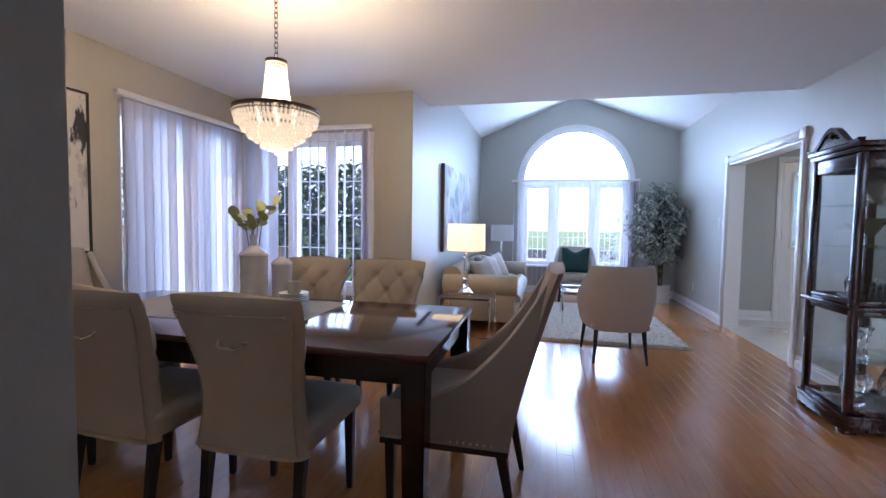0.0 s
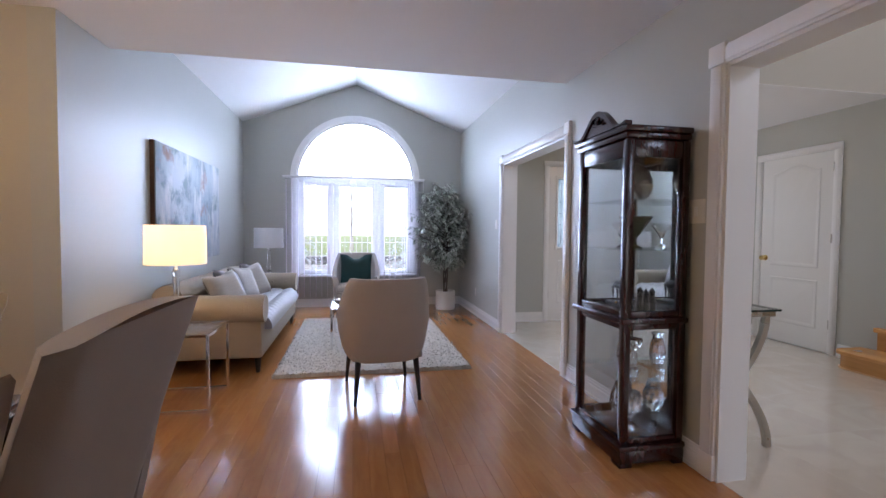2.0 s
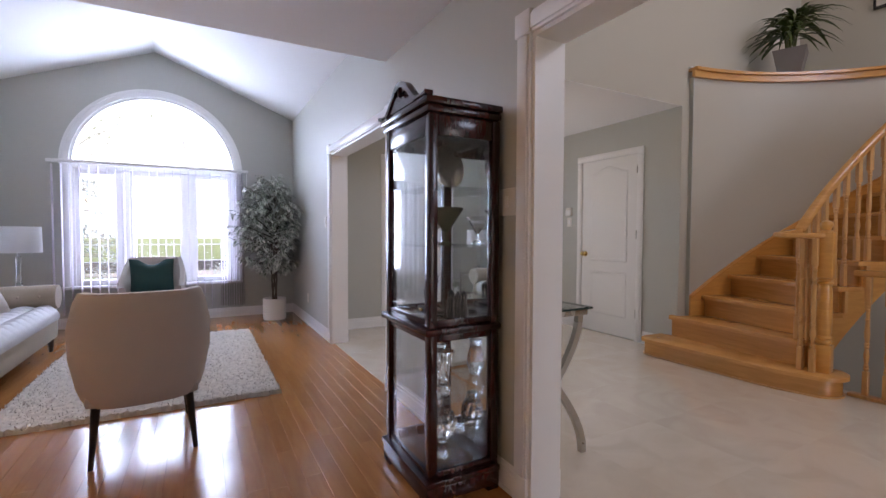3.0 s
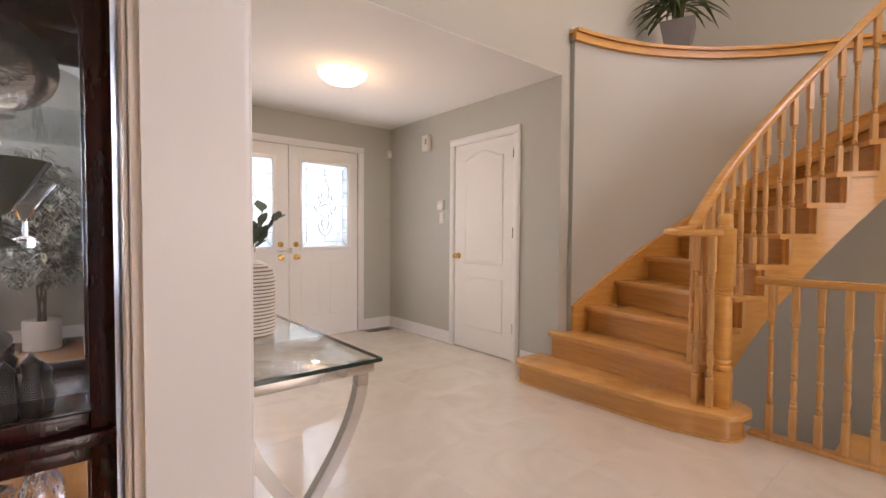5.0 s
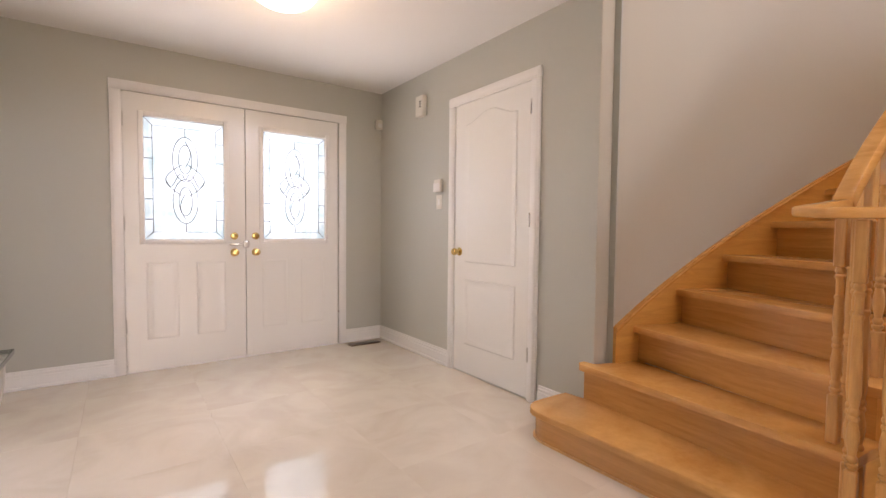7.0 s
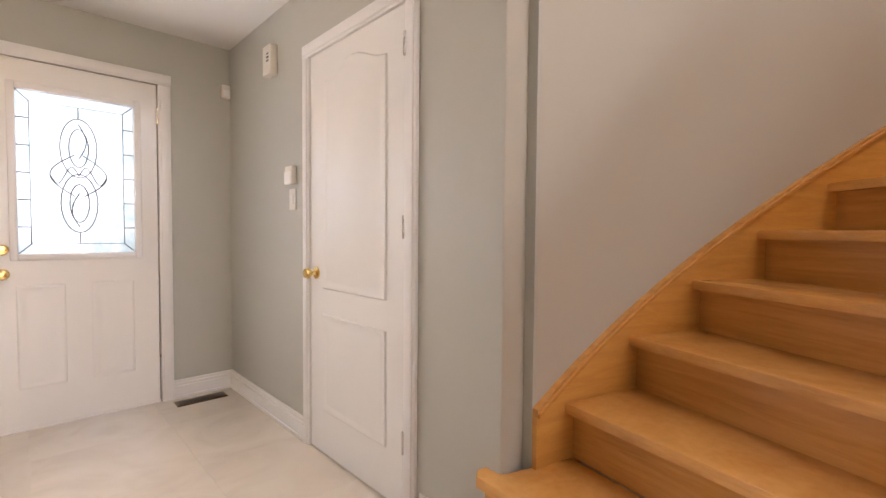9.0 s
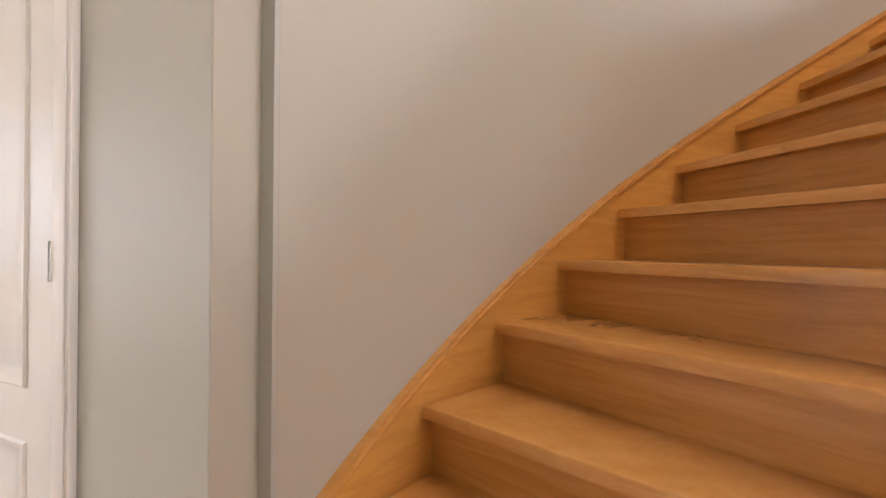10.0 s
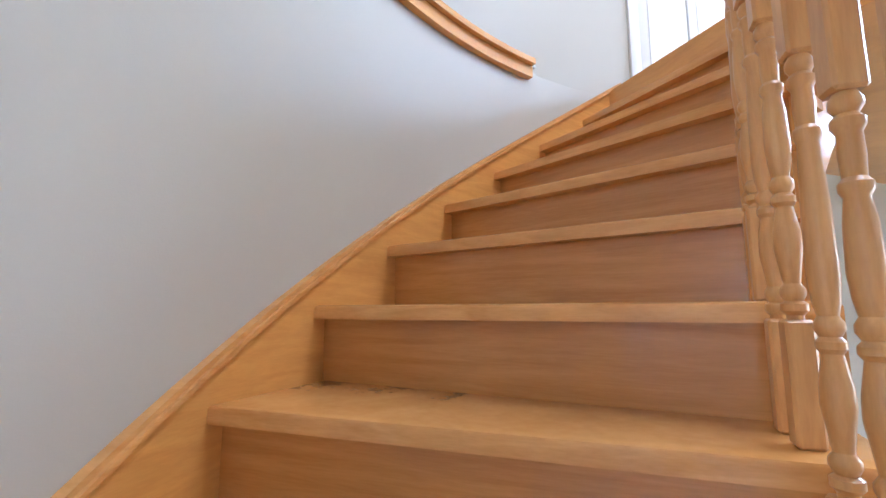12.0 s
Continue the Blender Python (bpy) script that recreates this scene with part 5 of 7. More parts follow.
def canvas(name, w, h, colours, label, scale):
    """An abstract painting: layered noise blots in a few colours on a stretched canvas, width along x, facing -y."""
    m = bpy.data.materials.new("painted_canvas")
    nt, n, l, p = nodes_of(m)
    co = n.new("ShaderNodeTexCoord")
    prev = None
    for k, (col, lo, hi, st) in enumerate(colours):
        mp = n.new("ShaderNodeMapping")
        mp.inputs["Location"].default_value, mp.inputs["Scale"].default_value = (k * 3.7, k * 1.3, k * 2.1), st
        l.new(co.outputs["Object"], mp.inputs[0])
        nz = n.new("ShaderNodeTexNoise")
        nz.inputs["Scale"].default_value, nz.inputs["Detail"].default_value, nz.inputs["Roughness"].default_value = scale, 8, 0.65
        l.new(mp.outputs[0], nz.inputs[0])
        if prev is None:
            rgb = n.new("ShaderNodeRGB")
            rgb.outputs[0].default_value = (*col, 1)
            prev = rgb.outputs[0]
            continue
        mr = n.new("ShaderNodeMapRange")
        mr.inputs["From Min"].default_value, mr.inputs["From Max"].default_value = lo, hi
        l.new(nz.outputs[0], mr.inputs[0])
        mx = n.new("ShaderNodeMix")
        mx.data_type = "RGBA"
        mx.inputs["B"].default_value = (*col, 1)
        l.new(mr.outputs[0], mx.inputs["Factor"])
        l.new(prev, mx.inputs["A"])
        prev = mx.outputs["Result"]
    l.new(prev, p.inputs["Base Color"])
    p.inputs["Roughness"].default_value = 0.5
    return m


art = canvas("a", 1, 1, [((0.62, 0.58, 0.52), 0, 0, (1, 1, 1)), ((0.30, 0.28, 0.26), 0.56, 0.66, (2, 2, 1)), ((0.03, 0.03, 0.03), 0.60, 0.64, (2.5, 2.5, 1.0)), ((0.45, 0.30, 0.16), 0.64, 0.70, (2, 2, 1.5))], "", 2.2)
pic = thing("wall_painting", pose(XD + 0.02, 2.09, 1.50), "tall abstract painting in grey, black and cream, black framed", "painting")
part("canvas", boxes((-0.012, 0.012, -0.33, 0.33, -0.51, 0.51)), art, pic)
part("frame", wall_with_holes("x", -0.018, 0.02, -0.345, 0.345, -0.525, 0.525, [(-0.33, 0.33, -0.51, 0.51)]), BLACKWOOD, pic, "thin black frame")

# ---- living room ----
SOFA = paint("oatmeal_linen", (0.43, 0.36, 0.275), 0.8, vary=0.06, scale=8, bump=0.3, bump_scale=450, spec=0.25)
# Seat linen is greyed so its colour carries a bluish sheen.
SOFA_SEAT = paint("seat_linen_blue_sheen", (0.46, 0.44, 0.43), 0.6, vary=0.08, scale=8, bump=0.25, bump_scale=450)
SX0, SX1, SY0, SY1 = -0.72, 0.13, 4.92, 7.10
sofa = thing("sofa", pose(-0.295, 6.01, 0), "oatmeal linen tufted sofa with rolled arms", "sofa")
shx, shy = 0.425, 1.09
part("base", boxes((-shx + 0.02, shx - 0.03, -shy + 0.03, shy - 0.03, 0.13, 0.34), bevel=0.02), SOFA, sofa)


def seat_skin(u, v):
    x, y = -0.22 + 0.665 * u, (-shy + 0.20) + (2 * shy - 0.40) * v
    tuft = 0.042 * math.sqrt(abs(math.sin(math.pi * 4 * u) * 1.0)) * (0.55 + 0.45 * abs(math.sin(math.pi * 14 * v)) ** 0.4)
    edge = min(1, 8 * u + 0.2) * min(1, 9 * (1 - u)) ** 0.5
    return (x, y, 0.375 + 0.065 * edge + tuft * edge * 0.8)


bm = bmesh.new()
vs = grid_skin(bm, seat_skin, 40, 112)
bo = [bm.verts.new((q.co.x, q.co.y, 0.335)) for q in (vs[0][0], vs[40][0], vs[40][112], vs[0][112])]
ring_edges = [[vs[i][0] for i in range(41)], [vs[40][j] for j in range(113)], [vs[i][112] for i in range(40, -1, -1)], [vs[0][j] for j in range(112, -1, -1)]]
for k, seq in enumerate(ring_edges):
    a, b = bo[k], bo[(k + 1) % 4]
    bm.faces.new(list(seq)[::-1] + [a, b])
part("seat_cushion", bm, SOFA_SEAT, sofa, "buttoned seat cushion")


def roll(bm, path, r, tuft):
    """A rolled bolster along a path in plan at height z, buttoned along its length."""
    n = 28
    rows = []
    for i, (x, y, z, nx, ny) in enumerate(path):
        ringv = []
        for k in range(n):
            a = 2 * math.pi * k / n
            rr = r * (1 + (0.035 * abs(math.sin(math.pi * i / tuft)) ** 0.5 - 0.03))
            ringv.append(bm.verts.new((x + nx * rr * math.cos(a), y + ny * rr * math.cos(a), z + rr * 0.92 * math.sin(a))))
        rows.append(ringv)
    for p, q in zip(rows, rows[1:]):
        for k in range(n):
            bm.faces.new((p[k], p[(k + 1) % n], q[(k + 1) % n], q[k]))
    bm.faces.new(rows[0][::-1])
    bm.faces.new(rows[-1])


for s in (-1, 1):
    bm = bmesh.new()
    roll(bm, [(-shx + 0.02 + (2 * shx - 0.03) * i / 24, s * (shy - 0.085), 0.53, 0, 1) for i in range(25)], 0.125, 6)
    arm = part("rolled_arm", bm, SOFA, sofa)
    part("arm_panel", boxes((-shx + 0.03, shx - 0.035, s * (shy - 0.10) - 0.075, s * (shy - 0.10) + 0.075, 0.138, 0.5), bevel=0.02), SOFA, arm)
    bm = bmesh.new()
    for i in range(5):
        bmesh.ops.create_uvsphere(bm, u_segments=8, v_segments=5, radius=0.012, matrix=Matrix.Translation((-0.3 + 0.15 * i, s * (shy - 0.205), 0.55)))
    part("button", bm, SOFA, arm)
bm = bmesh.new()
roll(bm, [(-shx + 0.11, -shy + 0.05 + (2 * shy - 0.1) * i / 60, 0.63, 1, 0) for i in range(61)], 0.115, 6)
part("rolled_back", bm, SOFA, sofa)


def back_skin(u, v):
    y, z = -shy + 0.18 + (2 * shy - 0.36) * u, 0.40 + 0.24 * v
    a, b = math.pi * (y / 0.2 + z / 0.2), math.pi * (y / 0.2 - z / 0.2)
    return (-shx + 0.20 - 0.04 * v + 0.03 * math.sqrt(abs(math.sin(a) * math.sin(b))), y, z)


bm = bmesh.new()
grid_skin(bm, back_skin, 90, 16)
bmesh.ops.solidify(bm, geom=list(bm.faces), thickness=0.06)
part("back_tufting", bm, SOFA, sofa)
for x in (-0.36, 0.35):
    for y in (-1.0, 1.0):
        bm = bmesh.new()
        lathe(bm, [(0.0, 0), (0.016, 0), (0.026, 0.10), (0.028, 0.131), (0, 0.131)], 12, (x, y, 0))
        part("foot", bm, BLACKWOOD, sofa, "turned black foot")


def pillow(name, m, s, material, label, pinch=0.0):
    bm = bmesh.new()
    n = 16
    for side in (1, -1):
        def f(u, v):
            x, z = 2 * u - 1, 2 * v - 1
            bulge = ((1 - x ** 4) * (1 - z ** 4)) ** 0.5
            k = 1 - 0.07 * (1 - x * x) * (1 if abs(z) > 0.5 else 0.4) * z * z
            dip = pinch * max(0, 1 - (x * 1.8) ** 2) * v ** 3
            return (s / 2 * x * (1 - 0.05 * (1 - z * z)), side * 0.065 * bulge, s / 2 * z * (1 - 0.05 * (1 - x * x)) - dip)
        grid_skin(bm, f, n, n)
    bmesh.ops.remove_doubles(bm, verts=bm.verts, dist=1e-4)
    ob = part(name, bm, material)
    ob.matrix_world = m
    return tagged(ob, label, "pillow")


P_STRIPE = paint("ivory_velvet", (0.52, 0.46, 0.39), 0.6, vary=0.12, scale=12, bump=0.2, stretch=(1, 1, 6))
P_GREY = paint("grey_velvet", (0.28, 0.26, 0.26), 0.6, vary=0.12, scale=10, bump=0.2)
P_TEAL = paint("deep_teal_velvet", (0.006, 0.055, 0.055), 0.55, vary=0.2, scale=7, bump=0.15)
for x, y, rz, mt, lab in ((-0.30, 5.45, 62, P_STRIPE, "ivory cushion propped on the sofa"), (-0.33, 5.72, 75, P_GREY, "grey velvet cushion propped on the sofa"), (-0.30, 6.12, 70, P_STRIPE, "ivory cushion propped on the sofa"),
                          (-0.27, 6.42, 60, P_STRIPE, "ivory cushion propped on the sofa"), (-0.32, 6.62, 80, P_GREY, "grey velvet cushion propped on the sofa")):
    pillow("throw_pillow", pose(x, y, 0.618, -26, 7 * (1 if rz > 65 else -1), rz), 0.37, mt, lab, 0.02)

TOPGLASS = TABLEGLASS


def side_table(m, label, w=0.50, d=0.48, h=0.515):
    t = thing("side_table", m, label, "side table", "glass side tables")
    part("glass_top", boxes((-w / 2, w / 2, -d / 2, d / 2, h - 0.009, h), bevel=0.002), TOPGLASS, t, "clear glass top").visible_shadow = False
    bm = bmesh.new()
    b = 0.018
    for sx in (-1, 1):
        for sy in (-1, 1):
            x, y = sx * (w / 2 - b / 2), sy * (d / 2 - b / 2)
            part("leg", boxes((x - b / 2, x + b / 2, y - b / 2, y + b / 2, 0, h - 0.0095), bevel=0.002), CHROME, t, "square chrome leg")
    for sy in (-1, 1):
        y = sy * (d / 2 - b / 2)
        for z in (h - 0.028, 0.0):
            part("cross_bar", boxes((-w / 2 + b, w / 2 - b, y - b / 2 + 0.001, y + b / 2 - 0.001, z, z + b - 0.001)), CHROME, t)
    for sx in (-1, 1):
        x = sx * (w / 2 - b / 2)
        part("side_bar", boxes((x - b / 2 + 0.001, x + b / 2 - 0.001, -d / 2 + b, d / 2 - b, h - 0.028, h - 0.011)), CHROME, t)
    return t


side_table(pose(-0.325, 4.42, 0), "chrome and glass side table holding a lit lamp")
side_table(pose(-0.33, 7.50, 0), "chrome and glass side table holding a lamp")
SHADE_ON = glowing("lit_lamp_shade", (1.0, 0.82, 0.58), 0.40, (0.85, 0.80, 0.70))
SHADE_OFF = paint("white_lamp_shade", (0.78, 0.77, 0.76), 0.8, vary=0.03, bump=0.1, bump_scale=400)


def table_lamp(m, shade_material, label, lit):
    t = thing("table_lamp", m, label, "lamp", "table lamps")
    bm = bmesh.new()
    lathe(bm, [(0.0, 0), (0.075, 0), (0.078, 0.012), (0.06, 0.02), (0.045, 0.04), (0.022, 0.055)], 24)
    part("foot", bm, CHROME, t, "round chrome foot")
    bm = bmesh.new()
    lathe(bm, [(0.02, 0.055), (0.034, 0.085), (0.024, 0.115), (0.016, 0.13), (0.026, 0.16), (0.017, 0.20), (0.02, 0.26), (0.022, 0.33), (0.018, 0.35), (0.026, 0.37), (0.012, 0.40), (0.012, 0.44)], 16)
    part("stem", bm, GLASSV, t, "turned crystal stem")
    bm = bmesh.new()
    lathe(bm, [(0.006, 0.38), (0.012, 0.385), (0.006, 0.40), (0.006, 0.62)], 10)
    part("rod", bm, CHROME, t)
    bm = bmesh.new()
    n = 48
    vs = grid_skin(bm, lambda u, v: ((0.190 - 0.004 * v) * math.cos(2 * math.pi * u), (0.190 - 0.004 * v) * math.sin(2 * math.pi * u), 0.425 + 0.265 * v), n, 2, closed_u=True)
    bmesh.ops.solidify(bm, geom=list(bm.faces), thickness=0.003)
    part("shade", bm, shade_material, t, "white drum shade")
    return t


table_lamp(pose(-0.36, 4.46, 0.516), SHADE_ON, "crystal table lamp with a lit white drum shade", True)
table_lamp(pose(-0.30, 7.52, 0.516), SHADE_OFF, "crystal table lamp with an unlit white drum shade", False)
lamp("table_lamp_light", "POINT", pose(-0.36, 4.46, 1.08), 4, (1.0, 0.70, 0.40), radius=0.05)

ART2 = canvas("b", 1, 1, [((0.40, 0.43, 0.46), 0, 0, (1, 1, 1)), ((0.19, 0.26, 0.31), 0.42, 0.62, (1, 1.5, 1)), ((0.08, 0.15, 0.15), 0.50, 0.62, (1, 2.2, 2.2)), ((0.56, 0.55, 0.53), 0.52, 0.64, (1, 3, 1.0)), ((0.26, 0.13, 0.09), 0.58, 0.68, (1, 1.6, 2.0))], "", 1.5)
pic = thing("wall_painting", pose(XL + 0.024, 6.0, 1.39), "wide blue and grey abstract canvas painting", "painting")
part("canvas", boxes((0.0105, 0.0205, -0.87, 0.87, -0.51, 0.51), bevel=0.002), ART2, pic)
part("stretcher_frame", wall_with_holes("x", -0.022, 0.01, -0.872, 0.872, -0.512, 0.512, [(-0.83, 0.83, -0.47, 0.47)]), paint("brown_canvas_edge", (0.14, 0.075, 0.045), 0.7, vary=0.5, scale=14), pic, "brown painted canvas edge")

RUG = paint("shaggy_cream_rug", (0.56, 0.50, 0.43), 0.95, vary=0.28, scale=26, bump=0.4, bump_scale=90, spec=0.1)
bm = bmesh.new()
rg = random.Random(9)
grid_skin(bm, lambda u, v: (0.20 + 1.63 * u + rg.uniform(-0.006, 0.006), 4.80 + 2.35 * v + rg.uniform(-0.006, 0.006), 0.0 if u in (0, 1) or v in (0, 1) else 0.022 + rg.uniform(0, 0.014)), 110, 158)
tagged(part("area_rug", bm, RUG), "cream shaggy area rug on the wood floor", "rug")
bm = bmesh.new()
for k in range(9000):
    u, v = rg.random(), rg.random()
    x, y = 0.20 + 1.63 * u, 4.80 + 2.35 * v
    a, h = rg.uniform(0, 6.28), rg.uniform(0.012, 0.026)
    dx, dy = 0.012 * math.cos(a), 0.012 * math.sin(a)
    q = [bm.verts.new(c) for c in ((x - dy * 0.4, y + dx * 0.4, 0.018), (x + dy * 0.4, y - dx * 0.4, 0.018), (x + dx, y + dy, 0.02 + h))]
    bm.faces.new(q)
tagged(part("rug_pile", bm, RUG, soft=False), "loose pile of the cream rug", "rug pile", kind="stuff")

ARMC = paint("light_taupe_fabric", (0.47, 0.41, 0.36), 0.85, vary=0.05, scale=9, bump=0.3, bump_scale=480, spec=0.2)


def armchair(m, label):
    t = thing("armchair", m, label, "armchair", "matching armchairs")
    n, cs = 48, 14

    def shell(u, v):
        # u runs from one arm's front round the back to the other; v round the section
        s = 2 * u - 1
        ang = s * radians(118)
        px, py = squircle(math.pi * 1.5 + ang, 0.62)
        arm = abs(s) ** 2.2
        top = 0.865 - 0.30 * min(1, max(0, (abs(s) - 0.50) / 0.34)) ** 1.3
        a = 2 * math.pi * v
        cx, cz = squircle(a, 0.5)
        z = 0.285 + (top - 0.285) * (0.5 + 0.5 * cz)
        h = (z - 0.285) / 0.58
        thick = 0.042
        taper = 0.84 + 0.19 * math.sin(min(1, h * 1.25) * math.pi * 0.62) - 0.07 * max(0, (h - 0.55) / 0.45)
        wx, wy = 0.280 * taper, 0.33 * (0.88 + 0.13 * h)
        nx, ny = px, py
        ln = math.hypot(nx, ny) or 1
        lean = -0.05 * h * max(0, -py)
        return (px * wx + nx / ln * cx * thick, py * wy + ny / ln * cx * thick + lean + 0.0, z)
    bm = bmesh.new()
    vs = [[bm.verts.new(shell(i / n, j / cs)) for j in range(cs)] for i in range(n + 1)]
    for i in range(n):
        for j in range(cs):
            bm.faces.new((vs[i][j], vs[i + 1][j], vs[i + 1][(j + 1) % cs], vs[i][(j + 1) % cs]))
    bm.faces.new(vs[0][::-1])
    bm.faces.new(vs[n])
    part("shell", bm, ARMC, t, "wrapped upholstered back and arms")
    bm = bmesh.new()
    cushion_box(bm, -0.25, 0.25, -0.27, 0.29, 0.285, 0.36, 0.03, 0.0, 8)
    part("seat_base", bm, ARMC, t)
    bm = bmesh.new()
    cushion_box(bm, -0.245, 0.245, -0.26, 0.31, 0.3605, 0.455, 0.035, 0.02)
    part("seat_cushion", bm, ARMC, t)
    for x, y in ((-0.21, 0.23), (0.21, 0.23), (-0.20, -0.24), (0.20, -0.24)):
        bm = bmesh.new()
        tube(bm, [(x * 1.12, y * 1.15, 0), (x, y, 0.29)], [0.011, 0.021], 12)
        part("leg", bm, BLACKWOOD, t, "slim tapered black leg")
    return t


armchair(pose(1.04, 4.42, 0, rz=6), "light taupe upholstered armchair with slim black legs")
armchair(pose(0.86, 7.42, 0, rz=178), "light taupe armchair beside the arched window")
pillow("throw_pillow", pose(0.86, 7.36, 0.66, 16, 0, 2), 0.42, P_TEAL, "deep teal velvet cushion on the armchair", 0.06)

ct = thing("coffee_table", pose(0.95, 5.90, 0), "chrome and glass coffee table on the rug", "coffee table")
part("glass_top", boxes((-0.34, 0.34, -0.40, 0.40, 0.415, 0.425), bevel=0.002), TOPGLASS, ct, "clear glass top").visible_shadow = False
for sx in (-1, 1):
    for sy in (-1, 1):
        part("leg", boxes((sx * 0.325 - 0.011, sx * 0.325 + 0.011, sy * 0.385 - 0.011, sy * 0.385 + 0.011, 0.03, 0.4145), bevel=0.002), CHROME, ct, "square chrome leg")
part("chrome_frame", boxes((-0.314, 0.314, -0.396, -0.374, 0.393, 0.4147), (-0.314, 0.314, 0.374, 0.396, 0.393, 0.4147), (-0.336, -0.314, -0.374, 0.374, 0.393, 0.4147), (0.314, 0.336, -0.374, 0.374, 0.393, 0.4147)), CHROME, ct)
small = thing("potted_sprig", pose(0.98, 6.02, 0.4255), "small green sprig in a white vase", "plant")
bm = bmesh.new()
lathe(bm, [(0.0, 0), (0.028, 0), (0.034, 0.03), (0.026, 0.08), (0.03, 0.10), (0.024, 0.10), (0.02, 0.08), (0.0, 0.02)], 16)
part("vase", bm, paint("white_ceramic", (0.78, 0.78, 0.77), 0.25, vary=0.03), small)
bm = bmesh.new()
for k in range(26):
    a = rng.uniform(0, 6.28)
    leaf_into(bm, (0.02 * math.cos(a), 0.02 * math.sin(a), rng.uniform(0.09, 0.17)), (math.cos(a), math.sin(a), rng.uniform(0.1, 1.2)), 0.05, 0.024)
part("leaves", bm, paint("sage_leaf", (0.14, 0.19, 0.12), 0.5, vary=0.3, scale=20), small)

# ficus in a white pot
FICUS = bpy.data.materials.new("variegated_leaf")
nt, n_, l_, p_ = nodes_of(FICUS)
rp = n_.new("ShaderNodeNewGeometry")
cr = n_.new("ShaderNodeValToRGB")
cr.color_ramp.elements[0].color, cr.color_ramp.elements[1].color = (0.20, 0.23, 0.18, 1), (0.76, 0.76, 0.69, 1)
e = cr.color_ramp.elements.new(0.55)
e.color = (0.50, 0.53, 0.45, 1)
nz = n_.new("ShaderNodeTexNoise")
nz.inputs["Scale"].default_value = 60
ad = n_.new("ShaderNodeMath")
ad.operation = "MULTIPLY_ADD"
ad.inputs[1].default_value = 0.8
l_.new(rp.outputs["Random Per Island"], ad.inputs[0])
sc = n_.new("ShaderNodeMath")
sc.operation = "MULTIPLY"
sc.inputs[1].default_value = 0.5
l_.new(nz.outputs[0], sc.inputs[0])
l_.new(sc.outputs[0], ad.inputs[2])
l_.new(ad.outputs[0], cr.inputs[0])
l_.new(cr.outputs[0], p_.inputs["Base Color"])
p_.inputs["Roughness"].default_value = 0.4
ficus = thing("ficus_tree", pose(2.20, 7.80, 0), "variegated ficus tree in a round white pot", "plant")
bm = bmesh.new()
lathe(bm, [(0.0, 0), (0.135, 0), (0.145, 0.01), (0.148, 0.275), (0.142, 0.282), (0.132, 0.278), (0.13, 0.24), (0.0, 0.24)], 32)
part("pot", bm, paint("matt_white_pot", (0.76, 0.75, 0.72), 0.35, vary=0.03), ficus, "round matt white pot")
bms, bml, bmd = bmesh.new(), bmesh.new(), bmesh.new()
BARK = paint("grey_brown_bark", (0.12, 0.09, 0.07), 0.8, vary=0.3, scale=30, bump=0.4, stretch=(1, 1, 0.2))
for k in range(4):
    a = k * 1.57
    tube(bms, [(0.025 * math.cos(a + z * 5) * (1 + 0.6 * z), 0.025 * math.sin(a + z * 5) * (1 + 0.6 * z), 0.23 + z) for z in [0.1 * i for i in range(9)]], [0.013 - 0.0008 * i for i in range(9)], 7)
rf = random.Random(21)
for k in range(165):
    f = rf.random()
    z0 = 0.62 + 1.27 * f
    a = rf.uniform(0, 6.28)
    rad = (0.16 + 0.36 * math.sin(math.pi * min(1, 0.15 + 0.85 * f)) ** 1.1) * rf.uniform(0.55, 1.08)
    tip = Vector((min(0.25, rad * math.cos(a) - 0.05), min(0.36, rad * math.sin(a)), z0 + rf.uniform(-0.05, 0.16)))
    base = Vector((0.02 * math.cos(a), 0.02 * math.sin(a), max(0.6, z0 - 0.18)))
    mid = (base + tip) / 2 + Vector((0, 0, 0.05))
    tube(bms, [base, mid, tip], [0.004, 0.003, 0.0015], 4)
    for j in range(13):
        s = 0.25 + 0.75 * j / 12
        p = base * (1 - s) ** 2 + mid * 2 * s * (1 - s) + tip * s * s
        b = a + rf.uniform(-1.9, 1.9)
        d, ln, wd = (math.cos(b), math.sin(b), rf.uniform(-0.7, 0.5)), rf.uniform(0.075, 0.115), rf.uniform(0.034, 0.048)
        leaf_into(bml, p, d, ln, wd, 0.35)
        leaf_into(bmd, p + Vector((0, 0, 0.0018)), d, ln * 0.88, wd * 0.42, 0.35)
part("trunk", bms, BARK, ficus)
crown = part("crown", bml, FICUS, ficus, "crown of small cream-edged leaves")
part("leaf_centre", bmd, paint("ficus_leaf_centre", (0.09, 0.125, 0.075), 0.4, vary=0.4, scale=30), crown, "dark green leaf centres")

# wall plates
PLATE = paint("ivory_plate", (0.72, 0.69, 0.62), 0.35, vary=0.02)


def plate(name, m, w, h, label, toggle=True):
    """A wall plate facing local -y."""
    t = thing(name, m, label, "switch" if toggle else "outlet")
    t["kind"] = "structure"
    part("plate", boxes((-w / 2, w / 2, -0.006, 0, -h / 2, h / 2), bevel=0.002), PLATE, t)
    if toggle:
        part("rocker", boxes((-0.012, 0.012, -0.010, -0.0062, -0.025, 0.025), bevel=0.001), WHITE, t)
    else:
        for s in (-1, 1):
            part("socket", boxes((-0.014, 0.014, -0.008, -0.0062, s * 0.022 - 0.014, s * 0.022 + 0.014), bevel=0.001), WHITE, t)


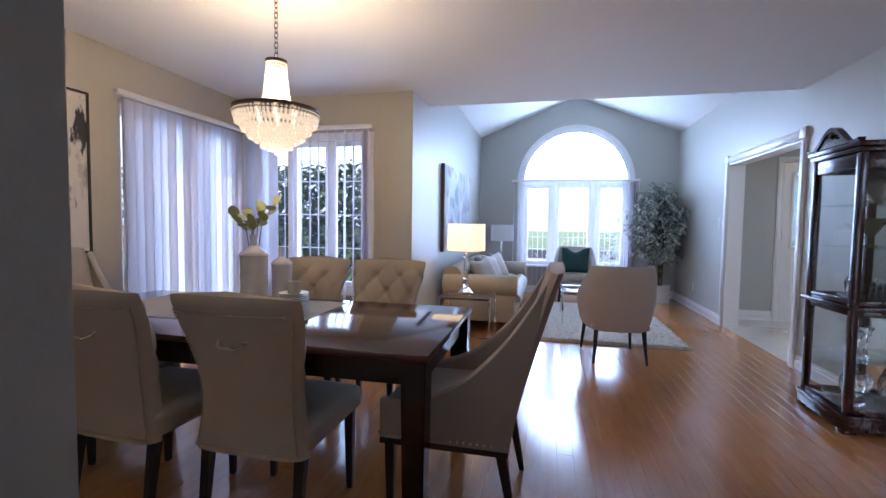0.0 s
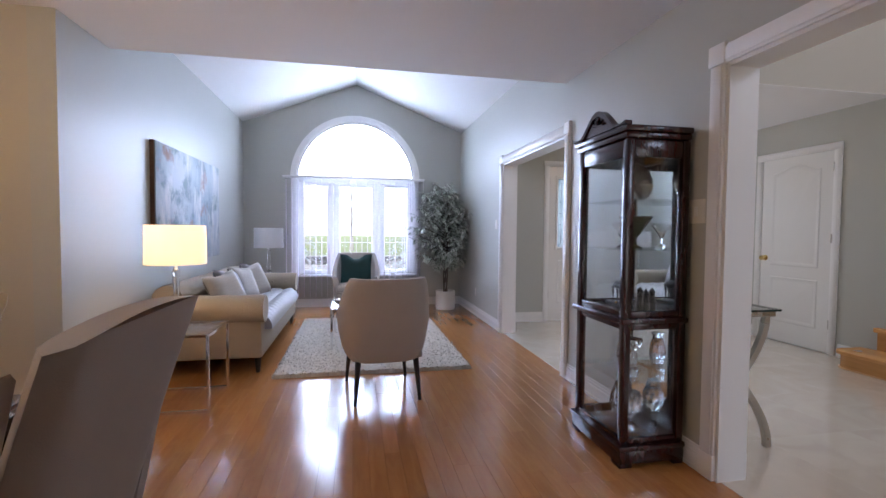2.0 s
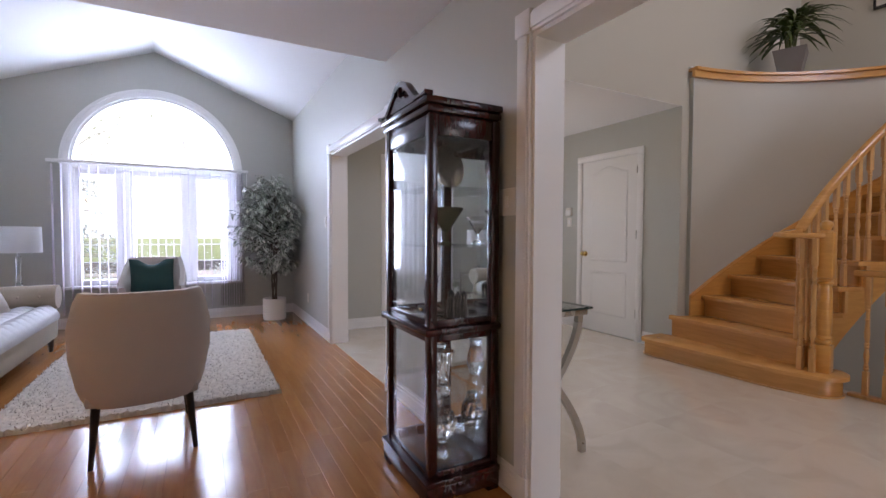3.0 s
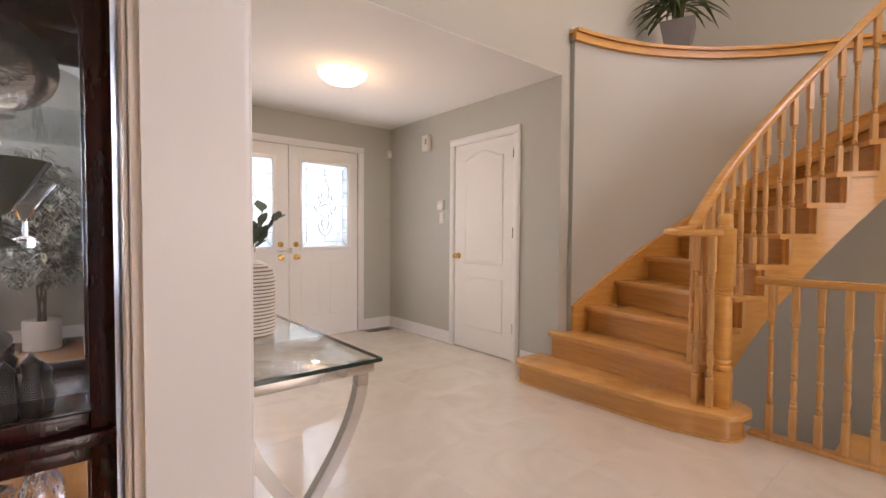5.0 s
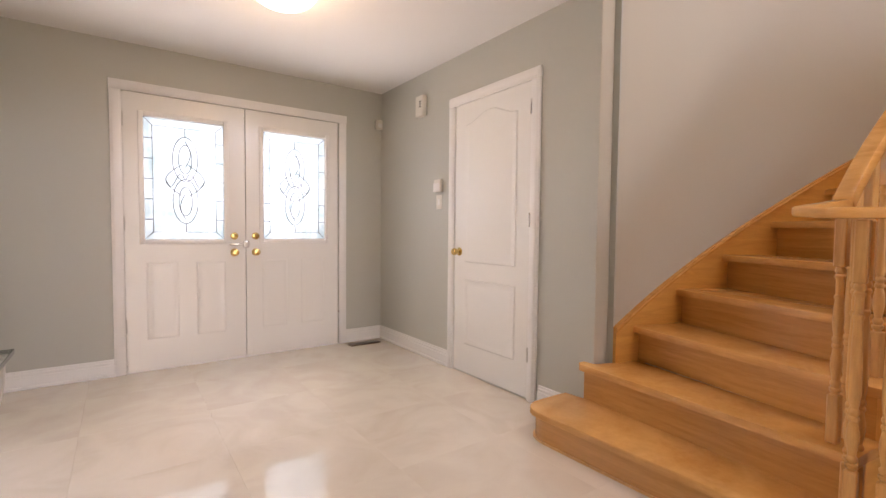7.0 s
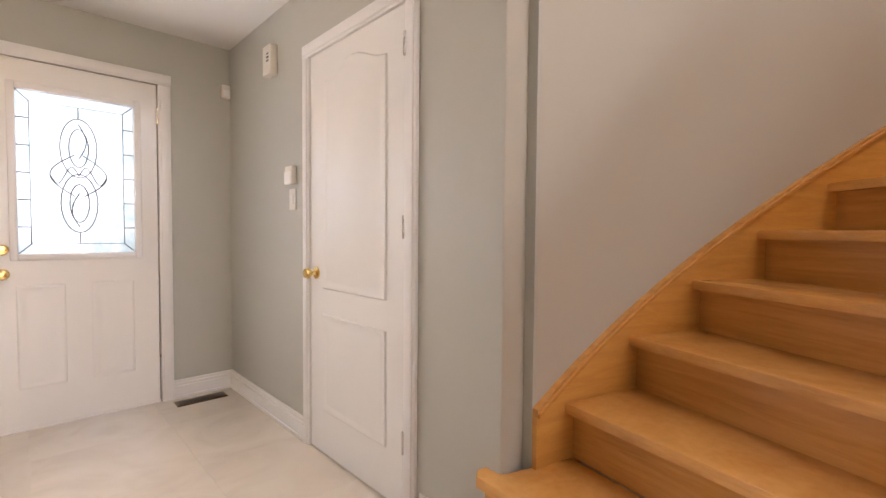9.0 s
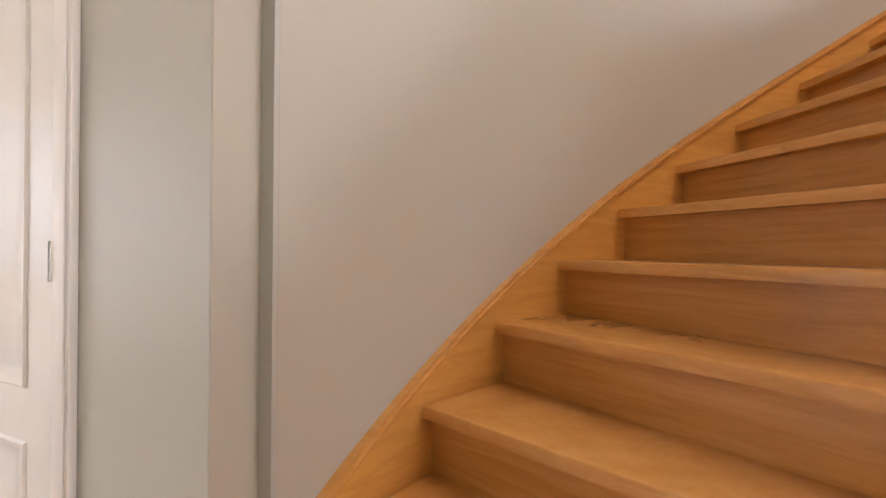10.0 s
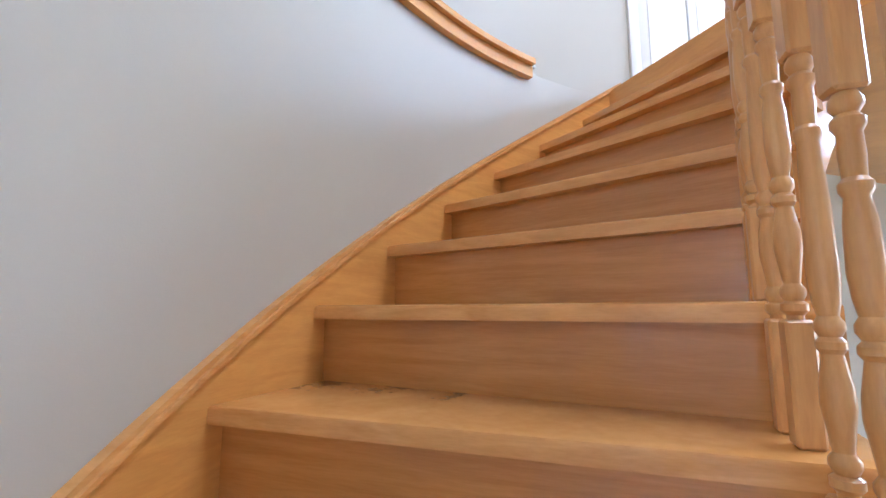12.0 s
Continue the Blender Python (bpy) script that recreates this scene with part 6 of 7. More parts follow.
plate("light_switch", pose(XA, 3.065, 1.29, rz=-90), 0.12, 0.12, "ivory double light switch plate on the wall")
plate("light_switch", pose(XA, 6.33, 1.27, rz=-90), 0.07, 0.115, "ivory light switch plate on the living room wall")
plate("wall_outlet", pose(XA, 7.25, 0.33, rz=-90), 0.07, 0.115, "white wall outlet above the baseboard", False)

# ---- curio cabinet ----
CABGLASS = clear_glass("cabinet_glass", (0.97, 0.985, 0.98), see=1)
MIRROR = paint("silvered_mirror", (0.86, 0.88, 0.88), 0.02, 1.0, vary=0.0)
KX, KY = 2.325, 3.325
KS = 1.028
cab = thing("curio_cabinet", pose(KX, KY, 0) @ Matrix.Diagonal((1, 1, KS, 1)), "dark cherry curio cabinet with glass sides and shelves", "cabinet")
kx, ky = 0.175, 0.24           # half depth (x) and half width (y); the front looks along -x


def cbox(name, *b, bevel=0.003, mat=CHERRY, label="", parent=None):
    return part(name, boxes(b, bevel=bevel), mat, parent or cab, label)


bm = boxes((-kx - 0.012, kx, -ky - 0.012, ky + 0.012, 0.02, 0.085), (-kx - 0.02, kx, -ky - 0.02, ky + 0.02, 0.0851, 0.11), bevel=0.004)
for sy in (-1, 1):
    box(bm, -kx - 0.012, -kx + 0.06, sy * (ky - 0.03) - 0.04, sy * (ky - 0.03) + 0.04, 0, 0.0199, bevel=0.004)
    box(bm, kx - 0.06, kx, sy * (ky - 0.03) - 0.04, sy * (ky - 0.03) + 0.04, 0, 0.0199, bevel=0.004)
part("base", bm, CHERRY, cab)
cbox("bottom_panel", -kx + 0.03, kx - 0.005, -ky + 0.03, ky - 0.03, 0.1101, 0.125)
for sx in (-1, 1):
    for sy in (-1, 1):
        cbox("post", sx * (kx - 0.02) - 0.02, sx * (kx - 0.02) + 0.02, sy * (ky - 0.02) - 0.02, sy * (ky - 0.02) + 0.02, 0.1101, 1.60)
for sx in (-1, 1):
    x = sx * (kx - 0.015)
    for z, t in ((0.1101, 0.03), (0.675, 0.03), (0.735, 0.03), (1.515, 0.08)):
        cbox("rail", x - 0.012, x + 0.012, -ky + 0.0405, ky - 0.0405, z, z + t)
for sy in (-1, 1):
    y = sy * (ky - 0.015)
    for z, t in ((0.1101, 0.03), (0.675, 0.03), (0.735, 0.03), (1.515, 0.08)):
        cbox("rail", -kx + 0.0405, kx - 0.0405, y - 0.012, y + 0.012, z, z + t)
bm = boxes((-kx - 0.022, kx, -ky - 0.022, ky + 0.022, 0.7055, 0.7345), bevel=0.008)
part("waist_moulding", bm, CHERRY, cab)
cbox("mid_panel", -kx + 0.041, kx - 0.041, -ky + 0.041, ky - 0.041, 0.736, 0.75)
cbox("top_panel", -kx + 0.01, kx - 0.001, -ky + 0.01, ky - 0.01, 1.5955, 1.6005)
bm = boxes((-kx - 0.012, kx, -ky - 0.012, ky + 0.012, 1.601, 1.63), (-kx - 0.024, kx, -ky - 0.024, ky + 0.024, 1.6305, 1.66), bevel=0.006)
part("cornice", bm, CHERRY, cab)
# arched pediment on the front
bm = bmesh.new()
pts = []
for i in range(41):
    s = -1 + i / 20
    rise = 0.115 * (0.5 + 0.5 * math.cos(math.pi * min(1, abs(s) * 1.35))) ** 0.85 if abs(s) < 0.74 else 0
    pts.append((s * (ky + 0.024), 1.662 + rise + 0.014 * abs(s) ** 6))
for x0, x1, drop in ((-kx - 0.034, -kx + 0.004, 0.0), (-kx - 0.026, -kx - 0.002, 0.018)):
    rows = []
    for y, z in pts:
        lo = (1.6605 if drop else max(1.6606, z - 0.026))
        rows.append([bm.verts.new(p) for p in ((x0, y, lo), (x1, y, lo), (x1, y, z - drop + 0.001), (x0, y, z - drop + 0.001))])
    for p, q in zip(rows, rows[1:]):
        for k in range(4):
            bm.faces.new((p[k], p[(k + 1) % 4], q[(k + 1) % 4], q[k]))
    bm.faces.new(rows[0][::-1])
    bm.faces.new(rows[-1])
part("pediment", bm, CHERRY, cab)
bm = bmesh.new()
for r in range(5):
    a = radians(20 + 35 * r)
    leaf_into(bm, (-kx - 0.036, 0.03 * math.cos(a), 1.695 + 0.02 * math.sin(a)), (-0.05, math.cos(a), math.sin(a)), 0.035, 0.02, 0, 0)
bmesh.ops.solidify(bm, geom=list(bm.faces), thickness=0.006)
part("carving", bm, CHERRY, cab, "small carved shell")
for z0, z1 in ((0.1402, 0.6749), (0.7651, 1.5149)):
    for sy in (-1, 1):
        cbox("glass_pane", -kx + 0.040, kx - 0.040, sy * (ky - 0.014) - 0.002, sy * (ky - 0.014) + 0.002, z0, z1, bevel=0, mat=CABGLASS)
    cbox("glass_pane", -kx + 0.012, -kx + 0.016, -ky + 0.040, ky - 0.040, z0, z1, bevel=0, mat=CABGLASS)
    cbox("back_pane", kx - 0.018, kx - 0.012, -ky + 0.040, ky - 0.040, z0, z1, bevel=0, mat=MIRROR, label="mirrored back panel")
for z in (0.40, 1.06, 1.31):
    cbox("glass_shelf", -kx + 0.03, kx - 0.03, -ky + 0.03, ky - 0.03, z, z + 0.006, bevel=0, mat=TABLEGLASS, label="clear glass shelf")
cbox("door_knob", -kx - 0.012, -kx - 0.0005, -ky + 0.052, -ky + 0.064, 0.80, 0.812, mat=BRASS)

DARKMETAL = paint("dark_cast_metal", (0.035, 0.035, 0.035), 0.4, 0.6, vary=0.2)
CUT = clear_glass("cut_crystal", (0.97, 0.97, 0.97))
# keepsakes on the shelves
bm = bmesh.new()
lathe(bm, [(0.0, 0), (0.035, 0), (0.03, 0.01), (0.008, 0.02), (0.007, 0.06), (0.02, 0.07), (0.085, 0.17), (0.083, 0.171), (0.015, 0.075), (0, 0.073)], 28)
ob = part("martini_glass_vase", bm, paint("smoked_glass", (0.05, 0.055, 0.03), 0.08, vary=0.1))
ob.matrix_world = pose(KX + 0.0, KY - 0.06, 1.0966)
tagged(ob, "dark conical footed bowl on a glass shelf", "bowl")
bm = bmesh.new()
lathe(bm, [(0.0, 0), (0.03, 0), (0.028, 0.008), (0.006, 0.02), (0.006, 0.05), (0.06, 0.14), (0.058, 0.141), (0.01, 0.055), (0, 0.053)], 24)
ob = part("martini_glass_vase", bm, CUT)
ob.matrix_world = pose(KX + 0.03, KY + 0.11, 1.0966)
tagged(ob, "clear conical footed bowl on a glass shelf", "bowl")
bm = bmesh.new()
lathe(bm, [(0.0, 0), (0.095, 0.0), (0.10, 0.006), (0.09, 0.012), (0.05, 0.006), (0, 0.006)], 36)
bm.transform(pose(0, 0, 0.10, 80, 0, 0))
box(bm, -0.03, 0.03, -0.02, 0.04, 0, 0.012)
ob = part("crystal_plate", bm, paint("silver_plate", (0.6, 0.6, 0.6), 0.15, 0.9, vary=0.15, scale=30, bump=0.3, bump_scale=60))
ob.matrix_world = pose(KX - 0.0, KY - 0.07, 1.3536, 0, 0, 10)
tagged(ob, "round silver plate standing on the top shelf", "plate")


def stag(m):
    """A small standing deer figurine on a rough base, one mesh."""
    bm = bmesh.new()
    box(bm, -0.04, 0.04, -0.10, 0.10, 0, 0.018, bevel=0.006)
    tube(bm, [(0, -0.065, 0.105), (0, -0.03, 0.112), (0, 0.02, 0.11), (0, 0.055, 0.113)], [0.012, 0.024, 0.021, 0.018], 10)
    tube(bm, [(0, 0.05, 0.115), (0, 0.075, 0.145), (0, 0.085, 0.165), (0, 0.11, 0.158)], [0.016, 0.011, 0.012, 0.005], 8)
    for x in (-0.012, 0.012):
        for y in (-0.055, 0.045):
            tube(bm, [(x, y, 0.10), (x, y + 0.006, 0.06), (x, y, 0.016)], [0.009, 0.005, 0.005], 6)
        tube(bm, [(x * 0.6, 0.083, 0.17), (x * 2.2, 0.075, 0.195), (x * 2.6, 0.085, 0.215)], [0.003, 0.002, 0.001], 5)
    ob = part("stag_figurine", bm, DARKMETAL)
    ob.matrix_world = m
    tagged(ob, "dark cast stag figurine on the cabinet's middle shelf", "figurine")


stag(pose(KX - 0.02, KY + 0.05, 0.7718, 0, 0, 170))
bm = bmesh.new()
for k in range(6):
    a = k * 1.05
    lathe(bm, [(0.016, 0), (0.02, 0.03), (0.012, 0.06 + 0.01 * (k % 3)), (0.016, 0.08 + 0.012 * (k % 3)), (0.0, 0.10 + 0.012 * (k % 3))], 10, (0.035 * math.cos(a), 0.03 * math.sin(a), 0.0))
ob = part("castle_figurine", bm, DARKMETAL)
ob.matrix_world = pose(KX + 0.03, KY - 0.12, 0.7718)
tagged(ob, "dark cast group figurine on the cabinet's middle shelf", "figurine")


def crystal(name, x, y, z, prof, label, flutes=10):
    bm = bmesh.new()
    n = flutes * 4

    def f(u, v):
        k = v * (len(prof) - 1)
        i = min(int(k), len(prof) - 2)
        r = prof[i][0] + (prof[i + 1][0] - prof[i][0]) * (k - i)
        zz = prof[i][1] + (prof[i + 1][1] - prof[i][1]) * (k - i)
        r *= 1 + 0.06 * math.cos(2 * math.pi * u * flutes + v * 8)
        return (r * math.cos(2 * math.pi * u), r * math.sin(2 * math.pi * u), zz)
    vs = grid_skin(bm, f, n, 24, closed_u=True)
    for j in (0, 24):
        bm.faces.new([vs[i][j] for i in range(n)])
    ob = part(name, bm, CUT, soft=False)
    ob.matrix_world = pose(x, y, z)
    tagged(ob, label, "crystal")


crystal("crystal_vase", KX - 0.03, KY - 0.10, 0.4182, [(0.03, 0), (0.035, 0.02), (0.022, 0.06), (0.03, 0.14), (0.05, 0.20), (0.045, 0.2)], "tall cut crystal vase on the lower shelf")
crystal("crystal_pitcher", KX + 0.05, KY + 0.09, 0.4182, [(0.03, 0), (0.045, 0.05), (0.04, 0.11), (0.025, 0.15), (0.035, 0.18)], "cut crystal pitcher on the lower shelf")
crystal("crystal_bowl", KX - 0.03, KY - 0.09, 0.1293, [(0.035, 0), (0.02, 0.04), (0.02, 0.07), (0.055, 0.11), (0.065, 0.17), (0.05, 0.2)], "footed cut crystal bowl at the cabinet's bottom")
crystal("crystal_bowl", KX + 0.05, KY + 0.12, 0.1293, [(0.04, 0), (0.06, 0.05), (0.055, 0.10), (0.035, 0.15), (0.03, 0.18)], "round cut crystal jar at the cabinet's bottom")

# ---- foyer ----
CZ = 0.772
con = thing("console_table", pose(2.914, 3.68, 0), "glass console table on curved brushed nickel legs", "console table")
chx, chy = 0.207, 0.56
part("glass_top", boxes((-chx, chx, -chy, chy, CZ - 0.012, CZ), bevel=0.002), TABLEGLASS, con, "thick clear glass top").visible_shadow = False
GLASSEDGE = paint("dark_green_glass_edge", (0.012, 0.035, 0.03), 0.08, vary=0.1)
for b in ((-chx, chx, -chy - 0.0015, -chy - 0.0002), (-chx, chx, chy + 0.0002, chy + 0.0015), (-chx - 0.0015, -chx - 0.0002, -chy, chy), (chx + 0.0002, chx + 0.0015, -chy, chy)):
    part("glass_edge", boxes((*b, CZ - 0.0115, CZ - 0.0005)), GLASSEDGE, con, "dark green polished glass edge")
for sy in (-1, 1):
    y = sy * (chy - 0.04)
    part("top_rail", boxes((-chx + 0.012, chx - 0.012, y - 0.02, y + 0.02, CZ - 0.045, CZ - 0.0125), bevel=0.004), NICKEL, con)
for sy in (-1, 1):
    y = sy * (chy - 0.05)
    for s in (-1, 1):
        bm = bmesh.new()
        pts = []
        for k in range(21):
            f = k / 20
            # from the top at one side, bowing through the middle, out to the other side's foot
            x = s * (chx - 0.03) * math.cos(math.pi * f)
            pts.append((x, y + s * 0.017, (CZ - 0.0455) * (1 - f)))
        tube(bm, pts, 0, flat=(0.030, 0.034))
        part("curved_leg", bm, NICKEL, con, "curved brushed nickel leg")
bm = bmesh.new()
tube(bm, [(0.0, -chy + 0.06, 0.36), (0.0, 0, 0.30), (0.0, chy - 0.06, 0.36)], 0.009, 8)
part("stretcher", bm, NICKEL, con)

CLAY = paint("white_glaze", (0.74, 0.70, 0.64), 0.4, vary=0.05)
RIB = paint("raw_clay_stripe", (0.26, 0.18, 0.12), 0.7, vary=0.15)


def ribbed_vase(x, y, prof, h, rows, label, neck=True):
    """Pale glazed ribs with bare clay showing in the grooves."""
    t = thing("ribbed_vase", pose(x, y, CZ + 0.0005), label, "vase", "ribbed vases")

    def rad(z):
        for (r0, z0), (r1, z1) in zip(prof, prof[1:]):
            if z0 <= z <= z1:
                return r0 + (r1 - r0) * (z - z0) / (z1 - z0)
        return prof[-1][0]
    bm = bmesh.new()
    lathe(bm, [(max(0.01, rad(z) - 0.004), z) for z in [h * i / 60 for i in range(61)]], 40)
    part("body", bm, RIB, t, "bare clay body")
    zlo, zhi = h * 0.02, h * 0.90
    for k in range(rows):
        z = zlo + (zhi - zlo) * (k + 0.5) / rows
        bm = bmesh.new()
        r, d = rad(z), (zhi - zlo) / rows * 0.34
        lathe(bm, [(r - 0.005, z - d), (r - 0.0005, z - d * 0.8), (r + 0.001, z), (r - 0.0005, z + d * 0.8), (r - 0.005, z + d)], 40)
        part("rib", bm, CLAY, t, "")
    bm = bmesh.new()
    r = rad(h * 0.97)
    lathe(bm, [(rad(h * 0.9) + 0.001, h * 0.9), (r, h * 0.94), (r * 0.93, h * 1.0), (r * 1.0, h * 1.05), (r * 0.85, h * 1.05), (r * 0.8, h * 0.98), (0.0, h * 0.93)], 32)
    part("neck", bm, CLAY, t, "plain white glazed neck")
    return t


ribbed_vase(2.905, 3.65, [(0.085, 0), (0.093, 0.02), (0.094, 0.19), (0.085, 0.225), (0.06, 0.245), (0.035, 0.258), (0.033, 0.29)], 0.275, 20, "tall white ribbed clay vase with leafy stems")
ribbed_vase(2.985, 3.89, [(0.045, 0), (0.075, 0.03), (0.092, 0.08), (0.085, 0.13), (0.05, 0.165), (0.04, 0.18)], 0.17, 13, "round white ribbed clay vase on the console")
euc = thing("eucalyptus_stems", pose(2.905, 3.65, CZ + 0.265) @ Matrix.Diagonal((0.8, 0.8, 0.85, 1)), "grey-green eucalyptus stems in the ribbed vase", "plant")
EUC = paint("eucalyptus_leaf", (0.12, 0.155, 0.12), 0.6, vary=0.3, scale=18, bump=0.1)
bml = bmesh.new()
re = random.Random(5)
# short leafy stems at the neck, and two long bare sprigs with a few leaves at their tips
for k in range(10):
    bms = bmesh.new()
    a = 0.9 * k + re.uniform(-0.3, 0.3)
    o = re.uniform(0.035, 0.085)
    tip = Vector((o * math.cos(a), o * math.sin(a), re.uniform(0.06, 0.14)))
    if k in (0, 2):
        tip = Vector((0.13, 0.02, 0.165)) if k == 0 else Vector((0.06, -0.03, 0.20))
    tube(bms, [(0, 0, -0.1), tip * 0.35 + Vector((0, 0, 0.03)), tip], 0.0018, 5)
    part("stem", bms, STEM, euc)
    for j in range(4):
        f = (0.45 + 0.18 * j) if k not in (0, 2) else (0.5, 0.75, 0.95, 1.0)[j]
        b = a + re.uniform(-1.6, 1.6)
        leaf_into(bml, tip * f, (math.cos(b), math.sin(b), re.uniform(0.5, 2.4)), re.uniform(0.052, 0.07), re.uniform(0.05, 0.062), 0.08, 0.06)
part("foliage", bml, EUC, euc)

# gold wire wall sculpture with a mirror in its middle
ws = thing("wire_wall_mirror", pose(XB, 3.66, 1.44), "gold wire wall sculpture with a round mirror", "wall decor")
n8 = 10
front = [(0.115, 0.27 * math.cos(2 * math.pi * (i + 0.5) / n8), 0.27 * math.sin(2 * math.pi * (i + 0.5) / n8)) for i in range(n8)]
rear = [(0.012, 0.43 * math.cos(2 * math.pi * (i + 0.5) / n8), 0.43 * math.sin(2 * math.pi * (i + 0.5) / n8)) for i in range(n8)]
inner = [(0.03, 0.18 * math.cos(2 * math.pi * (i + 0.5) / n8), 0.18 * math.sin(2 * math.pi * (i + 0.5) / n8)) for i in range(n8)]
for nm, pts in (("front_ring", front), ("rear_ring", rear), ("inner_ring", inner)):
    bm = bmesh.new()
    tube(bm, pts, 0.006, 6, closed=True)
    part(nm, bm, GOLDW, ws)
bm = bmesh.new()
for A, B in ((rear, front), (inner, front)):
    for i in range(n8):
        j = (i + 1) % n8
        for k in range(13):
            f = k / 13
            p = Vector(A[i]).lerp(Vector(A[j]), f)
            q = Vector(B[i]).lerp(Vector(B[j]), (f + 0.25) % 1.0)
            tube(bm, [p, q], 0.0014, 4)
part("wire_weave", bm, GOLDW, ws, "crossing gold wires")["kind"] = "stuff"
bm = bmesh.new()
lathe(bm, [(0.0, 0.0), (0.18, 0.0), (0.18, 0.008), (0.0, 0.008)], 40)
bm.transform(pose(0.012, 0, 0, 0, 90, 0))
part("mirror", bm, MIRROR, ws)

# ceiling light
cl = thing("ceiling_light", pose(4.09, 5.28, ZC) @ Matrix.Diagonal((1.06, 1.06, 1.05, 1)), "white glass flush ceiling light, lit", "ceiling light")
bm = bmesh.new()
lathe(bm, [(0.0, -0.018), (0.15, -0.018), (0.155, -0.010), (0.15, -0.0005), (0, -0.0005)], 40)
part("base", bm, WHITE, cl)
bm = bmesh.new()
lathe(bm, [(0.0, -0.098), (0.06, -0.094), (0.11, -0.080), (0.15, -0.055), (0.172, -0.028), (0.176, -0.02), (0.168, -0.02), (0.0, -0.0195)], 48)
part("glass_dome", bm, glowing("lit_opal_glass", (1.0, 0.82, 0.56), 2.0), cl, "glowing opal glass dome")
for k in range(3):
    a = k * 2.094 + 0.4
    bm = bmesh.new()
    lathe(bm, [(0.0, -0.03), (0.006, -0.028), (0.006, -0.012), (0.0, -0.01)], 8, (0.178 * math.cos(a), 0.178 * math.sin(a), 0))
    part("clip", bm, BRASS, cl)
lamp("foyer_light", "POINT", pose(4.09, 5.28, ZC - 0.24), 2.8, (1.0, 0.80, 0.55), radius=0.05)

# devices on the foyer walls
dev = thing("door_chime", pose(XC, 5.94, 2.11, rz=-90), "ivory door chime box on the wall", "door chime")
part("cover", boxes((-0.055, 0.055, -0.045, 0, -0.085, 0.085), bevel=0.006), PLATE, dev)
for z in (-0.012, 0.008, 0.028):
    part("slot", boxes((0.005, 0.035, -0.0465, -0.0452, z, z + 0.010)), BLACKWOOD, dev)
dev = thing("thermostat", pose(XC, 5.69, 1.43, rz=-90), "white wall keypad with a flip cover", "keypad")
part("case", boxes((-0.045, 0.045, -0.028, 0, -0.05, 0.05), bevel=0.005), PLATE, dev)
part("flap", boxes((-0.043, 0.043, -0.034, -0.0285, -0.048, 0.02), bevel=0.003), WHITE, dev)
plate("light_switch", pose(XC, 5.69, 1.30, rz=-90), 0.075, 0.115, "white light switch plate in the foyer")
dev = thing("motion_sensor", pose(5.40, YF, 2.085), "small white motion sensor in the corner", "sensor")
part("body", boxes((-0.03, 0.03, -0.05, 0, -0.045, 0.045), bevel=0.008), PLATE, dev)
part("lens", boxes((-0.02, 0.02, -0.053, -0.0505, -0.03, 0.01), bevel=0.001), WHITE, dev)
vent = thing("floor_vent", pose(5.20, 6.56, 0), "brown metal floor register", "floor vent")
part("frame", wall_with_holes("x", -0.15, 0.15, -0.05, 0.05, 0, 0.006, []), BRONZE, vent)
for k in range(14):
    part("slat", boxes((-0.135 + 0.02 * k, -0.125 + 0.02 * k, -0.038, 0.038, 0.0062, 0.0085)), BLACKWOOD, vent)

# plant on the ledge
pl = thing("ledge_plant", pose(6.66, 3.86, ZL - 0.002), "green arching house plant in a grey tapered pot", "plant")
bm = bmesh.new()
lo = [bm.verts.new((a * 0.085, b * 0.085, 0)) for a, b in ((-1, -1), (1, -1), (1, 1), (-1, 1))]
hi = [bm.verts.new((a * 0.14, b * 0.14, 0.29)) for a, b in ((-1, -1), (1, -1), (1, 1), (-1, 1))]
ins = [bm.verts.new((a * 0.128, b * 0.128, 0.27)) for a, b in ((-1, -1), (1, -1), (1, 1), (-1, 1))]
bm.faces.new(lo[::-1])
bm.faces.new(ins)
for i in range(4):
    j = (i + 1) % 4
    bm.faces.new((lo[i], lo[j], hi[j], hi[i]))
    bm.faces.new((hi[i], hi[j], ins[j], ins[i]))
pot = part("pot", bm, paint("grey_concrete", (0.20, 0.18, 0.17), 0.7, vary=0.1, scale=12, bump=0.2), pl, "square grey tapered pot")
pot.rotation_euler = (0, 0, radians(20))
bms, bml = bmesh.new(), bmesh.new()
rp_ = random.Random(3)
for k in range(5):
    a = k * 1.26 + 0.4
    tube(bms, [(0.03 * math.cos(a), 0.03 * math.sin(a), 0.25), (0.045 * math.cos(a), 0.045 * math.sin(a), 0.4), (0.06 * math.cos(a), 0.06 * math.sin(a), 0.48 + 0.03 * k)], 0.009, 6)
    for j in range(26):
        b = rp_.uniform(0, 6.28)
        z = 0.40 + 0.03 * k + 0.10 * rp_.random()
        L = rp_.uniform(0.32, 0.52)
        el = rp_.uniform(0.2, 1.5)
        rows = []
        base = Vector((0.055 * math.cos(a), 0.055 * math.sin(a), z))
        d = Vector((math.cos(b), math.sin(b), 0))
        s = Vector((-math.sin(b), math.cos(b), 0))
        for q in range(6):
            f = q / 5
            c = base + d * L * f * math.cos(el * 0.8) + Vector((0, 0, L * (math.sin(el) * f - 0.75 * f * f)))
            w = 0.017 * math.sin(math.pi * (0.15 + 0.83 * f))
            rows.append((bml.verts.new(c - s * w), bml.verts.new(c + s * w)))
        for p, q in zip(rows, rows[1:]):
            bml.faces.new((p[0], p[1], q[1], q[0]))
part("stem", bms, STEM, pl)
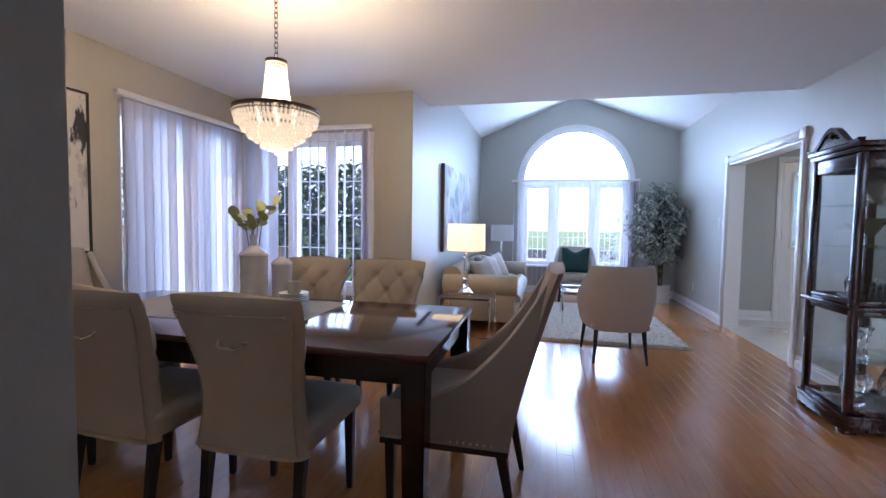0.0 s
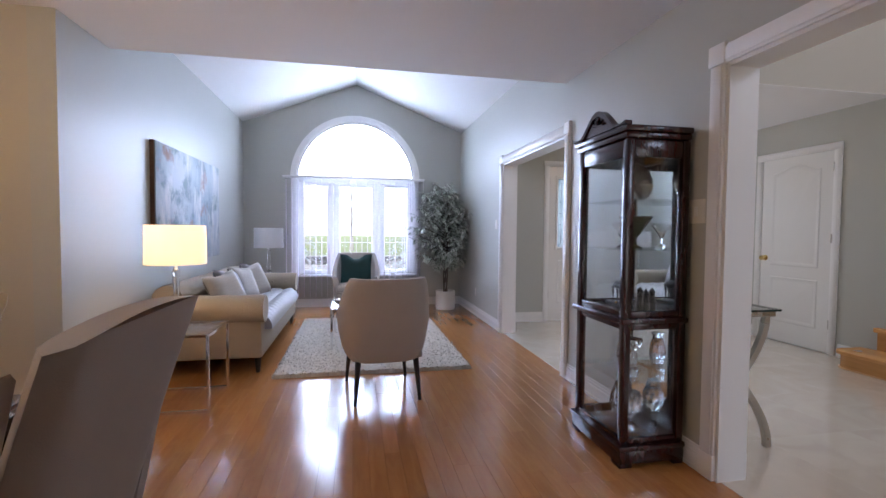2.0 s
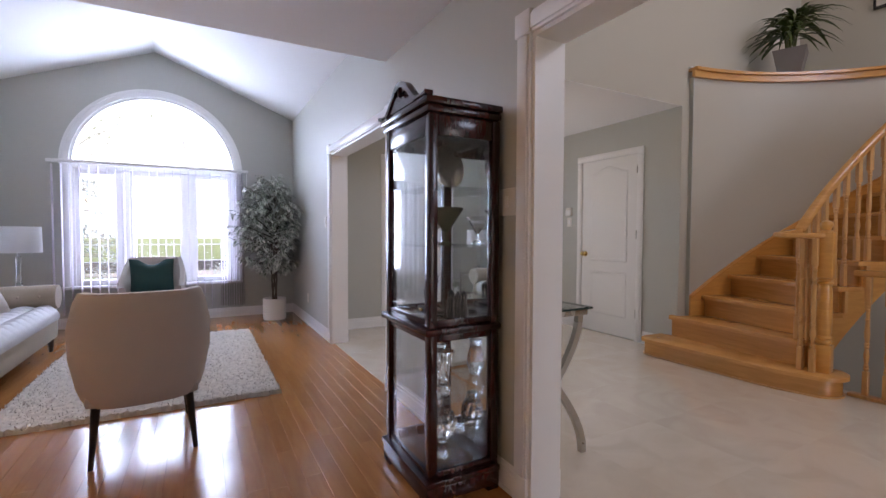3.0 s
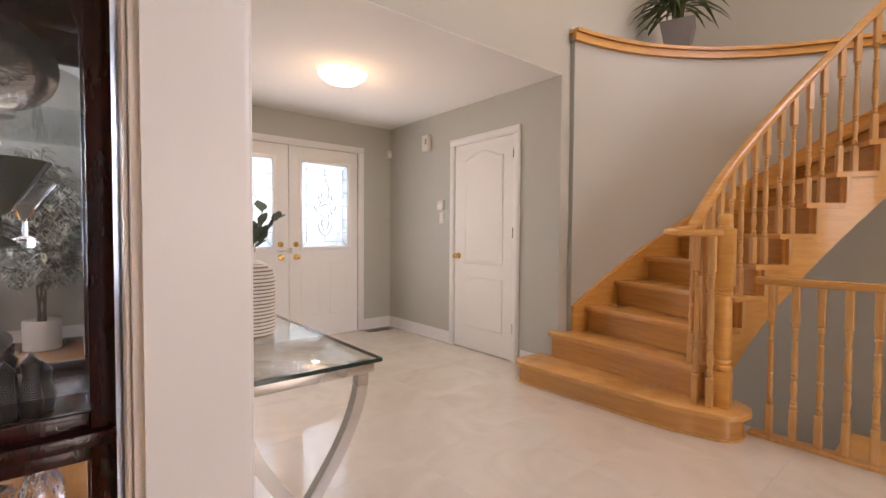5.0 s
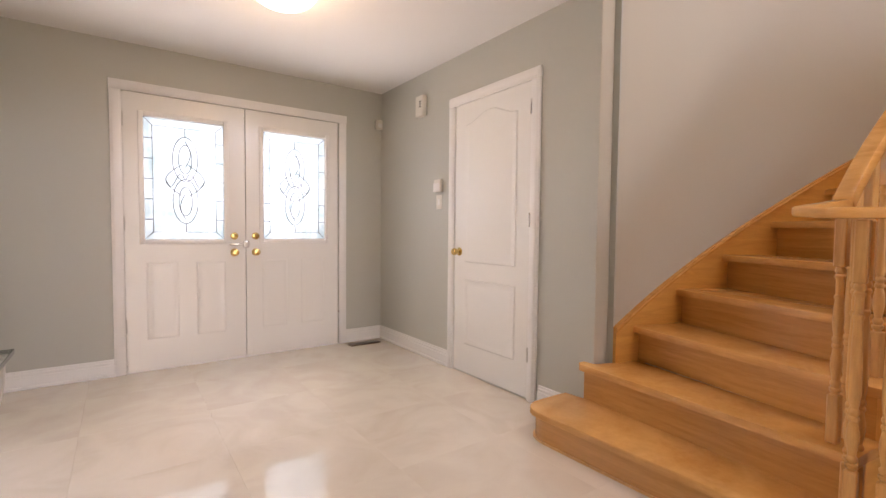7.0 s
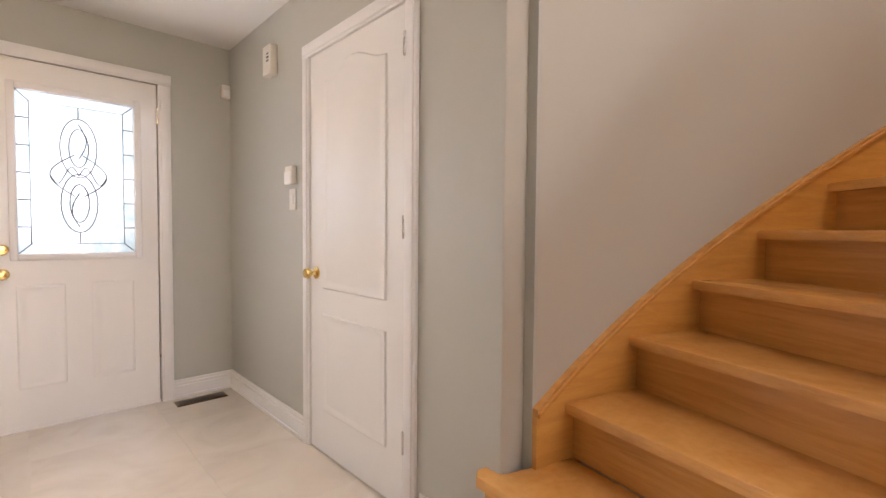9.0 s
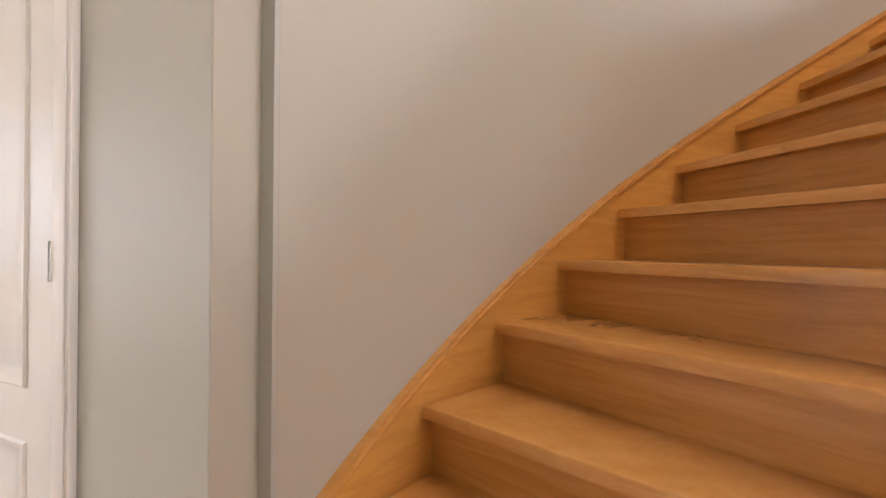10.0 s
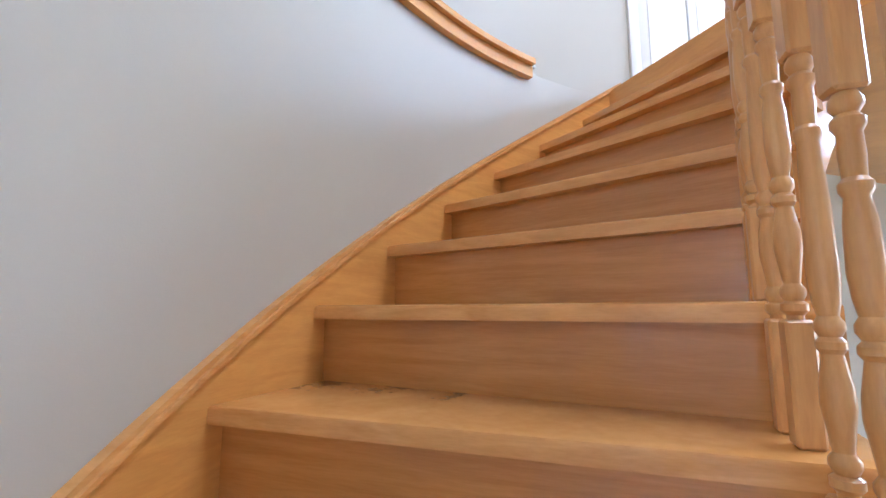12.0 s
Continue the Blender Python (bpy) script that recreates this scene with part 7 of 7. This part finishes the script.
part("fronds", bml, paint("dark_green_frond", (0.075, 0.11, 0.035), 0.45, vary=0.4, scale=9), pl)

# upper hall
pic = thing("wall_painting", pose(XE - 0.003, 3.22, 3.95), "grey framed picture on the upper wall", "painting")
part("canvas", boxes((-0.02, 0, -0.30, 0.30, -0.4, 0.4)), art, pic)
part("frame", wall_with_holes("x", -0.03, -0.0005, -0.32, 0.32, -0.42, 0.42, [(-0.30, 0.30, -0.40, 0.40)]), BLACKWOOD, pic, "black frame")
d = thing("door_upper", Matrix.Identity(4), "white panelled double closet door in the upper hall", "door")
d["kind"] = "structure"
part("casing", boxes((XE - 0.018, XE - 0.0005, 1.51, 1.585, ZL, ZL + 2.1), (XE - 0.018, XE - 0.0005, -0.19, -0.115, ZL, ZL + 2.1), (XE - 0.018, XE - 0.0005, -0.115, 1.51, ZL + 2.03, ZL + 2.1), bevel=0.003), WHITE, d)
for y0, y1 in ((1.115, 1.508), (0.70, 1.093), (0.295, 0.69), (-0.11, 0.285)):
    part("leaf", boxes((XE - 0.014, XE - 0.0006, y0, y1, ZL + 0.01, ZL + 2.028), bevel=0.002), DOORW, d)
    for z0, z1 in ((ZL + 0.2, ZL + 0.85), (ZL + 0.98, ZL + 1.9)):
        bm = bmesh.new()
        bevel_panel(bm, y0 + 0.07, y1 - 0.07, z0, z1, lambda u, z, dd: (XE - 0.0145 - dd, u, z))
        part("panel", bm, DOORW, d)
# The upper window is unseen, added as the opening for its fill lamp.
for nm, hole in (("window_hall", (3.35, 5.05, 0.3, 2.3)), ("window_upper", (5.06, 7.4, 3.25, 4.75))):
    w = thing(nm, Matrix.Identity(4), "assumed white framed window at the end of the hall", "window")
    w["kind"] = "structure"
    a, b, lo, hi = hole
    part("frame", wall_with_holes("y", -2.80, -2.72, a, b, lo, hi, [(a + 0.05, (a + b) / 2 - 0.03, lo + 0.05, hi - 0.05), ((a + b) / 2 + 0.03, b - 0.05, lo + 0.05, hi - 0.05)]), WHITE, w)
    g = part("pane", boxes((a + 0.04, b - 0.04, -2.765, -2.76, lo + 0.04, hi - 0.04)), PANE, w)
    g.visible_shadow = False

# Skylight added out of view as the opening for the stairwell fill.
sky_l = thing("skylight", Matrix.Identity(4), "added unseen frosted skylight over the stairs", "skylight")
sky_l["kind"] = "structure"
part("dome", boxes((4.78, 6.42, 0.78, 2.42, ZTOP + 0.101, ZTOP + 0.12)), cloth_through("frosted_dome", (0.5, 0.5, 0.5), 0.3), sky_l)

# ---- outside ----
GRASS = paint("lawn", (0.26, 0.34, 0.15), 0.9, vary=0.3, scale=1.2, bump=0.5, bump_scale=60)
bm = bmesh.new()
for x0, x1, y0, y1 in ((-400, 400, 8.47, 500), (-400, -2.72, -400, 8.47), (7.8, 400, -400, 8.47), (-2.72, 7.8, -400, -2.83), (-2.72, -0.93, 4.14, 8.47), (2.69, 7.8, 6.9, 8.47)):
    q = [bm.verts.new((x, y, -0.35)) for x, y in ((x0, y0), (x1, y0), (x1, y1), (x0, y1))]
    bm.faces.new(q)
bmesh.ops.remove_doubles(bm, verts=bm.verts, dist=1e-4)
structure("ground", bm, GRASS, "green lawn reaching the horizon")
structure("road", boxes((-60, 60, 22, 29, -0.34, -0.33)), paint("asphalt", (0.06, 0.06, 0.06), 0.9, vary=0.15, scale=4, bump=0.4), "grey asphalt road")
structure("pavement", boxes((-1.6, 9.0, 8.6, 20, -0.34, -0.315), (-60, 60, 20.01, 21.5, -0.345, -0.32)), paint("concrete", (0.52, 0.51, 0.49), 0.85, vary=0.1, scale=5, bump=0.3), "pale concrete drive and pavement")
# Leaf, needle and bark colours are paled to imitate outdoor glare.
LEAFTREE = cloth_through("glare_paled_leaf", (0.55, 0.62, 0.45), 0.5)
CONIFER = cloth_through("glare_paled_spruce", (0.56, 0.64, 0.65), 0.5)


TRUNK = paint("glare_paled_bark", (0.46, 0.44, 0.40), 0.85, vary=0.2, scale=6, bump=0.4)


def tree(x, y, h, spread, seed, conifer=False):
    t = thing("tree", pose(x, y, -0.35), "blue-green spruce tree on the lawn" if conifer else "leafy green garden tree on the lawn", "tree", "garden trees")
    r = random.Random(seed)
    bs, bl = bmesh.new(), bmesh.new()
    tube(bs, [(0.05 * math.sin(3 * i), 0.05 * math.cos(2 * i), h * (0.9 if conifer else 0.6) * i / 6) for i in range(7)], [0.10 * (1 - i / 7.5) * h / 6 for i in range(7)], 8)
    for k in range(70 if conifer else 60):
        f = r.random()
        z = h * ((0.06 + 0.9 * f) if conifer else (0.30 + 0.62 * f))
        a = r.uniform(0, 6.28)
        reach = spread * ((1 - f) * 0.95 + 0.08) if conifer else spread * (0.35 + 0.75 * math.sin(math.pi * (0.15 + 0.8 * f))) * r.uniform(0.5, 1.1)
        tip = Vector((reach * math.cos(a), reach * math.sin(a), z + (-0.15 if conifer else 0.3) * reach))
        tube(bs, [(0, 0, z - (0 if conifer else 0.2 * reach)), (tip * 0.5) + Vector((0, 0, z * 0.5 + 0.05)), tip], [0.015, 0.010, 0.004], 4)
        for j in range(26 if conifer else 30):
            s = r.uniform(0.25, 1.05)
            c = Vector((tip.x * s, tip.y * s, z + (tip.z - z) * s)) + Vector([r.gauss(0, 0.13 if conifer else 0.26) for _ in range(3)])
            b = r.uniform(0, 6.28)
            L = r.uniform(0.12, 0.22) if conifer else r.uniform(0.07, 0.13)
            leaf_into(bl, c, (math.cos(b), math.sin(b), r.uniform(-0.6, 0.6)), L, L * (0.3 if conifer else 0.6))
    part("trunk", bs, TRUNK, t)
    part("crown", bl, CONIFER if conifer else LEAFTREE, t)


tree(2.9, 15.0, 2.9, 1.4, 2, True)
tree(-1.6, 17.5, 3.2, 1.6, 9, True)
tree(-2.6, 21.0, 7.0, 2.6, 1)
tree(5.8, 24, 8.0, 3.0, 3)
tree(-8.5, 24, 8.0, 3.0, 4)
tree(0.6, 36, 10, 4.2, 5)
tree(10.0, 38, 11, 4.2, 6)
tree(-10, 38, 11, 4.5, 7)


HEDGE = paint("hedge_leaf", (0.09, 0.15, 0.06), 0.5, vary=0.4, scale=3)


def hedge(x0, x1, y0, y1, h, seed, label):
    r = random.Random(seed)
    bl = bmesh.new()
    for k in range(17000):
        p = (r.uniform(x0, x1), r.uniform(y0, y1), -0.35 + h * r.random() + 0.08 * math.sin(9 * x0 + 3 * k))
        b = r.uniform(0, 6.28)
        leaf_into(bl, p, (math.cos(b), math.sin(b), r.uniform(-0.5, 0.7)), r.uniform(0.09, 0.15), r.uniform(0.05, 0.08))
    tagged(part("hedge", bl, HEDGE), label, "hedge", kind="stuff")


hedge(-4.2, -0.95, 5.4, 6.2, 2.3, 11, "dense green garden hedge outside the dining window")
hedge(-5.6, -5.0, 1.0, 5.0, 2.2, 12, "dense green garden hedge beside the patio")

# bright hazy distance beyond the street
bm = bmesh.new()
n = 48
for i in range(n):
    a, b = 2 * math.pi * i / n, 2 * math.pi * (i + 1) / n
    v = [bm.verts.new((150 * math.cos(t), 150 * math.sin(t), z)) for t, z in ((a, -0.5), (b, -0.5), (b, 70), (a, 70))]
    bm.faces.new(v)
bmesh.ops.remove_doubles(bm, verts=bm.verts, dist=1e-3)
structure("backdrop", bm, glowing("hazy_bright_sky", (0.90, 0.96, 1.0), 2.6, (0, 0, 0)), "bright hazy sky at the horizon")

# ---- floor pieces ----
floor = thing("floor", Matrix.Identity(4), "glossy honey-brown maple strip floor", "floor")
floor["kind"] = "structure"
PW = 0.083
rw = random.Random(31)
shared, count = {}, 0
far = bmesh.new()
near = []
x = XD
row = 0
while x < XA + 0.02 - 1e-6:
    x1 = min(x + PW, XA + 0.02)
    y = 0.136 if x1 < 0.2 else -2.5
    y -= rw.uniform(0, 0.6)
    while y < YW:
        ln = rw.choice((0.45, 0.6, 0.75, 0.9, 1.05))
        y0, y1 = max(y, -2.5 if x1 > 0.2 else 0.136), min(y + ln, YW)
        y += ln
        if y1 - y0 < 0.02:
            continue
        w, l2 = x1 - x - 0.0006, y1 - y0 - 0.0007
        if x1 < XL - 0.01 and y0 > YD:
            continue
        cx, cy = (x + x1) / 2, (y0 + y1) / 2
        if 0.10 < cx < 2.5 and 1.9 < cy < 5.2 and count < 300 and abs(w - (PW - 0.0006)) < 1e-4:
            near.append((cx, cy, l2))
            count += 1
        else:
            box(far, cx - w / 2, cx + w / 2, cy - l2 / 2, cy + l2 / 2, -0.0155, -0.0002 * rw.random())
    x += PW
    row += 1
me = bpy.data.meshes.new("joined_planks")
far.to_mesh(me)
far.free()
me.materials.append(PLANK_FAR)
ob = tagged(new("joined_planks", me), "glossy maple strips", kind="stuff")
ob.parent = floor
for cx, cy, l2 in near:
    key = round(l2, 2)
    if key not in shared:
        bm = bmesh.new()
        box(bm, -(PW - 0.0006) / 2, (PW - 0.0006) / 2, -l2 / 2, l2 / 2, -0.0155, 0, bevel=0.0004, segs=1)
        bmesh.ops.recalc_face_normals(bm, faces=bm.faces)
        m2 = bpy.data.meshes.new("plank")
        bm.to_mesh(m2)
        bm.free()
        m2.materials.append(PLANK)
        shared[key] = m2
    ob = new("plank", shared[key])
    ob.parent = floor
    ob.location = (cx, cy, -0.0002 * rw.random())

TILE = bpy.data.materials.new("polished_cream_marble_tile")
nt, n_, l_, p_ = nodes_of(TILE)
co = n_.new("ShaderNodeTexCoord")
inf = n_.new("ShaderNodeObjectInfo")
mul = n_.new("ShaderNodeVectorMath")
mul.operation = "MULTIPLY_ADD"
mul.inputs[0].default_value = (9, 5, 7)
l_.new(inf.outputs["Random"], mul.inputs[1])
l_.new(co.outputs["Object"], mul.inputs[2])
na = n_.new("ShaderNodeTexNoise")
na.inputs["Scale"].default_value, na.inputs["Detail"].default_value, na.inputs["Distortion"].default_value = 2.2, 8, 1.8
l_.new(mul.outputs[0], na.inputs[0])
cr = n_.new("ShaderNodeValToRGB")
cr.color_ramp.elements[0].color, cr.color_ramp.elements[1].color = (0.60, 0.52, 0.43, 1), (0.66, 0.585, 0.49, 1)
cr.color_ramp.elements[0].position, cr.color_ramp.elements[1].position = 0.35, 0.62
e = cr.color_ramp.elements.new(0.5)
e.color = (0.635, 0.56, 0.468, 1)
l_.new(na.outputs[0], cr.inputs[0])
l_.new(cr.outputs[0], p_.inputs["Base Color"])
p_.inputs["Roughness"].default_value = 0.03
p_.inputs["Coat Weight"].default_value = 1.0
p_.inputs["Coat Roughness"].default_value = 0.006
tiles = thing("tile_floor", Matrix.Identity(4), "polished cream marble tile floor", "floor")
tiles["kind"] = "structure"
TS = 0.60
meshes = {}
y = 0.23 - 5 * TS
while y < YF + 0.08:
    x = XA + 0.022
    while x < XC:
        x1, y0, y1 = min(x + TS, XC), max(y, -2.7), min(y + TS, YF + 0.08)
        key = (round(x1 - x, 3), round(y1 - y0, 3))
        if key[0] > 0.02 and key[1] > 0.02:
            if key not in meshes:
                bm = bmesh.new()
                box(bm, -key[0] / 2 + 0.00015, key[0] / 2 - 0.00015, -key[1] / 2 + 0.00015, key[1] / 2 - 0.00015, -0.0115, 0, bevel=0.0002, segs=1)
                bmesh.ops.recalc_face_normals(bm, faces=bm.faces)
                m2 = bpy.data.meshes.new("tile")
                bm.to_mesh(m2)
                bm.free()
                m2.materials.append(TILE)
                meshes[key] = m2
            ob = new("tile", meshes[key])
            ob.parent = tiles
            ob.location = ((x + x1) / 2, (y0 + y1) / 2, 0)
        x += TS
    y += TS
